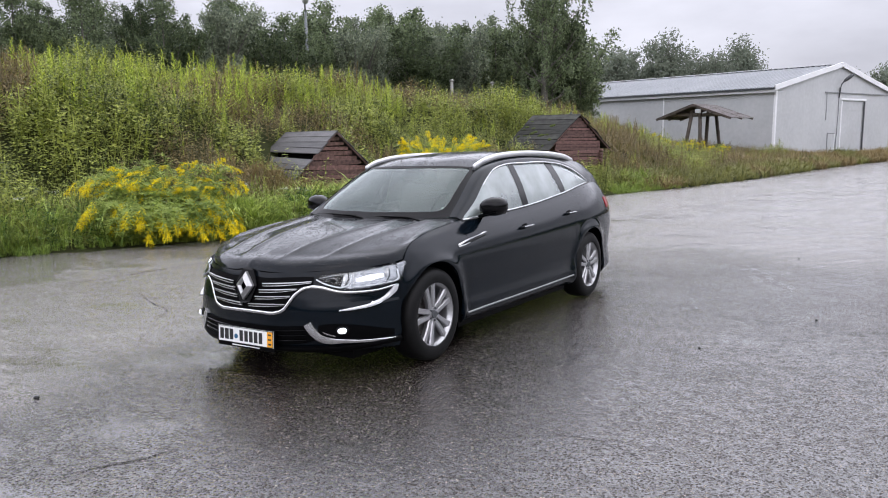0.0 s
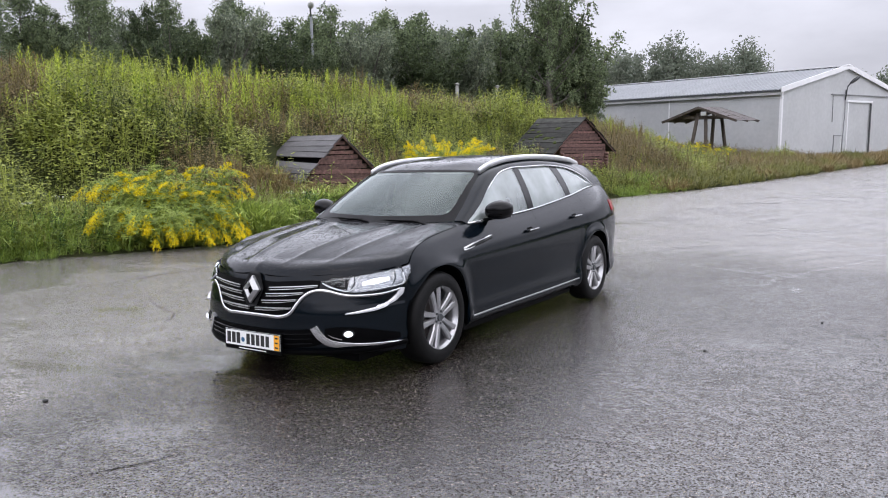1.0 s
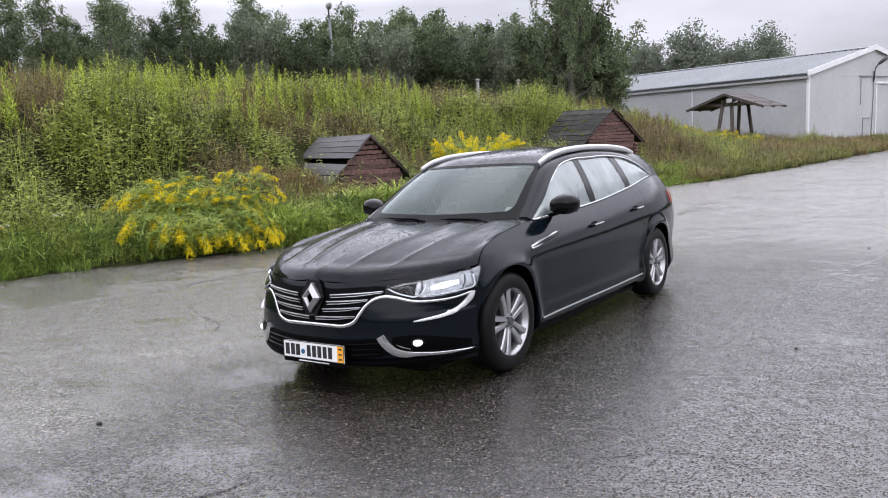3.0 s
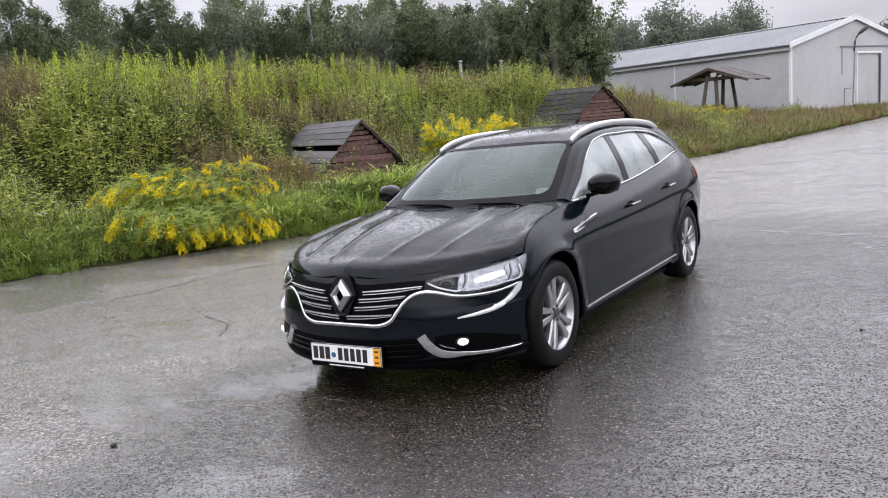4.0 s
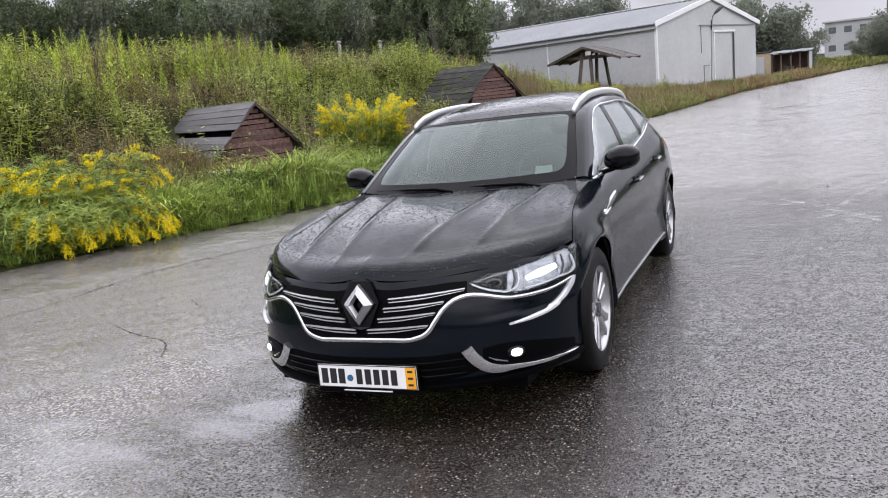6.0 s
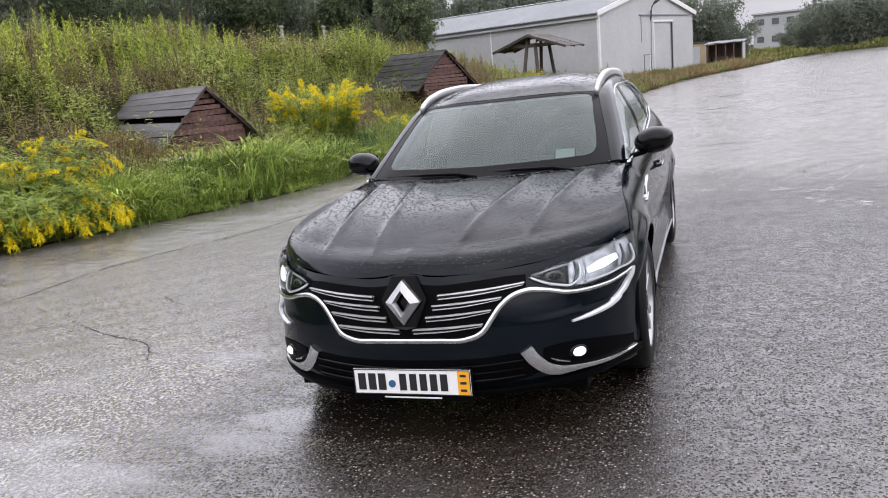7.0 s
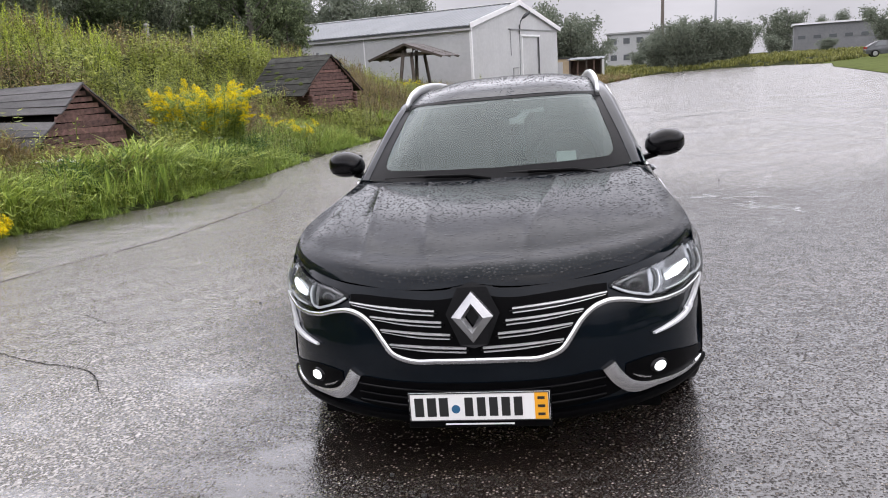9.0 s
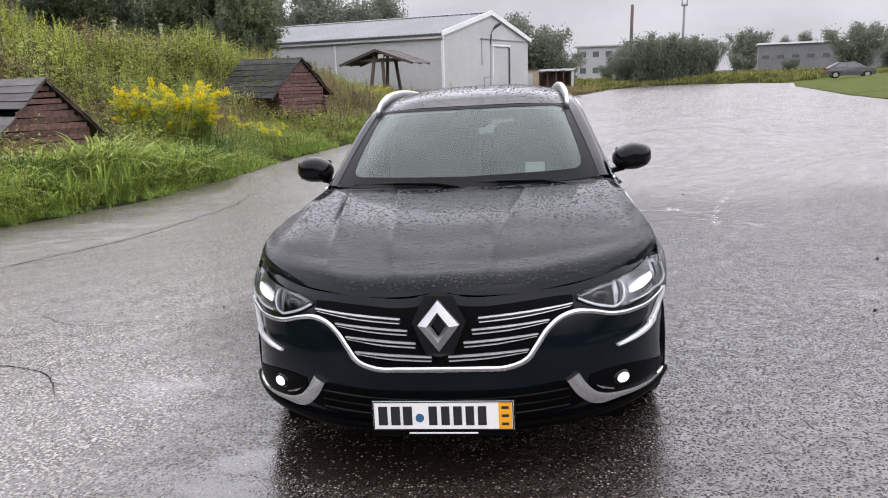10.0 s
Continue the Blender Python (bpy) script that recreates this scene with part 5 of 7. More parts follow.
for s in (1, -1):
    ribbon("front_lip", lip, (0.030, 0.030, 0.032, 0.034, 0.03), 0.018, MATT_BLACK, car, s, 0.02, n=40)
    nose_patch("fog_pocket", [(0.535, 0.320), (0.60, 0.275), (0.70, 0.265), (0.80, 0.265), (0.855, 0.27)], [(0.54, 0.372), (0.60, 0.380), (0.68, 0.376), (0.78, 0.350), (0.855, 0.312)], 0.004, MATT_BLACK, car, s, label="dark fog-lamp pocket")
    ribbon("fog_trim", [(0.474, 0.380), (0.505, 0.330), (0.548, 0.288), (0.585, 0.273), (0.66, 0.266), (0.76, 0.258), (0.868, 0.252)], (0.050, 0.050, 0.044, 0.026, 0.020, 0.020, 0.012), 0.012, CHROME, car, s, label="bright fog-lamp trim", n=50)
    fog = new("fog_lamp")
    fog.parent = car
    p = on_nose(0.662, 0.334, 0.004)
    for name, r, d, mat in (("bezel", 0.040, 0.016, GLOSS_BLACK), ("bulb", 0.031, 0.024, LAMP_WHITE)):
        bm = bmesh.new()
        bmesh.ops.create_uvsphere(bm, u_segments=20, v_segments=10, radius=1, matrix=pose(s * p[0], p[1], p[2], 0, 0, s * 38) @ Matrix.Diagonal((r * 1.1, d, r * 0.72, 1)))
        part(name, bm, mat, fog, smooth=True)
    for k in range(3):
        ribbon("fog_fin", [(0.560 + k * 0.020, 0.332 - k * 0.010), (0.590 + k * 0.018, 0.312 - k * 0.006)], (0.004, 0.010), 0.010, CHROME, car, s, n=6)

# number plate on its holder; what is written on it stays plain bars
plate = new("number_plate")
plate.parent = car
plate.matrix_local = pose(0, -0.936, 0.262, -2)
box("holder", (0.532, 0.014, 0.139), pose(0, 0.010, -0.007), MATT_BLACK, plate, bevel=0.003)
box("plate_sheet", (0.520, 0.004, 0.110), pose(0, 0.0, 0.006), PLATE_WHITE, plate, bevel=0.001)
for x, w, z, h in ((0, 0.516, 0.0585, 0.004), (0, 0.516, -0.0465, 0.004)):
    box("border", (w, 0.002, h), pose(x, -0.0028, z), PLATE_BLACK, plate)
for x in (-0.257, 0.257):
    box("border", (0.004, 0.002, 0.109), pose(x, -0.0028, 0.006), PLATE_BLACK, plate)
box("end_panel", (0.048, 0.002, 0.100), pose(0.229, -0.0028, 0.006), PLATE_ORANGE, plate, label="orange end panel")
for k, x in enumerate((-0.222, -0.175, -0.130, -0.036, 0.010, 0.055, 0.100, 0.145)):
    box("bar", (0.031 if k > 2 else 0.034, 0.002, 0.072), pose(x, -0.0028, 0.006), PLATE_BLACK, plate)
bm = bmesh.new()
bmesh.ops.create_cone(bm, cap_ends=True, segments=20, radius1=0.016, radius2=0.016, depth=0.003, matrix=pose(-0.085, -0.003, -0.002, 90, 0, 0))
part("seal", bm, PLATE_BLUE, plate, "round blue seal")
for z in (0.037, 0.006, -0.025):
    box("bar", (0.026, 0.002, 0.010), pose(0.229, -0.0042, z), PLATE_BLACK, plate)
box("bar", (0.255, 0.002, 0.006), pose(0.0, 0.0025, -0.062), PLATE_WHITE, plate)

# mirrors, handles, trims, rails
for s in (1, -1):
    mir = new("wing_mirror")
    mir.parent = car
    mir.matrix_local = pose(s * 0.906, 0.83, 1.028) @ Matrix.Diagonal((s, 1, 1, 1))
    bm = bmesh.new()
    bmesh.ops.create_uvsphere(bm, u_segments=28, v_segments=18, radius=1)
    for v in bm.verts:
        x, y, z = v.co
        y = max(y, -0.95) if y < 0 else min(y, 0.42)
        taper = 1 - 0.22 * max(-x, 0) - 0.08 * max(x, 0)
        v.co = (math.copysign(abs(x) ** 0.8, x) * 0.108, y * 0.100 + 0.012 * x, math.copysign(abs(z) ** 0.75, z) * (0.080 if z > 0 else 0.070) * taper + 0.006 * x)
    part("mirror_shell", bm, GLOSS_BLACK, mir, "gloss black mirror shell", smooth=True)
    bm = bmesh.new()
    box_bm(bm, (0.17, 0.004, 0.108), pose(0.0, 0.045, 0.0), 0.0)
    part("mirror_glass", bm, CHROME, mir)
    bm = bmesh.new()
    box_bm(bm, (0.15, 0.07, 0.026), pose(-0.112, -0.005, -0.072, 0, -14, 0), 0.008)
    part("mirror_arm", bm, MATT_BLACK, mir)
    bm = bmesh.new()
    box_bm(bm, (0.12, 0.012, 0.007), pose(0.01, -0.086, -0.034, 0, 0, 4), 0.003)
    part("turn_signal", bm, MATT_BLACK, mir)
    for y, z in ((1.432, 0.826), (2.348, 0.878)):
        hd = new("door_handle")
        hd.parent = car
        x = float(flank(y, z))
        bm = bmesh.new()
        pipe_bm(bm, [(s * (x + 0.002), y - 0.095, z - 0.003), (s * (x + 0.026), y - 0.07, z), (s * (x + 0.032), y, z + 0.003), (s * (x + 0.026), y + 0.07, z + 0.006), (s * (x + 0.002), y + 0.095, z + 0.007)], [0.009, 0.012, 0.013, 0.012, 0.009], 10)
        part("grip", bm, PAINT, hd, smooth=True)
        box("bright_strip", (0.006, 0.17, 0.010), pose(s * (x + 0.042), y, z + 0.006, 2, 0, 0), CHROME, hd, bevel=0.002)
        bm = bmesh.new()
        bmesh.ops.create_uvsphere(bm, u_segments=16, v_segments=8, radius=1, matrix=pose(s * (x - 0.001), y, z - 0.006) @ Matrix.Diagonal((0.004, 0.062, 0.032, 1)))
        part("recess", bm, MATT_BLACK, hd, smooth=True)
    # bright strip along the sill
    sill = [(float(flank(y, z)) + 0.004, y, z) for y, z in ((0.44, 0.262), (0.8, 0.262), (1.3, 0.264), (1.8, 0.267), (2.38, 0.280))]
    bm = bmesh.new()
    rows = []
    for x, y, z in spline(sill, 30):
        rows.append([bm.verts.new((s * (x + o), y, z + dz)) for o, dz in ((-0.004, -0.008), (0.005, -0.006), (0.006, 0.0), (0.003, 0.006), (-0.004, 0.007))])
    for r0, r1 in zip(rows, rows[1:]):
        for j in range(4):
            bm.faces.new((r0[j], r0[j + 1], r1[j + 1], r1[j]))
    part("sill_strip", bm, SILL, car, "satin strip along the sill", smooth=True)
    # fender ornament: bright tip, dark fin running into the door
    orn = new("fender_ornament")
    orn.parent = car
    for name, pts_, mat in (("bright_tip", [(0.345, 0.768, 0.016), (0.42, 0.774, 0.014), (0.50, 0.784, 0.008)], CHROME), ("upper_fin", [(0.345, 0.780, 0.012), (0.55, 0.812, 0.014), (0.78, 0.838, 0.014)], CHROME), ("dark_fin", [(0.43, 0.783, 0.02), (0.6, 0.801, 0.022), (0.77, 0.822, 0.016)], GLOSS_BLACK)):
        bm = bmesh.new()
        rows = []
        for y, z, w in spline(pts_, 14):
            x = float(flank(y, z)) + (0.010 if mat is CHROME else 0.006)
            rows.append([bm.verts.new((s * (x + o), y, z + dz * w)) for o, dz in ((-0.012, -0.5), (0, -0.45), (0.003, 0.0), (0, 0.45), (-0.012, 0.5))])
        for r0, r1 in zip(rows, rows[1:]):
            for j in range(4):
                bm.faces.new((r0[j], r0[j + 1], r1[j + 1], r1[j]))
        bm.faces.new(rows[0])
        bm.faces.new(rows[-1])
        part(name, bm, mat, orn, smooth=True)
    # roof rail
    rail = [(0.568, 1.10, 1.346), (0.570, 1.22, 1.386), (0.566, 1.42, 1.424), (0.56, 1.8, 1.453), (0.553, 2.3, 1.458), (0.545, 2.75, 1.440), (0.53, 3.05, 1.412), (0.52, 3.22, 1.378)]
    rl = spline(rail, 40)
    bm = bmesh.new()
    rows = []
    for k, (x, y, z) in enumerate(rl):
        w = (0.015 if 3 < k < 36 else 0.011)
        low = 0.036
        rows.append([bm.verts.new((s * (x + dx), y, z + dz)) for dx, dz in ((-w, -low), (-w, 0.002), (-w * 0.5, 0.012), (w * 0.5, 0.012), (w * 1.1, 0.0), (w * 1.2, -low))])
    for r0, r1 in zip(rows, rows[1:]):
        for j in range(6):
            bm.faces.new((r0[j], r0[(j + 1) % 6], r1[(j + 1) % 6], r1[j]))
    bm.faces.new(rows[0])
    bm.faces.new(rows[-1][::-1])
    part("roof_rail", bm, SATIN, car, "satin aluminium roof rail", smooth=True)

# rain standing in drops on the upper faces
def beads(name, g, count, small, large, seed, parent, label, mirror=True, keep=None):
    """Low domes of water, many sizes, strewn over a sheet."""
    r = np.random.default_rng(seed)
    du, dv = np.gradient(g, axis=0), np.gradient(g, axis=1)
    N = np.cross(du, dv)
    area = np.linalg.norm(N, axis=-1)
    N = N / (area[..., None] + 1e-12)
    if (N * (g - [0, 1.4, 0.55])).sum(-1).mean() < 0:
        N = -N
    cell = area[:-1, :-1].ravel()
    pick = r.choice(len(cell), count, p=cell / cell.sum())
    i, j = pick // (g.shape[1] - 1), pick % (g.shape[1] - 1)
    a, b = r.random((count, 1)), r.random((count, 1))
    P = (g[i, j] * (1 - a) + g[i + 1, j] * a) * (1 - b) + (g[i, j + 1] * (1 - a) + g[i + 1, j + 1] * a) * b
    n = N[i, j]
    if mirror:
        flip = r.random(count) < 0.5
        P[flip, 0] *= -1
        n = n.copy()
        n[flip, 0] *= -1
    t = unit_rows(np.cross(n, [1.0, 0.0, 0.0]))
    q = np.cross(n, t)
    rad = small + (large - small) * r.random(count) ** 2.2
    longer = r.uniform(0.9, 1.5, count)
    k = np.arange(7) * 6.28319 / 7
    V = []
    for ring, h in ((1.0, -0.05), (0.84, 0.24), (0.45, 0.40)):
        off = t[:, None] * (np.cos(k) * ring)[None, :, None] + q[:, None] * (np.sin(k) * ring)[None, :, None] * longer[:, None, None]
        V.append(P[:, None] + (off + n[:, None] * h) * rad[:, None, None])
    V.append((P + n * rad[:, None] * 0.45)[:, None])
    V = np.concatenate(V, 1)
    T = []
    for ring in (0, 7):
        for m_ in range(7):
            m2 = (m_ + 1) % 7
            T += [[ring + m_, ring + m2, ring + 7 + m2], [ring + m_, ring + 7 + m2, ring + 7 + m_]]
    T += [[14 + m_, 14 + (m_ + 1) % 7, 21] for m_ in range(7)]
    T = (np.array(T)[None] + 22 * np.arange(count)[:, None, None]).reshape(-1, 3)
    ob = fast_mesh(name, V.reshape(-1, 3), T, BEAD)
    ob.data.polygons.foreach_set("use_smooth", [True] * len(ob.data.polygons))
    ob.parent = parent
    ob["label"] = label
    ob["kind"] = "stuff"
    return ob


def unit_rows(v):
    return v / (np.linalg.norm(v, axis=-1, keepdims=True) + 1e-12)


beads("rainwater", hood[1:], 13000, 0.0010, 0.0050, 3, car, "rain drops on the bonnet")
beads("rainwater", loft([roof_c, roof_m, roof_e], 60, 30), 8000, 0.0012, 0.0052, 4, car, "rain drops on the roof")
for s in (1, -1):
    fg = flank_grid(-0.25, 3.3, 90, 30)[18:]
    fg[..., 0] *= s
    beads("rainwater", fg, 1500, 0.001, 0.0035, 5 + s, car, "fine rain drops on the flank", mirror=False)

# wipers, parked at the foot of the screen
for x0, x1, y0, y1, zz in ((0.40, -0.06, 0.392, 0.385, 0.958), (-0.14, -0.60, 0.375, 0.452, 0.964)):
    wiper = new("wiper")
    wiper.parent = car
    pipe("wiper_arm", [(x0 + 0.12, y0 - 0.03, zz - 0.016), (x0, y0, zz + 0.006), ((x0 + x1) / 2, (y0 + y1) / 2 - 0.01, zz + 0.012)], [0.012, 0.010, 0.007], MATT_BLACK, wiper, 6)
    pipe("wiper_blade", [(x0 + 0.02, y0 + 0.03, zz + 0.006), ((x0 + x1) / 2, (y0 + y1) / 2 + 0.01, zz + 0.010), (x1, y1 + 0.02, zz + 0.006)], [0.006, 0.010, 0.006], RUBBER, wiper, 6)

# cabin: lining, dashboard, wheel, seats, inner mirror
cabin = new("cabin")
cabin.parent = car
lin = loft([[(x, y, z - 0.035) for x, y, z in roof_c], [(x, y, z - 0.035) for x, y, z in roof_m], [(x - 0.03, y, z - 0.03) for x, y, z in roof_e]], 30, 14)
panel("headlining", lin, LINING, cabin, mirror=True)
dash0 = [(0, 0.40, 0.930), (0, 0.62, 0.945), (0, 0.86, 0.935), (0, 0.94, 0.86), (0, 0.94, 0.6)]
dash1 = [(0.4, 0.44, 0.930), (0.4, 0.64, 0.950), (0.4, 0.86, 0.945), (0.4, 0.93, 0.86), (0.4, 0.93, 0.6)]
dash2 = [(0.70, 0.53, 0.930), (0.72, 0.66, 0.935), (0.74, 0.84, 0.93), (0.74, 0.9, 0.85), (0.74, 0.9, 0.6)]
panel("dashboard", loft([dash0, dash1, dash2], 24, 20), CABIN, cabin, "dark moulded dashboard", mirror=True)
bm = bmesh.new()
box_bm(bm, (1.5, 2.9, 0.05), pose(0, 2.1, 0.34))
part("cabin_floor", bm, CABIN, cabin)
for x, y, w in ((0.37, 1.55, 0.50), (-0.37, 1.55, 0.50), (0.36, 2.45, 0.60), (-0.36, 2.45, 0.60)):
    seat = new("seat")
    seat.parent = cabin
    bm = bmesh.new()
    box_bm(bm, (w, 0.52, 0.16), pose(x, y - 0.22, 0.56, 6), 0.04)
    part("seat_cushion", bm, SEAT_CLOTH, seat, smooth=True)
    bm = bmesh.new()
    box_bm(bm, (w, 0.14, 0.62), pose(x, y + 0.12, 0.88, -14), 0.05)
    part("seat_back", bm, SEAT_CLOTH, seat, smooth=True)
    bm = bmesh.new()
    box_bm(bm, (0.26, 0.10, 0.17), pose(x, y + 0.21, 1.22, -10), 0.04)
    part("head_rest", bm, SEAT_CLOTH, seat, smooth=True)
steer = new("steering_wheel")
steer.parent = cabin
sm = pose(0.37, 1.0, 0.965, 62, 0, 0)
ringp = [sm @ Vector((0.185 * math.cos(a), 0.185 * math.sin(a), 0)) for a in np.linspace(0, 6.28319, 33)]
pipe("wheel_rim", ringp, 0.016, CABIN, steer, 8)
bm = bmesh.new()
box_bm(bm, (0.17, 0.11, 0.04), sm @ pose(0, -0.005, 0), 0.015)
box_bm(bm, (0.34, 0.035, 0.02), sm @ pose(0, 0.0, -0.005), 0.006)
part("wheel_boss", bm, CABIN, steer)
bm = bmesh.new()
box_bm(bm, (0.115, 0.070, 0.012), sm @ pose(0, 0.0, 0.024), 0.005)
part("airbag_cover", bm, LINING, steer, "pale glossy airbag cover")
bm = bmesh.new()
bmesh.ops.create_uvsphere(bm, u_segments=16, v_segments=10, radius=1, matrix=pose(0.0, 1.02, 1.255) @ Matrix.Diagonal((0.12, 0.03, 0.042, 1)))
part("inner_mirror", bm, GLOSS_BLACK, cabin, smooth=True)
bm = bmesh.new()
box_bm(bm, (0.16, 0.10, 0.04), pose(0, 1.06, 1.295, -25), 0.012)
part("sensor_box", bm, MATT_BLACK, cabin)
hut("plank_hut", pose(-8.52, 9.84, 0.10, 0, 0, 158.5), 2.7, 0.97, 0.92, 0.66, "low weathered plank hut with a broken board roof", gap_row=(1, 4), rows=9)
hut("log_hut", pose(-7.10, 21.27, 0.45, 0, 0, 151), 2.65, 1.10, 1.0, 0.82, "red log hut with a mossy board roof", logs=True)


# ---------------------------------------------------------------- smaller structures
CONCRETE = varied("grey_concrete", (0.22, 0.22, 0.21), (0.36, 0.35, 0.33), 0.8, 1.5, bumps=0.3)
POLE_GREY = varied("galvanised_pole", (0.10, 0.11, 0.115), (0.2, 0.21, 0.22), 0.5, 3, metal=0.4)


def shelter():
    """An open shelter: two A-frames under a low gabled roof."""
    z = 3.24
    m = pose(-8.62, 42.1, z, 0, 0, -13)      # local y back along the ridge, x across
    h = thing("picnic_shelter", m, "open timber shelter with a low brown shingle roof", "shelter")
    half, L, drop = 2.28, 2.45, 0.80
    pitch = math.degrees(math.atan2(drop, half))
    slope = math.hypot(half, drop) + 0.1
    for s in (-1, 1):
        rows = 9
        for r in range(rows):
            d = slope * (r + 0.5) / rows
            c, sn = math.cos(radians(pitch)), math.sin(radians(pitch))
            box("roof_course", (slope / rows + 0.04, L + 0.5, 0.03), pose(s * d * c, L / 2, -d * sn + 0.05, 0, s * (pitch - 2.0), 0), BROWN_ROOF, h)
        for y in (-0.2, L / 2, L + 0.2):
            bm = bmesh.new()
            beam(bm, (0, y, 0.0), (s * (half + 0.08), y, -drop - 0.02), 0.07, 0.14)
            part("rafter", bm, POST_WOOD, h)
        bm = bmesh.new()
        beam(bm, (s * 1.15, -0.15, -0.46), (s * 1.15, L + 0.15, -0.46), 0.12, 0.14)
        part("purlin", bm, POST_WOOD, h)
    gz = [ground_at(*(m @ Vector((x, y, 0))).xy) - z for x, y in ((-1.3, 0.2), (1.3, 0.2), (-1.3, L), (1.3, L))]
    k = 0
    for y, yb in ((0.25, -0.1), (L - 0.25, L + 0.1)):
        for s in (-1, 1):
            pipe("post", [(s * 0.24, y, -0.30), (s * 0.52, yb, gz[k] - 0.15)], 0.105, POST_WOOD, h, 10)
            k += 1
        bm = bmesh.new()
        beam(bm, (-1.7, y, -0.56), (1.7, y, -0.56), 0.10, 0.16)
        part("tie_beam", bm, POST_WOOD, h)
    box("notice", (0.34, 0.03, 0.22), pose(0.35, -0.22, -0.36), PANEL, h, label="small pale notice board")


shelter()

for x, y, top in ((-19.1, 31.9, 4.66), (-18.3, 35.0, 4.66)):
    g0 = ground_at(x, y)
    p = thing("vent_post", Matrix.Translation((x, y, g0)), "grey concrete vent post with a small cap", "post", "posts on the bank")
    pipe("shaft", [(0, 0, -0.2), (0, 0, top - g0 - 0.12)], 0.085, CONCRETE, p, 12)
    pipe("cap", [(0, 0, top - g0 - 0.12), (0, 0, top - g0 - 0.06), (0, 0, top - g0)], [0.14, 0.14, 0.05], CONCRETE, p, 12)

g0 = ground_at(-22.6, 24.2)
lp = thing("street_lamp", Matrix.Translation((-22.6, 24.2, g0)), "tall street lamp on a dark pole among trees", "street lamp")
pipe("pole", [(0, 0, -0.3), (0, 0, 3), (0, 0, 7.6 - g0)], [0.10, 0.085, 0.06], POLE_GREY, lp, 10)
pipe("arm", [(0, 0, 7.5 - g0), (0.06, -0.1, 7.85 - g0), (0.25, -0.3, 8.0 - g0)], 0.04, POLE_GREY, lp, 8)
bm = bmesh.new()
bmesh.ops.create_uvsphere(bm, u_segments=14, v_segments=8, radius=1, matrix=pose(0.34, -0.36, 8.06 - g0, 0, -20, -45) @ Matrix.Diagonal((0.34, 0.16, 0.13, 1)))
part("lamp_head", bm, WHITE_TRIM, lp, smooth=True)


def by_angle(az, dist):
    return 0.315 + dist * math.sin(radians(az)), -3.5 + dist * math.cos(radians(az))


# two sheds behind the barn's far corner
OCHRE = varied("ochre_render", (0.40, 0.31, 0.20), (0.52, 0.42, 0.28), 0.8, 1.0, bumps=0.2)
RUST = varied("rusty_boards", (0.07, 0.045, 0.035), (0.15, 0.09, 0.07), 0.8, 1.5, bumps=0.3)
x, y = by_angle(0.0, 84)
g0 = ground_at(x, y)
sh = thing("shed", pose(x, y, g0, 0, 0, -14), "small ochre shed with a tin lean-to roof", "shed")
for sx in (-1, 1):
    box("wall", (0.12, 3.0, 2.2), pose(sx * 1.35, 0, 1.0), OCHRE, sh)
for sy in (-1, 1):
    box("wall", (2.58, 0.12, 2.2), pose(0, sy * 1.44, 1.0), OCHRE, sh)
box("roof", (3.2, 3.5, 0.08), pose(0, 0, 2.16, -3, 3, 0), DARK_STEEL, sh)
box("door", (0.9, 0.05, 1.8), pose(0.3, -1.53, 0.9), PANEL, sh)
x, y = by_angle(1.95, 80)
g0 = ground_at(x, y)
sh = thing("open_shed", pose(x, y, g0, 0, 0, -10), "open brown timber shed with a pale sheet roof", "shed")
for k, xx in enumerate((-1.55, -0.75, 0.1, 0.85, 1.55)):
    box("post", (0.12, 0.12, 2.1), pose(xx, -0.9, 0.95), RUST if k % 2 else POST_WOOD, sh)
box("back_wall", (3.2, 0.1, 1.9), pose(0, 0.9, 0.9), RUST, sh)
box("side_wall", (0.1, 1.7, 1.9), pose(-1.6, 0, 0.9), RUST, sh)
box("side_wall", (0.1, 1.7, 1.9), pose(1.6, 0, 0.9), PANEL, sh)
for k in range(5):
    box("roof_sheet", (0.72, 2.4, 0.04), pose(-1.44 + 0.72 * k, -0.1, 2.02 + 0.03 * (k % 2), 5, (k % 3 - 1) * 2, 0), TIN, sh)
box("plank_stack", (1.2, 0.6, 0.7), pose(-0.5, 0.1, 0.3), POST_WOOD, sh)


def far_block(az0, az1, dist, top, label, wall_mat, trim, rows, count, win_h, turn=0.0):
    """A far flat-roofed building with its windows let into the front."""
    (x0, y0), (x1, y1) = by_angle(az0, dist), by_angle(az1, dist + turn)
    w = math.hypot(x1 - x0, y1 - y0)
    g = min(ground_at(x0, y0), ground_at(x1, y1))
    h = top - g
    b = thing("far_building", pose(x0, y0, g, 0, 0, math.degrees(math.atan2(y1 - y0, x1 - x0))), label, "building")
    box("wall", (w, 0.4, h), pose(w / 2, 0.2, h / 2), wall_mat, b)
    box("back_wall", (w, 0.4, h), pose(w / 2, 11.8, h / 2), wall_mat, b)
    for xx in (0.2, w - 0.2):
        box("end_wall", (0.4, 11.1, h), pose(xx, 6.0, h / 2), wall_mat, b)
    box("roof", (w + 0.8, 12.8, 0.3), pose(w / 2, 6.0, h + 0.15), trim, b)
    for r in range(rows):
        z = h * (r + 0.55) / rows
        for k in range(count):
            xx = w * (k + 0.5) / count
            win = box("window", (w / count * 0.55, 0.1, win_h), pose(xx, -0.02, z), wall_mat, b)
            box("pane", (w / count * 0.48, 0.06, win_h * 0.86), pose(xx, -0.06, z), FAR_GLASS, win)
    return b


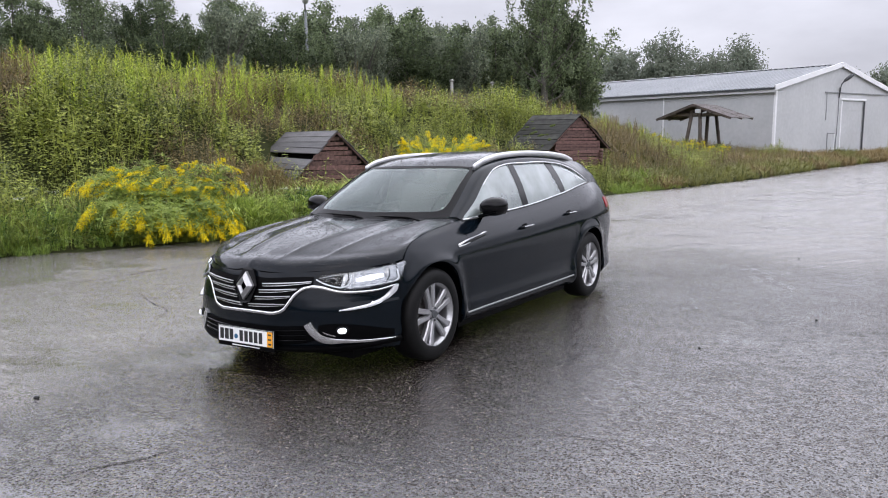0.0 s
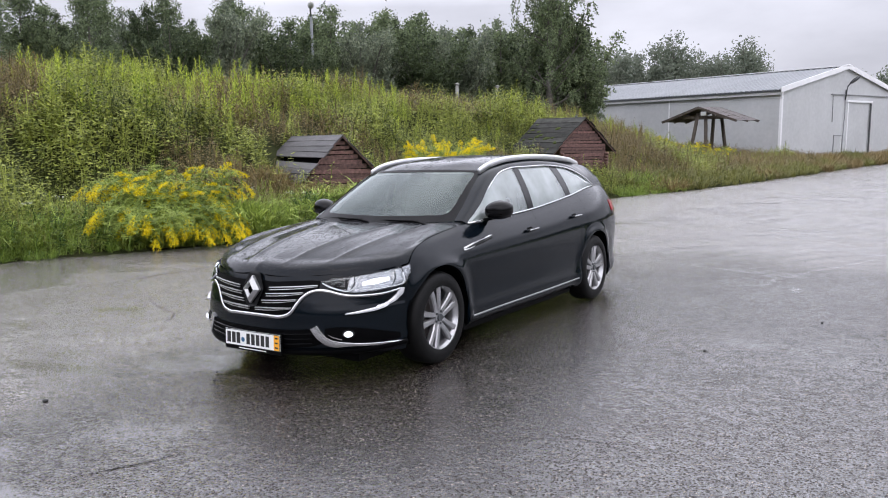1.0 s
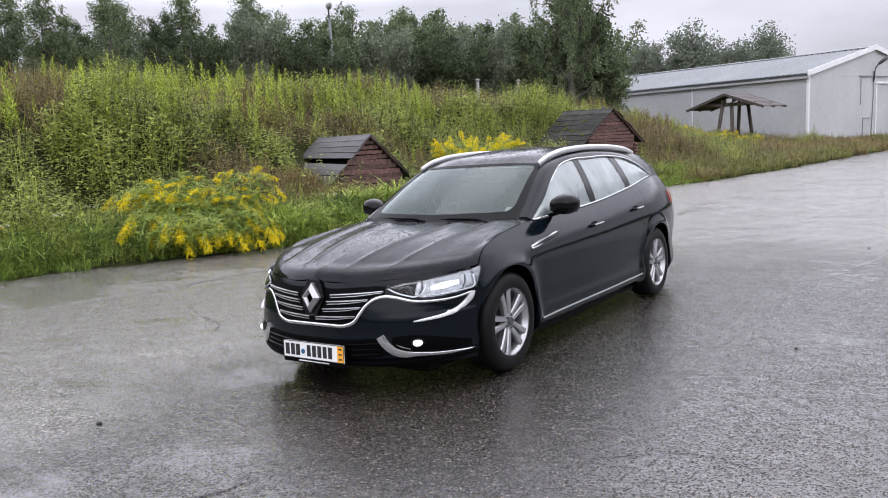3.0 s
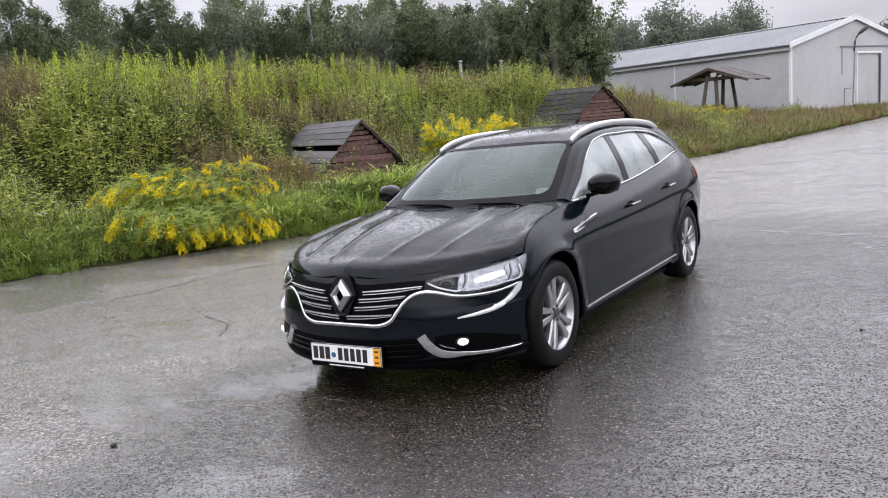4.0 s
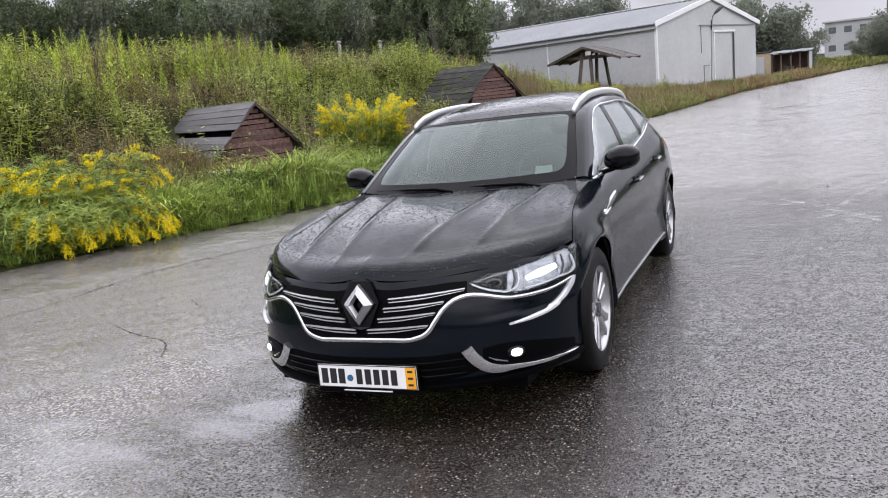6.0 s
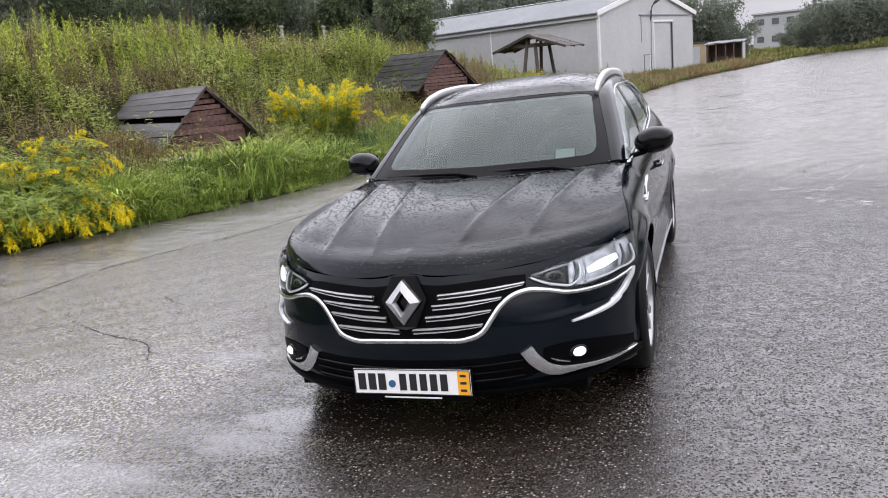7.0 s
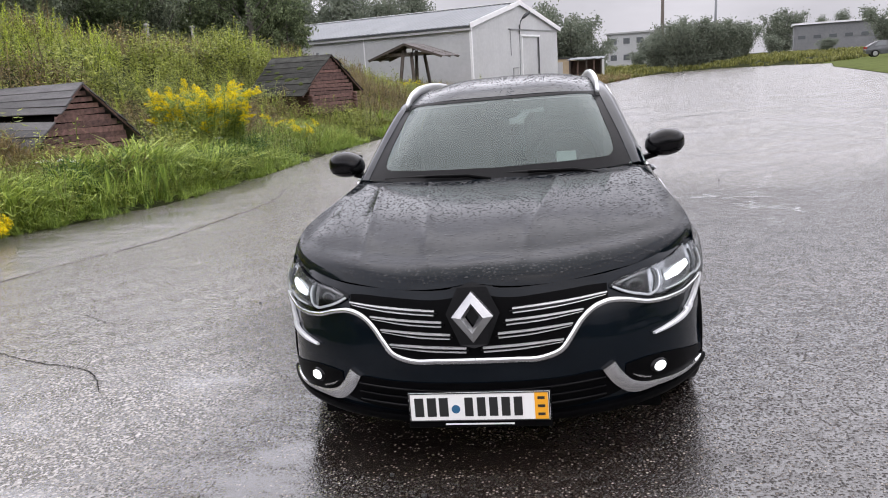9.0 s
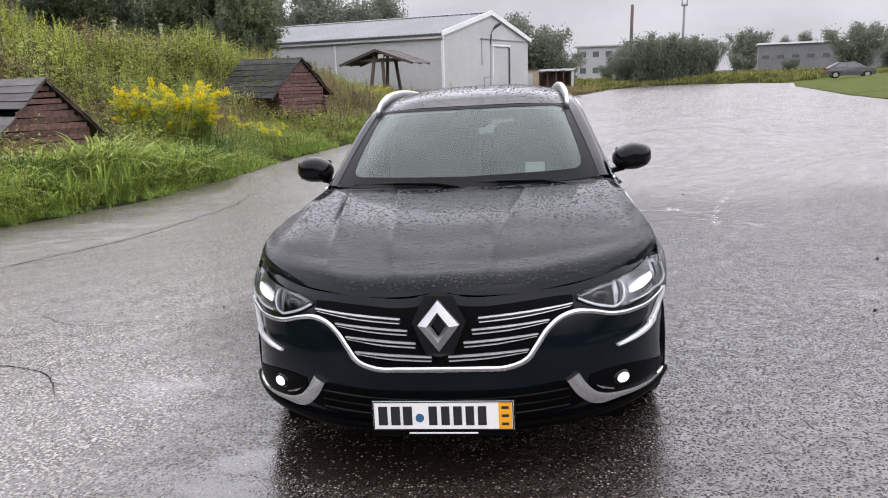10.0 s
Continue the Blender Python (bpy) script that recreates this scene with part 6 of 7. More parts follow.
FAR_GLASS = material("far_window_glass", (0.10, 0.11, 0.115), 0.2)
FAR_WALL = varied("pale_grey_render", (0.33, 0.34, 0.34), (0.42, 0.43, 0.43), 0.8, 0.3)
FAR_DARK = varied("dark_grey_cladding", (0.12, 0.125, 0.13), (0.19, 0.195, 0.2), 0.7, 0.3)
far_block(3.4, 11.5, 165, 6.9, "distant pale grey flat-roofed block", FAR_WALL, FAR_WALL, 2, 9, 1.3)
far_block(15.6, 30.0, 160, 5.9, "distant long dark hall with a white roof edge", FAR_DARK, WHITE_TRIM, 1, 16, 0.7, 6)

for az, dist, top, head in ((7.14, 122, 11.4, False), (10.63, 128, 11.4, True)):
    x, y = by_angle(az, dist)
    g0 = ground_at(x, y)
    p = thing("utility_pole", Matrix.Translation((x, y, g0)), "tall dark utility pole beyond the yard" if not head else "slender mast with a small head beyond the yard", "pole")
    pipe("shaft", [(0, 0, -0.3), (0.15, 0, top - g0)], [0.30, 0.22] if not head else [0.22, 0.16], POST_WOOD if not head else POLE_GREY, p, 10)
    if head:
        box("cross_arm", (0.9, 0.2, 0.25), pose(0.15, 0, top - g0), POLE_GREY, p)
        for s in (-1, 1):
            pipe("antenna", [(0.15 + s * 0.35, 0, top - g0), (0.15 + s * 0.4, 0, top - g0 + 0.8)], 0.08, POLE_GREY, p, 6)


# a parked hatchback far off on the lawn
def parked_car():
    x, y = 29.6, 72.0
    g0 = ground_at(x, y)
    body_paint = varied("grey_car_paint", (0.06, 0.063, 0.068), (0.10, 0.104, 0.11), 0.25, 2, metal=0.3)
    c = thing("hatchback", pose(x, y, g0, 0, 0, -12), "dark grey hatchback parked on the far lawn", "car")
    side = [(-2.02, 0.35), (-2.05, 0.65), (-1.95, 0.92), (-1.55, 1.18), (-1.05, 1.42), (0.15, 1.46), (0.75, 1.22), (1.05, 0.98), (1.75, 0.86), (2.02, 0.68), (2.05, 0.35), (1.72, 0.28), (1.6, 0.55), (1.3, 0.66), (1.0, 0.55), (0.88, 0.25), (-0.88, 0.25), (-1.0, 0.55), (-1.3, 0.66), (-1.6, 0.55), (-1.72, 0.28)]
    bm = bmesh.new()
    rings = []
    for yy, s in ((-0.86, 0.93), (-0.80, 1.0), (0.80, 1.0), (0.86, 0.93)):
        rings.append([bm.verts.new((px, yy * (1 - 0.22 * max(0, pz - 0.9) / 0.5), 0.25 + (pz - 0.25) * s)) for px, pz in side])
    for r0, r1 in zip(rings, rings[1:]):
        for k in range(len(side)):
            bm.faces.new((r0[k], r0[(k + 1) % len(side)], r1[(k + 1) % len(side)], r1[k]))
    bm.faces.new(rings[0])
    bm.faces.new(rings[-1][::-1])
    part("body", bm, body_paint, c)
    for s in (-1, 1):
        for pts in ([(-1.4, 0.98), (-1.02, 1.34), (-0.45, 1.37), (-0.45, 0.98)], [(-0.38, 0.98), (-0.38, 1.37), (0.12, 1.37), (0.72, 1.02), (0.72, 0.97)]):
            bm = bmesh.new()
            a = [bm.verts.new((px, s * 0.855 * (1 - 0.22 * max(0, pz - 0.9) / 0.5), pz)) for px, pz in pts]
            b = [bm.verts.new((px, s * 0.80 * (1 - 0.22 * max(0, pz - 0.9) / 0.5), pz)) for px, pz in pts]
            bm.faces.new(a)
            for k in range(len(pts)):
                bm.faces.new((a[k], a[(k + 1) % len(pts)], b[(k + 1) % len(pts)], b[k]))
            part("side_window", bm, FAR_GLASS, c)
        for wx in (-1.3, 1.3):
            w = new("wheel")
            w.parent = c
            w.matrix_local = pose(wx, s * 0.76, 0.31, 90, 0, 0)
            bm = bmesh.new()
            bmesh.ops.create_cone(bm, cap_ends=True, segments=24, radius1=0.31, radius2=0.31, depth=0.2)
            part("tyre", bm, RUBBER, w)
            bm = bmesh.new()
            bmesh.ops.create_cone(bm, cap_ends=True, segments=20, radius1=0.2, radius2=0.2, depth=0.22)
            part("rim", bm, ALLOY, w)
        box("tail_lamp", (0.12, 0.3, 0.2), pose(-2.0, s * 0.62, 0.82), RED_LENS, c)
        box("headlamp", (0.2, 0.3, 0.14), pose(1.93, s * 0.6, 0.72), REFLECTOR, c)


parked_car()


# ---------------------------------------------------------------- marks on the paving
def paint_lines():
    m = material("worn_white_paint", (0.62, 0.62, 0.62), 0.4)
    v = coords(m)
    keep = ramp(m, mixed(m, 0.5, noise_tex(m, v, 22, 5, 0.7), noise_tex(m, v, 4, 3)), [(0.46, 0.0), (0.64, 0.28)])
    tr_ = node(m, "ShaderNodeBsdfTransparent")
    mx = node(m, "ShaderNodeMixShader")
    link(m, keep, mx.inputs["Fac"])
    link(m, tr_.outputs["BSDF"], mx.inputs[1])
    link(m, bsdf(m).outputs["BSDF"], mx.inputs[2])
    link(m, mx.outputs["Shader"], m.node_tree.nodes["Material Output"].inputs["Surface"])
    return m


WORN = paint_lines()
TAR = varied("crack_filling", (0.004, 0.0035, 0.003), (0.010, 0.009, 0.008), 0.8, 9, bumps=0.3, gloss=0.1)


def road_strip(name, points, width, mat, lift, parent=None, wander=0.0, label="", n=40, seed=1):
    """A thin band that lies on the paving."""
    r = random.Random(seed)
    l = spline([(x, y, 0) for x, y in points], n)
    bm = bmesh.new()
    rows = []
    for k in range(n):
        t = l[min(k + 1, n - 1)] - l[max(k - 1, 0)]
        t /= np.linalg.norm(t)
        off = r.uniform(-wander, wander)
        w = (width if mat is WORN else 0.6 * width) * r.uniform(0.5, 1.2) * (0.25 + 0.75 * min(1, 4 * k / n, 4 * (n - 1 - k) / n + 0.05))
        row = []
        for q in (-0.5, 0.5):
            x, y = l[k, 0] - t[1] * (w * q + off), l[k, 1] + t[0] * (w * q + off)
            z = float(lot(np.float64(x), np.float64(y))) + 0.004 * math.sin(x * 1.3 + y * 0.7) + 0.004 * math.sin(y * 1.9 - x * 0.6)
            row.append(bm.verts.new((x, y, z + lift)))
        rows.append(row)
    for r0, r1 in zip(rows, rows[1:]):
        bm.faces.new((r0[0], r1[0], r1[1], r0[1]))
    ob = part(name, bm, mat, parent, label)
    return ob


for k, (pts, w) in enumerate((([(0.2, 6.15), (1.2, 5.6), (2.6, 4.95)], 0.09), ([(1.75, 5.75), (2.2, 4.9), (2.62, 3.95)], 0.12), ([(2.0, 4.75), (2.3, 4.45), (2.62, 4.2)], 0.16), ([(3.15, 7.3), (2.4, 5.2), (2.08, 3.9)], 0.07))):
    tagged(road_strip("paint_mark", pts, w, WORN, 0.005, wander=0.01, seed=k), "faint worn white paint mark on asphalt", "paint mark", "paint marks on the yard", "structure")
for k, (pts, w) in enumerate((([(0.50, -2.52), (0.58, -2.36), (0.66, -2.2), (0.70, -2.04)], 0.017), ([(-5.3, -0.4), (-4.95, 1.0), (-4.9, 2.7), (-4.3, 4.7), (-4.05, 7.2), (-4.5, 9.6)], 0.035), ([(-4.05, 7.2), (-3.3, 7.45), (-2.6, 7.4), (-1.4, 7.7)], 0.025), ([(-3.5, 0.75), (-2.9, 0.45), (-2.4, 0.25), (-2.1, -0.1)], 0.014), ([(-4.3, 4.7), (-3.6, 4.9), (-2.9, 5.6)], 0.018), ([(-4.1, 7.0), (-3.6, 8.6), (-3.2, 10.5)], 0.025), ([(-3.4, 1.6), (-2.7, 1.2), (-2.3, 1.3)], 0.010), ([(1.9, -1.2), (2.4, -0.9), (2.7, -1.0)], 0.008))):
    tagged(road_strip("crack", pts, w, TAR, 0.003, wander=0.006 if w < 0.02 else 0.02, seed=20 + k, n=70), "thin dark crack in the asphalt", "crack", "cracks in the yard", "structure")

# loose stones
STONE = varied("dark_pebble", (0.008, 0.008, 0.008), (0.02, 0.02, 0.02), 0.5, 20, bumps=0.4)
sr = random.Random(5)
for x, y, r in ((-0.77, -1.93, 0.017), (-0.2, -1.1, 0.012), (-0.35, -0.95, 0.010), (2.4, 1.2, 0.012), (3.0, 2.6, 0.012), (2.3, 6.6, 0.014), (2.9, -1.4, 0.010), (1.5, -2.2, 0.010), (-1.9, 1.6, 0.012)):
    bm = bmesh.new()
    bmesh.ops.create_icosphere(bm, subdivisions=2, radius=r)
    for v in bm.verts:
        v.co *= 1 + 0.25 * noise.noise(v.co * (2.2 / r) + Vector((x, y, 0)))
        v.co.z *= 0.7
    st = part("pebble", bm, STONE, smooth=True)
    st.location = (x, y, float(lot(np.float64(x), np.float64(y))) + 0.35 * r)
    tagged(st, "small dark loose stone on wet asphalt", "stone", "loose stones on the yard")


# ---------------------------------------------------------------- plants
rng = np.random.default_rng(7)


def leaf(base, way, side, length, width, fold=0.25):
    """A folded leaf: four corners, two triangles."""
    nrm = np.cross(way, side)
    mid = base + way * length * 0.45
    return np.array([base, mid + side * width / 2 + nrm * width * fold, base + way * length, mid - side * width / 2 + nrm * width * fold])


LEAF_T = np.array([[0, 1, 2], [0, 2, 3]])


def gather(pieces):
    V, T, n = [], [], 0
    for v, t in pieces:
        V.append(v)
        T.append(t + n)
        n += len(v)
    return np.concatenate(V), np.concatenate(T)


def stem_piece(points, w):
    p = np.array(points)
    n = len(p)
    side = np.array([1.0, 0.3, 0]) * w
    V = np.concatenate([p - side, p + side])
    T = []
    for k in range(n - 1):
        T += [[k, n + k, n + k + 1], [k, n + k + 1, k + 1]]
    return V, np.array(T)


def unit(v):
    return v / (np.linalg.norm(v, axis=-1, keepdims=True) + 1e-9)


def herb(r, height, leaves, size, droop=0.1, narrow=0.45, bushy=0.6):
    """A leafy weed with side shoots."""
    bend = r.normal(0, 0.14, 2) * height
    line = [np.array([bend[0] * (q / 3) ** 2, bend[1] * (q / 3) ** 2, height * q / 3]) for q in range(4)]
    out = [stem_piece(line, 0.006)]
    for k in range(leaves):
        q = 0.12 + 0.88 * (k + r.random()) / leaves
        c = np.array([bend[0] * q * q, bend[1] * q * q, height * q])
        a = r.random() * 6.283
        reach = bushy * size * (1.4 - q) * 2.2 * r.random()
        c = c + np.array([math.cos(a), math.sin(a), 0.35]) * reach
        way = unit(np.array([math.cos(a), math.sin(a), r.normal(0.15, 0.4) - droop]))
        side = unit(np.cross(way, [0, 0, 1.0]))
        s = size * r.uniform(0.6, 1.25) * (1.15 - 0.5 * q)
        out.append((leaf(c, way, side, s, s * narrow), LEAF_T))
    return gather(out)


def spire(r, height, leaves):
    """An upright willow-herb: narrow leaves close round the stem."""
    bend = r.normal(0, 0.06, 2) * height
    line = [np.array([bend[0] * (q / 3) ** 2, bend[1] * (q / 3) ** 2, height * q / 3]) for q in range(4)]
    out = [stem_piece(line, 0.006)]
    for k in range(leaves):
        q = 0.15 + 0.85 * k / leaves
        c = np.array([bend[0] * q * q, bend[1] * q * q, height * q])
        a = k * 2.4 + r.random() * 0.5
        way = unit(np.array([math.cos(a), math.sin(a), 0.25 + 0.9 * q]))
        side = unit(np.cross(way, [0, 0, 1.0]))
        s = 0.17 * (1.15 - 0.8 * q) * r.uniform(0.8, 1.2) * height
        out.append((leaf(c, way, side, s, s * 0.28), LEAF_T))
    return gather(out)


def tuft(r, height, blades, spread=0.12, width=0.008, arch=0.5):
    out = []
    for k in range(blades):
        a = r.random() * 6.283
        b = np.array([math.cos(a), math.sin(a), 0]) * spread * r.random()
        d = r.random() * 6.283
        d = np.array([math.cos(d), math.sin(d), 0]) * 0.5 + unit(b + 1e-4) * 0.7
        h = height * r.uniform(0.5, 1.1)
        side = np.array([-d[1], d[0], 0])
        side = side / (np.linalg.norm(side) + 1e-6) * width * r.uniform(0.7, 1.3)
        ar = arch * r.uniform(0.3, 1.3)
        p = [b + d * h * ar * q * q + np.array([0, 0, h * (q - 0.35 * ar * q**3)]) for q in (0, 0.4, 0.75, 1.0)]
        V = np.array([p[0] - side, p[0] + side, p[1] - side, p[1] + side, p[2] - side * 0.7, p[2] + side * 0.7, p[3]])
        T = np.array([[0, 1, 3], [0, 3, 2], [2, 3, 5], [2, 5, 4], [4, 5, 6]])
        out.append((V, T))
    return gather(out)


def scatter(name, templates, places, scales, mat, label, category, tilt=0.12):
    """One joined mesh of many plants, each a turned and scaled copy of one of the templates."""
    V, T, n = [], [], 0
    for k, (p, s) in enumerate(zip(places, scales)):
        tv, tt = templates[k % len(templates)]
        a = rng.random() * 6.283
        c, sn = math.cos(a), math.sin(a)
        lx_, ly_ = rng.normal(0, tilt, 2)
        v = np.empty_like(tv)
        v[:, 0] = (tv[:, 0] * c - tv[:, 1] * sn) * s + tv[:, 2] * lx_ * s + p[0]
        v[:, 1] = (tv[:, 0] * sn + tv[:, 1] * c) * s + tv[:, 2] * ly_ * s + p[1]
        v[:, 2] = tv[:, 2] * s + p[2]
        V.append(v)
        T.append(tt + n)
        n += len(tv)
    ob = fast_mesh(name, np.concatenate(V), np.concatenate(T), mat)
    return tagged(ob, label, category, kind="stuff")


def places_on_bank(count, d0, d1, y0, y1, power=1.0):
    y = rng.uniform(y0, y1, count)
    d = d0 + (d1 - d0) * rng.random(count) ** power
    x = np.interp(y, EDGE_Y, EDGE_X) - d
    return np.stack([x, y, land(x, y) - 0.03], -1), d


def patchy(p, scale, seed):
    return np.array([noise.noise(Vector((q[0] * scale + seed, q[1] * scale, 0.3 * seed))) for q in p])


def clear_of_huts(p, grow=0.0):
    """Leaves the huts' floors, the barn and the shelter free."""
    keep = np.ones(len(p), bool)
    for hx_, hy_, ang, L, half in ((-8.52, 9.84, 158.5, 2.7, 1.1), (-7.10, 21.27, 151, 2.75, 1.15)):
        dx, dy = p[:, 0] - hx_, p[:, 1] - hy_
        c, s = math.cos(radians(ang)), math.sin(radians(ang))
        u, v = dx * c + dy * s, -dx * s + dy * c
        keep &= ~((u > -0.12 - grow) & (u < L + 0.1) & (np.abs(v) < half + grow * 0.5))
    bx, by = p[:, 0] + 5.641, p[:, 1] - 50.746
    c, s = math.cos(radians(20.67)), math.sin(radians(20.67))
    u, v = bx * s + by * c, -(bx * c - by * s)
    keep &= ~((u > -0.3) & (v > -0.3))
    return keep


herbs = [herb(rng, 0.72, 32, 0.115, narrow=0.5, bushy=0.8), herb(rng, 0.85, 38, 0.105, narrow=0.5, bushy=0.8), herb(rng, 0.62, 32, 0.12, narrow=0.55, bushy=0.8), herb(rng, 0.95, 40, 0.105, narrow=0.45, bushy=0.8), herb(rng, 0.8, 36, 0.12, narrow=0.6, bushy=0.8)]
rusts = [herb(rng, 0.75, 34, 0.095, narrow=0.45, bushy=0.9), herb(rng, 0.85, 36, 0.09, narrow=0.4, bushy=0.9), herb(rng, 0.7, 32, 0.10, bushy=0.9)]
spires = [spire(rng, 1.0, 40), spire(rng, 1.2, 46), spire(rng, 0.85, 36)]

P, D = places_on_bank(18500, 1.3, 13.5, -8, 50)
P = P[clear_of_huts(P, 0.25)]
tone = patchy(P, 0.22, 3.0) + 0.012 * (P[:, 1] - 14)
sc = (0.95 + 0.75 * patchy(P, 0.8, 21.0)) * rng.uniform(0.6, 1.35, len(P)) * np.interp(np.interp(P[:, 1], EDGE_Y, EDGE_X) - P[:, 0], [1.3, 3.5, 9], [0.8, 0.95, 1.0]) * np.interp(P[:, 1], [30, 38], [1.0, 0.75])
sel = tone < 0.02
scatter("bank_weeds", herbs, P[sel], sc[sel], WEED, "dense yellow-green leafy weeds covering the bank", "weeds")
scatter("seeding_weeds", rusts, P[~sel], sc[~sel] * 0.95, RUST_WEED, "brownish seeding weeds on the bank", "weeds")
P, D = places_on_bank(3800, 6.5, 13.5, -8, 48)
sel = (patchy(P, 0.3, 9.0) > np.interp(P[:, 1], [8, 20], [-0.18, 0.10])) | ((D > 11) & (P[:, 1] < 30))
P = P[sel]
scatter("willow_herb", spires, P, rng.uniform(0.5, 1.25, len(P)) * np.interp(P[:, 1], [0, 20, 45], [1.0, 0.9, 0.65]), SPIRE, "upright bright green willow-herb along the crest", "weeds", 0.06)
P, D = places_on_bank(350, 2.0, 7, -8, 45)
P = P[clear_of_huts(P, 0.2)]
scatter("tall_weeds", spires, P, rng.uniform(0.4, 0.75, len(P)), SPIRE, "scattered upright green weeds", "weeds", 0.1)

tufts = [tuft(rng, 0.56, 18, width=0.010, arch=1.3), tuft(rng, 0.70, 20, width=0.010, arch=1.4), tuft(rng, 0.42, 16, width=0.009, arch=0.8), tuft(rng, 0.80, 20, width=0.011, arch=1.6)]
P, D = places_on_bank(4400, -0.05, 2.9, -7, 24, 1.3)
sel = patchy(P, 0.6, 13.0) < 0.22
P = P[sel]
P = P[clear_of_huts(P, 0.15)]
scatter("verge_grass", tufts, P, rng.uniform(0.5, 1.1, len(P)) * np.interp(np.interp(P[:, 1], EDGE_Y, EDGE_X) - P[:, 0], [0, 0.5, 1.5], [0.42, 0.8, 1.0]), GRASS, "fresh green grass along the yard's edge", "grass", 0.15)
P, D = places_on_bank(4600, 0.0, 7.5, 22, 80, 1.2)
P = P[clear_of_huts(P, 0.15)]
tone = patchy(P, 0.3, 5.0)
scatter("rough_grass", tufts, P[tone < 0.0], rng.uniform(0.6, 1.15, (tone < 0.0).sum()), OLIVE, "rough olive grass before the barn", "grass", 0.15)
scatter("rusty_grass", tufts, P[tone >= 0.0], rng.uniform(0.7, 1.3, (tone >= 0.0).sum()), DRY, "rust-brown seeding grass before the barn", "grass", 0.15)
P, D = places_on_bank(1500, 0.15, 2.6, -7, 22)
P = P[clear_of_huts(P, 0.1)]
scatter("mixed_verge_weeds", [*herbs, *rusts], P, rng.uniform(0.35, 0.7, len(P)), WEED, "mixed leafy weeds growing through the verge", "weeds", 0.2)
P, D = places_on_bank(420, 0.3, 2.8, -7, 20)
P = P[clear_of_huts(P, 0.1)]
scatter("pale_seed_grass", [tuft(rng, 0.85, 10, 0.1, 0.006, 0.9), tuft(rng, 0.7, 12, 0.1, 0.006, 1.2)], P, rng.uniform(0.7, 1.1, len(P)), OLIVE, "pale arching seed grass on the verge", "grass", 0.15)
# small white umbels
bl, stalks = [], []
for bx_, by_ in ((-7.35, 7.25), (-7.2, 7.45), (-7.45, 7.0), (-9.3, 2.6), (-9.7, 3.4), (-9.2, 1.6), (-8.1, 6.6), (-6.6, 15.5), (-6.4, 16.2), (-6.9, 12.0)):
    for q in range(22):
        o = rng.normal(0, 1, 3) * [0.05, 0.05, 0.012]
        w_ = unit(rng.normal(0, 1, 3))
        bl.append((leaf(np.array([bx_, by_, ground_at(bx_, by_) + 0.62]) + o, w_, unit(np.cross(w_, rng.normal(0, 1, 3))), 0.016, 0.014), LEAF_T))
    stalks.append(stem_piece([np.array([bx_, by_, ground_at(bx_, by_)]), np.array([bx_ + 0.01, by_, ground_at(bx_, by_) + 0.62])], 0.004))
v_, t_ = gather(bl)
tagged(fast_mesh("white_umbels", v_, t_, material("white_petals", (0.62, 0.64, 0.58), 0.7)), "small white umbel flowers in the verge", "flowers", kind="stuff")
v_, t_ = gather(stalks)
tagged(fast_mesh("umbel_stalks", v_, t_, HERB), "thin green stalks of umbel flowers", "stalks", kind="stuff")
# long pale grass by the first hut, dark leafy herbs between
reeds = [tuft(rng, 0.72, 22, 0.13, 0.012, 1.5), tuft(rng, 0.82, 22, 0.13, 0.012, 1.3), tuft(rng, 0.62, 24, 0.14, 0.011, 1.7)]
P, D = places_on_bank(820, 0.35, 2.0, 5.8, 12.0)
P = P[clear_of_huts(P, 0.1)]
scatter("reed_grass", reeds, P, rng.uniform(0.65, 1.0, len(P)) * (1.0 + 0.9 * patchy(P, 1.3, 41.0)), LONG_GRASS, "long bright arching grass below the hut", "grass", 0.15)
P, D = places_on_bank(60, 0.25, 0.7, 6.2, 9.5)
scatter("sword_grass", [tuft(rng, 0.8, 12, 0.07, 0.014, 0.35), tuft(rng, 0.65, 12, 0.07, 0.013, 0.4)], P, rng.uniform(0.6, 1.0, len(P)), GRASS, "upright sword-like grass by the yard's edge", "grass", 0.1)
P, D = places_on_bank(900, 0.3, 2.4, -6, 5.5)
scatter("arching_grass", reeds, P[patchy(P, 0.5, 31.0) > -0.1], rng.uniform(0.5, 0.9, len(P)), STALK, "dull green arching grass along the verge", "grass", 0.2)
P = np.concatenate([np.stack([np.interp(yy, EDGE_Y, EDGE_X) - dd + rng.normal(0, 0.16, nn), yy + rng.normal(0, 0.38, nn)], -1) for yy, dd, nn in ((11.2, 0.55, 60), (7.6, 0.95, 46), (13.0, 0.7, 40), (9.3, 1.25, 30))])
P = np.stack([P[:, 0], P[:, 1], land(P[:, 0], P[:, 1]) - 0.03], -1)
scatter("nettle_patch", herbs, P, rng.uniform(0.55, 0.85, len(P)), HERB, "dark nettle-like herbs in the grass", "herbs", 0.15)
P, D = places_on_bank(400, 0.2, 2.0, -4, 15.0)
P = P[patchy(P, 0.7, 4.0) > -0.05]
scatter("dark_herbs", herbs, P, rng.uniform(0.4, 0.75, len(P)), HERB, "dark green leafy herbs by the yard's edge", "herbs")
hutp = np.array([(-8.52, 9.84)]) + np.concatenate([rng.normal(0, 1, (330, 2)) * [0.85, 0.3] + [-0.25, -1.3], rng.normal(0, 1, (90, 2)) * [0.28, 0.45] + [0.42, -0.35]])
P = np.stack([hutp[:, 0], hutp[:, 1], land(hutp[:, 0], hutp[:, 1]) - 0.03], -1)
P = P[clear_of_huts(P, 0.02)]
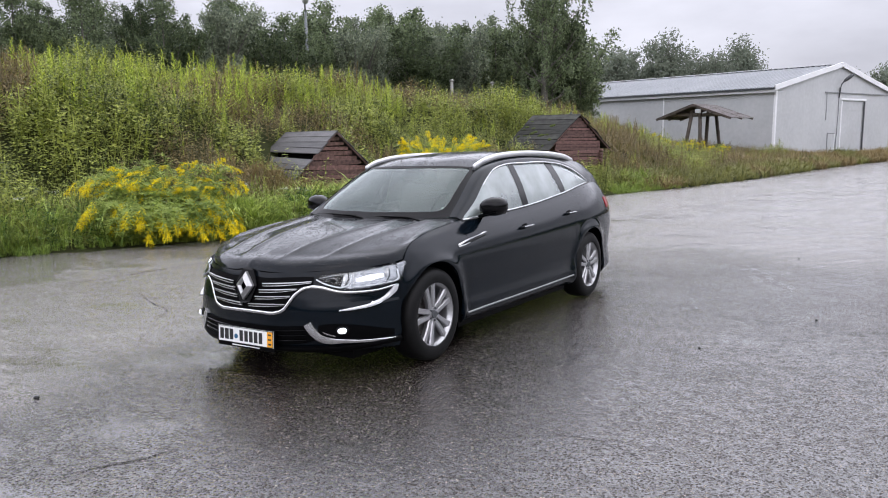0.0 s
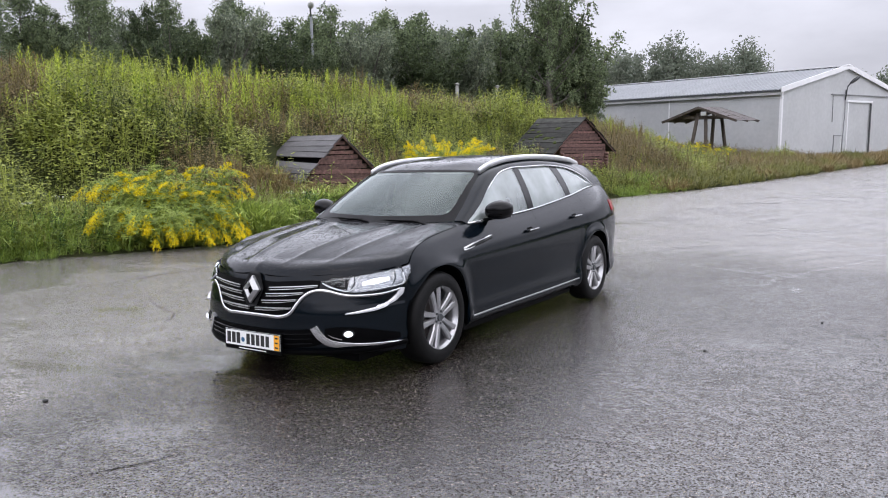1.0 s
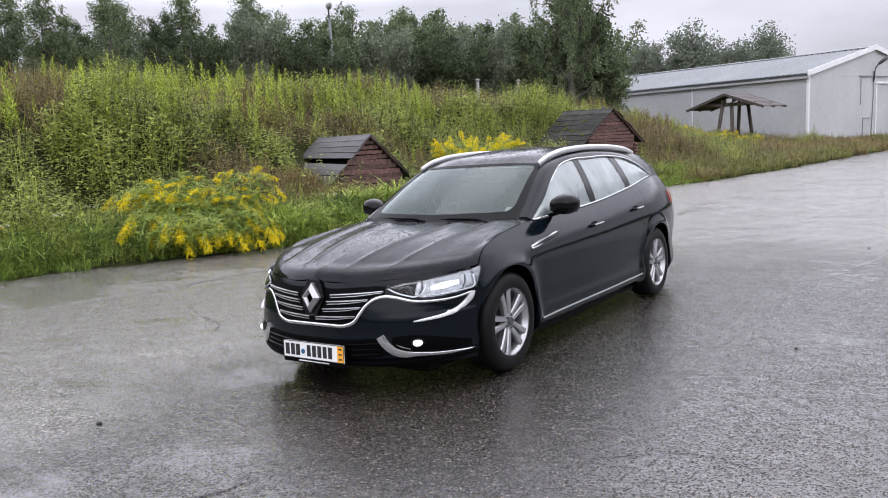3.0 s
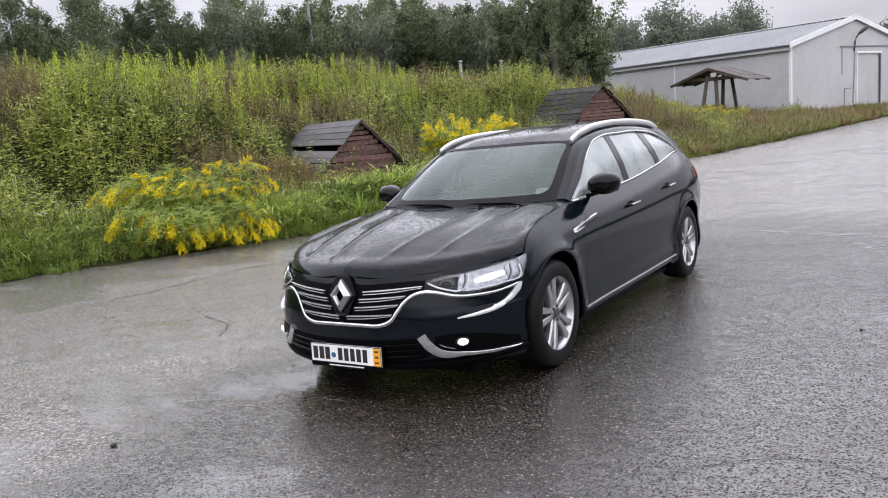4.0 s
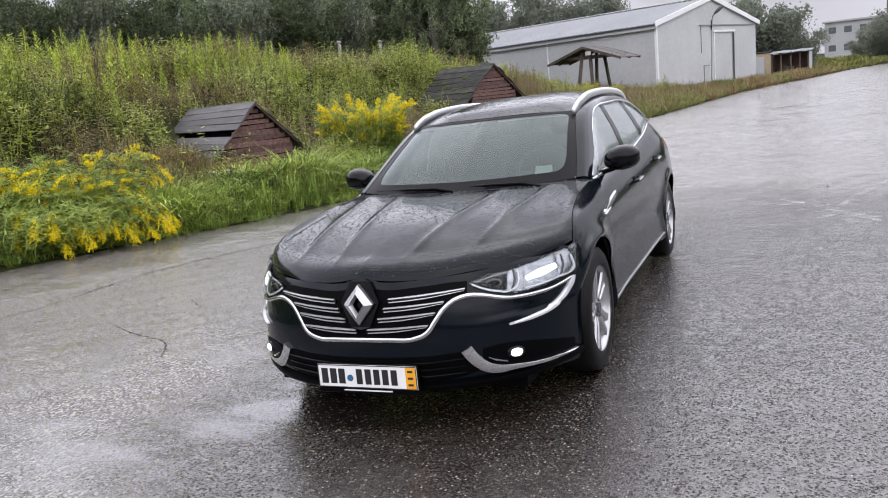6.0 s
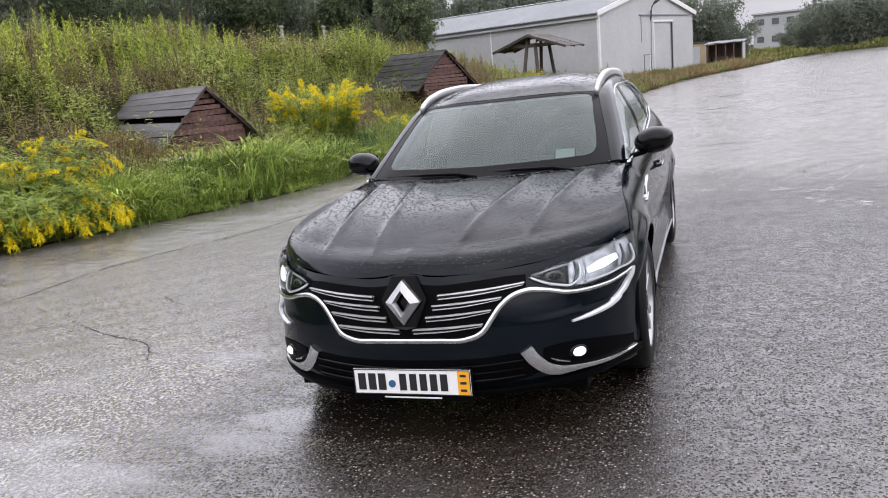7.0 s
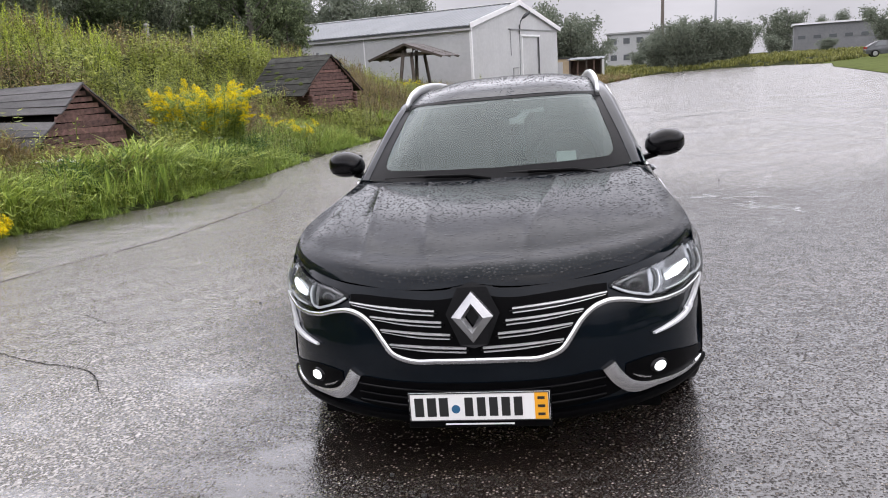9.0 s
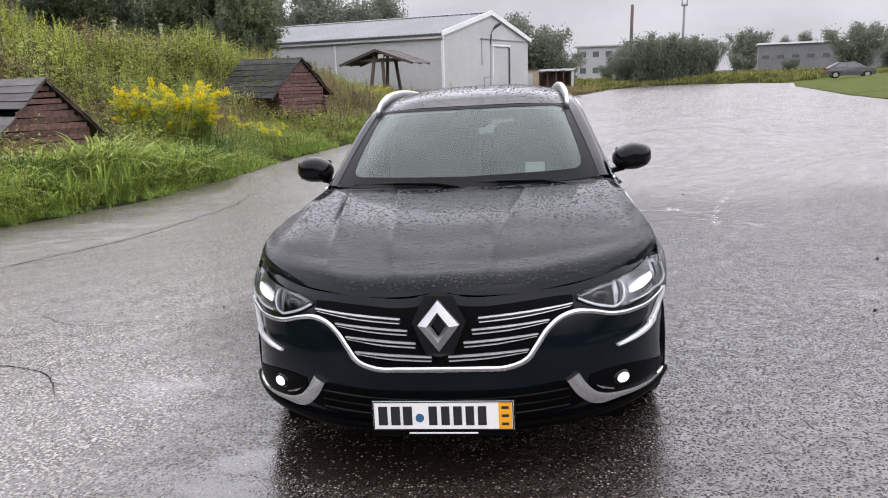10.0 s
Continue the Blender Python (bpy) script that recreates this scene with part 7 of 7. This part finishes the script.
scatter("dry_grass", [tuft(rng, 0.9, 16, 0.14, 0.010, 1.0), tuft(rng, 0.75, 18, 0.16, 0.010, 1.2)], P, rng.uniform(0.65, 1.0, len(P)), DRY, "withered brown grass round the hut", "grass", 0.2)


# weeds that hide the foot of the log hut
hutp = np.array([(-7.10, 21.27)]) + np.concatenate([rng.normal(0, 1, (110, 2)) * [1.1, 0.35] + [-0.7, -1.15], rng.normal(0, 1, (50, 2)) * [0.3, 0.8] + [0.55, 0.1]])
P = np.stack([hutp[:, 0], hutp[:, 1], land(hutp[:, 0], hutp[:, 1]) - 0.03], -1)
P = P[clear_of_huts(P, 0.02)]
scatter("hut_weeds", [*rusts, *herbs], P, rng.uniform(0.7, 1.25, len(P)), WEED, "leafy weeds against the log hut", "weeds", 0.15)


# goldenrod: arching stems with yellow plumes
def goldenrod(name, x, y, count, height, spread, lean, seed, label, arch=(0.25, 1.0), bloom=0.5):
    r = np.random.default_rng(seed)
    g = thing(name, Matrix.Translation((x, y, ground_at(x, y) - 0.02)), label, "goldenrod")
    green, gold = [], []
    for k in range(count):
        a = r.random() * 6.283
        b = np.array([math.cos(a), math.sin(a), 0]) * spread * math.sqrt(r.random())
        b[2] = ground_at(x + b[0], y + b[1]) - ground_at(x, y)
        h = height * r.uniform(0.55, 1.15)
        away = unit(b * [1, 1, 0] + r.normal(0, 0.15, 3) * [1, 1, 0] + np.array(lean)) * r.uniform(*arch)
        aw = np.linalg.norm(away)
        pts = [b + away * h * 0.85 * q**1.7 + np.array([0, 0, h * ((1 + 0.45 * aw) * q - 1.15 * aw * q**3)]) for q in np.linspace(0, 1, 6)]
        green.append(stem_piece(pts, 0.005))
        for j in range(64):
            q = r.uniform(0.05, 0.95)
            c = pts[int(q * 5)] + (pts[min(int(q * 5) + 1, 5)] - pts[int(q * 5)]) * (q * 5 - int(q * 5))
            d = r.random() * 6.283
            way = unit(np.array([math.cos(d), math.sin(d), r.uniform(-0.5, 0.5)]))
            s = r.uniform(0.10, 0.19)
            green.append((leaf(c, way, unit(np.cross(way, [0, 0, 1.0])), s, s * 0.17), LEAF_T))
        # plume: small curved branches thick with florets
        if r.random() < bloom:
            tip = pts[-1]
            back = unit(pts[-1] - pts[-2])
            for j in range(18):
                q = j / 18
                root = tip - back * 0.34 * q * r.uniform(0.7, 1.2)
                d = r.random() * 6.283
                out = unit(np.array([math.cos(d), math.sin(d), 0.0]) * 0.75 + back * 1.0)
                ln = 0.06 + 0.13 * q
                for i in range(12):
                    u = (i + r.random()) / 12
                    c = root + out * ln * u - np.array([0, 0, 0.04 * u * u]) + r.normal(0, 0.006, 3)
                    w = unit(r.normal(0, 0.6, 3) + out)
                    gold.append((leaf(c, w, unit(np.cross(w, r.normal(0, 1, 3))), 0.042, 0.011), LEAF_T))
    for nm, pieces, mat in (("foliage", green, STALK), ("bloom", gold, GOLD)):
        v, t = gather(pieces)
        ob = fast_mesh(nm, v, t, mat)
        ob.parent = g
    return g


goldenrod("goldenrod_clump", -9.05, 5.35, 150, 1.28, 0.95, (0.1, -0.45, 0), 1, "tall goldenrod clump in yellow bloom, rain-bent", (0.25, 0.9), 0.5)
goldenrod("goldenrod_clump", -8.2, 4.55, 130, 1.0, 0.75, (0.75, -0.35, 0), 2, "low goldenrod bent over the yard's edge", (0.8, 1.15), 0.28)
goldenrod("goldenrod_clump", -8.0, 13.6, 230, 1.75, 0.95, (0.1, -0.1, 0), 3, "upright goldenrod clump between the huts", (0.1, 0.4), 0.5)
goldenrod("goldenrod_clump", -10.4, 1.2, 40, 0.8, 0.6, (0.2, -0.1, 0), 4, "small goldenrod clump on the bank")
goldenrod("goldenrod_clump", -7.0, 17.0, 14, 0.9, 0.6, (0.2, -0.1, 0), 5, "sparse goldenrod by the log hut")
goldenrod("goldenrod_clump", -8.0, 39.6, 100, 0.85, 2.0, (0.0, 0.0, 0), 6, "yellowing goldenrod below the shelter", (0.15, 0.6), 0.75)
goldenrod("goldenrod_clump", -11.8, 40.4, 90, 1.1, 1.6, (0.0, 0.0, 0), 8, "yellowing goldenrod beside the barn", (0.15, 0.6), 0.6)


# trees
def tree_meshes(seed, height, width, clumps, per, size, mat_bark, bottom=0.12, weep=0.0, slim=1.0, stems=1, rise=(0.7, 1.7), loose=0.09):
    """Stems with rising shoots, and leaves along the shoots or on twigs that hang from them."""
    r = np.random.default_rng(seed)
    bm = bmesh.new()
    shoots = []
    for j in range(stems):
        a = r.random() * 6.283
        foot = np.array([math.cos(a), math.sin(a), 0]) * (0.10 * width * r.random() if j else 0.0)
        lean = np.array([math.cos(a), math.sin(a), 0]) * (width * r.uniform(0.12, 0.40) if j else r.normal(0, 0.03) * height)
        h = height * (1.0 if j == 0 else r.uniform(0.62, 0.97))
        at = lambda q: foot + lean * q**1.5 + np.array([0, 0, h * q])
        pipe_bm(bm, [at(q) for q in np.linspace(0, 1, 7)], [(0.016 if stems > 1 else 0.02) * h * (1 - 0.92 * q) * slim + 0.006 for q in np.linspace(0, 1, 7)], 6)
        for k in range(int((16 + 5 * h) / math.sqrt(stems))):
            q = bottom + (0.97 - bottom) * r.random()
            base = at(q)
            a = r.random() * 6.283
            ln = width * 0.5 / stems**0.35 * (1.04 - q) ** 0.55 * min(1.0, 0.45 + q * 1.6) * r.uniform(0.55, 1.1)
            end = base + np.array([math.cos(a) * ln, math.sin(a) * ln, ln * r.uniform(*rise)])
            if ln > 0.25:
                pipe_bm(bm, [base, (base + end) / 2 + np.array([0, 0, -0.06 * ln]), end], [0.006 * h * (1.08 - q) * slim, 0.0035 * h * (1.05 - q) * slim, 0.004], 4, cap=False)
            shoots.append((base, end, ln))
        shoots.append((at(0.80), at(1.03), 0.4))
    B, E, LN = np.array([x[0] for x in shoots]), np.array([x[1] for x in shoots]), np.array([x[2] for x in shoots])
    n = clumps * per
    k = r.choice(len(LN), n, p=(LN + 0.2) / (LN + 0.2).sum())
    if weep:
        twigs = 9
        tw = r.integers(0, twigs, n)
        start = r.uniform(0.15, 1.05, (len(LN), twigs))[k, tw][:, None]
        drop = (weep * r.uniform(0.3, 2.4, (len(LN), twigs)) * (0.4 + LN[:, None] / LN.max()))[k, tw]
        sway = r.normal(0, 0.16, (len(LN), twigs, 3))[k, tw]
        q = r.random(n)
        P = B[k] + (E[k] - B[k]) * start + sway * (0.4 + q[:, None])
        P[:, 2] -= drop * q
        P += r.normal(0, 0.05, (n, 3))
    else:
        q = r.random(n) ** 0.8
        P = B[k] + (E[k] - B[k]) * q[:, None] + r.normal(0, 1, (n, 3)) * (loose * (1.35 - q))[:, None] * [1.2, 1.2, 1.0]
    way = unit(r.normal(0, 1, (n, 3)) + [0, 0, -0.3 - weep])
    side = unit(np.cross(way, r.normal(0, 1, (n, 3))))
    nrm = np.cross(way, side)
    s = (size * r.uniform(0.6, 1.3, n))[:, None]
    mid, bend = P + way * s * 0.45, nrm * s * 0.14
    v = np.stack([P, mid + side * s * 0.28 + bend, P + way * s, mid - side * s * 0.28 + bend], 1).reshape(-1, 3)
    t = (LEAF_T[None] + 4 * np.arange(n)[:, None, None]).reshape(-1, 3)
    return bm, v, t


def tree(name, seed, height, width, clumps, per, size, mat, label, category="tree", **kw):
    bm, v, t = tree_meshes(seed, height, width, clumps, per, size, BARK, **kw)
    e = thing(name, Matrix.Translation((0, 0, -200)), label, category)
    part("trunk", bm, BARK, e, smooth=True)
    c = fast_mesh("crown", v, t, mat)
    c.parent = e
    return e


protos = [tree("alder_tree", 11, 5.2, 4.6, 520, 40, 0.115, LEAF, "dense young alder behind the bank", stems=6, bottom=0.03, loose=0.17),
          tree("alder_tree", 12, 4.6, 4.8, 520, 40, 0.115, LEAF, "broad young alder behind the bank", stems=7, bottom=0.03, loose=0.17),
          tree("willow_tree", 13, 4.3, 5.2, 520, 40, 0.112, HAZY_LEAF, "bushy willow behind the bank, paled as by hazy air", bottom=0.02, stems=11, loose=0.17),
          tree("aspen_tree", 14, 6.6, 3.2, 340, 30, 0.12, LEAF, "slender aspen with an airy crown", slim=0.8, bottom=0.08, rise=(0.5, 1.3), loose=0.28),
          tree("willow_tree", 15, 3.9, 5.0, 520, 40, 0.112, DARK_LEAF, "low bushy willow behind the bank", bottom=0.02, stems=11, loose=0.17),
          tree("young_birch", 16, 5.6, 3.2, 440, 36, 0.11, DARK_LEAF, "slender dark young birch behind the bank", bottom=0.03, slim=0.7, stems=4, loose=0.15)]
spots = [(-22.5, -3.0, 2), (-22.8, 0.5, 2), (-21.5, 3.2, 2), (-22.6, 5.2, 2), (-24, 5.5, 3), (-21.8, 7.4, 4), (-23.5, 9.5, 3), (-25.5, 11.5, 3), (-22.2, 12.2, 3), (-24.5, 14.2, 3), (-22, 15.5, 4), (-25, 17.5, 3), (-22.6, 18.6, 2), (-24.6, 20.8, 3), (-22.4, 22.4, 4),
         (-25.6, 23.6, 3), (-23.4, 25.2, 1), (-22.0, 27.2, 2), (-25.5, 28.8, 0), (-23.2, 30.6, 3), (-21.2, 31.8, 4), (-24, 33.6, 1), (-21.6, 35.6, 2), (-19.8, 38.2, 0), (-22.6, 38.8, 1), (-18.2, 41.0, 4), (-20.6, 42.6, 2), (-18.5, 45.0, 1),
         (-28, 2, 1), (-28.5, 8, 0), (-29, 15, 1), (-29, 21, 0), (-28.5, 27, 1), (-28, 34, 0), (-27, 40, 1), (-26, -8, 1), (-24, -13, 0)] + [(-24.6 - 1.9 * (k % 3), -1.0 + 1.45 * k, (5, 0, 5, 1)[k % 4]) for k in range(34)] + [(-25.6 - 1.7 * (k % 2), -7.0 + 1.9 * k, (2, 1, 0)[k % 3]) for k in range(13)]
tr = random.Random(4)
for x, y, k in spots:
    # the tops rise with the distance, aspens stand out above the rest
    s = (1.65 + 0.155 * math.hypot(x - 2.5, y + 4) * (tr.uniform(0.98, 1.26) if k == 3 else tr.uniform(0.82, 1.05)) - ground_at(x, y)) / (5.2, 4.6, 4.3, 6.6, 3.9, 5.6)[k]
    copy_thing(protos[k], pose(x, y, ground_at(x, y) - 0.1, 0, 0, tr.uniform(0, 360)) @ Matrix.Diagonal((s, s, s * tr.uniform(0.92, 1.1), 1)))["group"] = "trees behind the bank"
birch = tree("birch_tree", 21, 12.5, 6.6, 1000, 28, 0.125, LEAF, "tall birch with drooping twigs beside the barn", bottom=0.05, weep=0.6, rise=(0.5, 1.1))
birch.matrix_world = pose(-16.0, 37.2, ground_at(-16.0, 37.2) - 0.1)
b2 = tree("birch_tree", 22, 5.6, 4.6, 650, 30, 0.12, LEAF, "spreading birch beside the barn", bottom=0.02, weep=0.25, stems=5)
b2.matrix_world = pose(-15.4, 41.0, ground_at(-15.4, 41.0) - 0.1)

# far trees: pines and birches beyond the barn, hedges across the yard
far_protos = [tree("far_tree", 31, 11, 9.0, 520, 22, 0.32, FAR_HAZY_LEAF, "distant broadleaf tree beyond the yard", stems=5, loose=0.6),
              tree("far_tree", 32, 12, 5.2, 400, 22, 0.28, FAR_HAZY_LEAF, "distant slender tree beyond the barn", slim=0.8, loose=0.3),
              tree("far_bush", 33, 5.2, 8.0, 520, 22, 0.24, FAR_HAZY_LEAF, "dense distant bush across the yard", category="bush", bottom=0.0, stems=9, loose=0.35)]


def far_place(az, dist, k, scale, dz=0.0):
    x, y = 0.3 + dist * math.sin(radians(az)), -3.5 + dist * math.cos(radians(az))
    c = copy_thing(far_protos[k], pose(x, y, ground_at(x, y) - 0.2 + dz, 0, 0, tr.uniform(0, 360)) @ Matrix.Diagonal((scale, scale, scale * tr.uniform(0.95, 1.08), 1)))
    c["group"] = "distant trees"
    return c


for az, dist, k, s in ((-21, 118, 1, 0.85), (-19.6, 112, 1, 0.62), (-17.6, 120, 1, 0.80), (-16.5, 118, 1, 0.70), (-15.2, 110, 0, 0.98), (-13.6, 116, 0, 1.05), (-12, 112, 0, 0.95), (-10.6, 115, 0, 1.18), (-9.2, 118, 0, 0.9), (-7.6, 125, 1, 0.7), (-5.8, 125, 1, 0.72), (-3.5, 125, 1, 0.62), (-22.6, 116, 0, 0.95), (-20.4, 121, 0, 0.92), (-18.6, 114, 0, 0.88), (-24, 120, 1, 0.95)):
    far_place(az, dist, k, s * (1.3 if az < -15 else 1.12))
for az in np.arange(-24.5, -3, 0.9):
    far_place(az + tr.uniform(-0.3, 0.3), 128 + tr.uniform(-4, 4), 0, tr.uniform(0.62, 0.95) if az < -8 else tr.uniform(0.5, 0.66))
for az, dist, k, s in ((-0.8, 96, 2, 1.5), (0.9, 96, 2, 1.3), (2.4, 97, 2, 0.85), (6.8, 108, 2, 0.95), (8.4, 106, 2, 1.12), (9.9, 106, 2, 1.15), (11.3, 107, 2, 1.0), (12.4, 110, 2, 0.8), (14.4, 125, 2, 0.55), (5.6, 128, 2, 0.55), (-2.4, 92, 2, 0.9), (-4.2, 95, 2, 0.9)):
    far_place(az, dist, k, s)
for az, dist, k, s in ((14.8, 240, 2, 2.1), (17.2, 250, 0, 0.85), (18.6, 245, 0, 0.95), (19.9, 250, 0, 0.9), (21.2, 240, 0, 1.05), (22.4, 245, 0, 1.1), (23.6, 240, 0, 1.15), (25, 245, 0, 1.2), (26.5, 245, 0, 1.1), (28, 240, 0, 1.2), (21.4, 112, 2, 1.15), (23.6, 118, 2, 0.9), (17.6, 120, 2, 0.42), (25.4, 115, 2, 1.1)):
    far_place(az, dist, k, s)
# bushes out of view, added so that the car mirrors dark woods
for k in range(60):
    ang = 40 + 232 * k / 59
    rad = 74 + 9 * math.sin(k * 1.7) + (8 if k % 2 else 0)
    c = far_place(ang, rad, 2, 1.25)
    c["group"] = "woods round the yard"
for p_ in protos + far_protos:
    for o in (*p_.children_recursive, p_):
        bpy.data.objects.remove(o)

# pale grass strip beyond the yard and the lawn on the other side
P = np.stack([rng.uniform(5, 60, 3600), rng.uniform(64, 122, 3600)], -1)
ex_, rx_ = np.interp(P[:, 1], EDGE_Y, EDGE_X), np.interp(P[:, 1], RIGHT_Y, RIGHT_X)
P = P[(P[:, 1] > 95.3) | (P[:, 0] < ex_ - 0.3) | ((P[:, 0] > rx_ + 0.3) & (P[:, 1] > 81))]
P = np.stack([P[:, 0], P[:, 1], land(P[:, 0], P[:, 1]) - 0.05], -1)
scatter("meadow", [tuft(rng, 0.55, 18, 0.6, 0.05, 0.7), tuft(rng, 0.7, 18, 0.6, 0.05, 0.7)], P, rng.uniform(0.7, 1.3, len(P)), OLIVE, "yellow-green meadow beyond the yard", "grass")
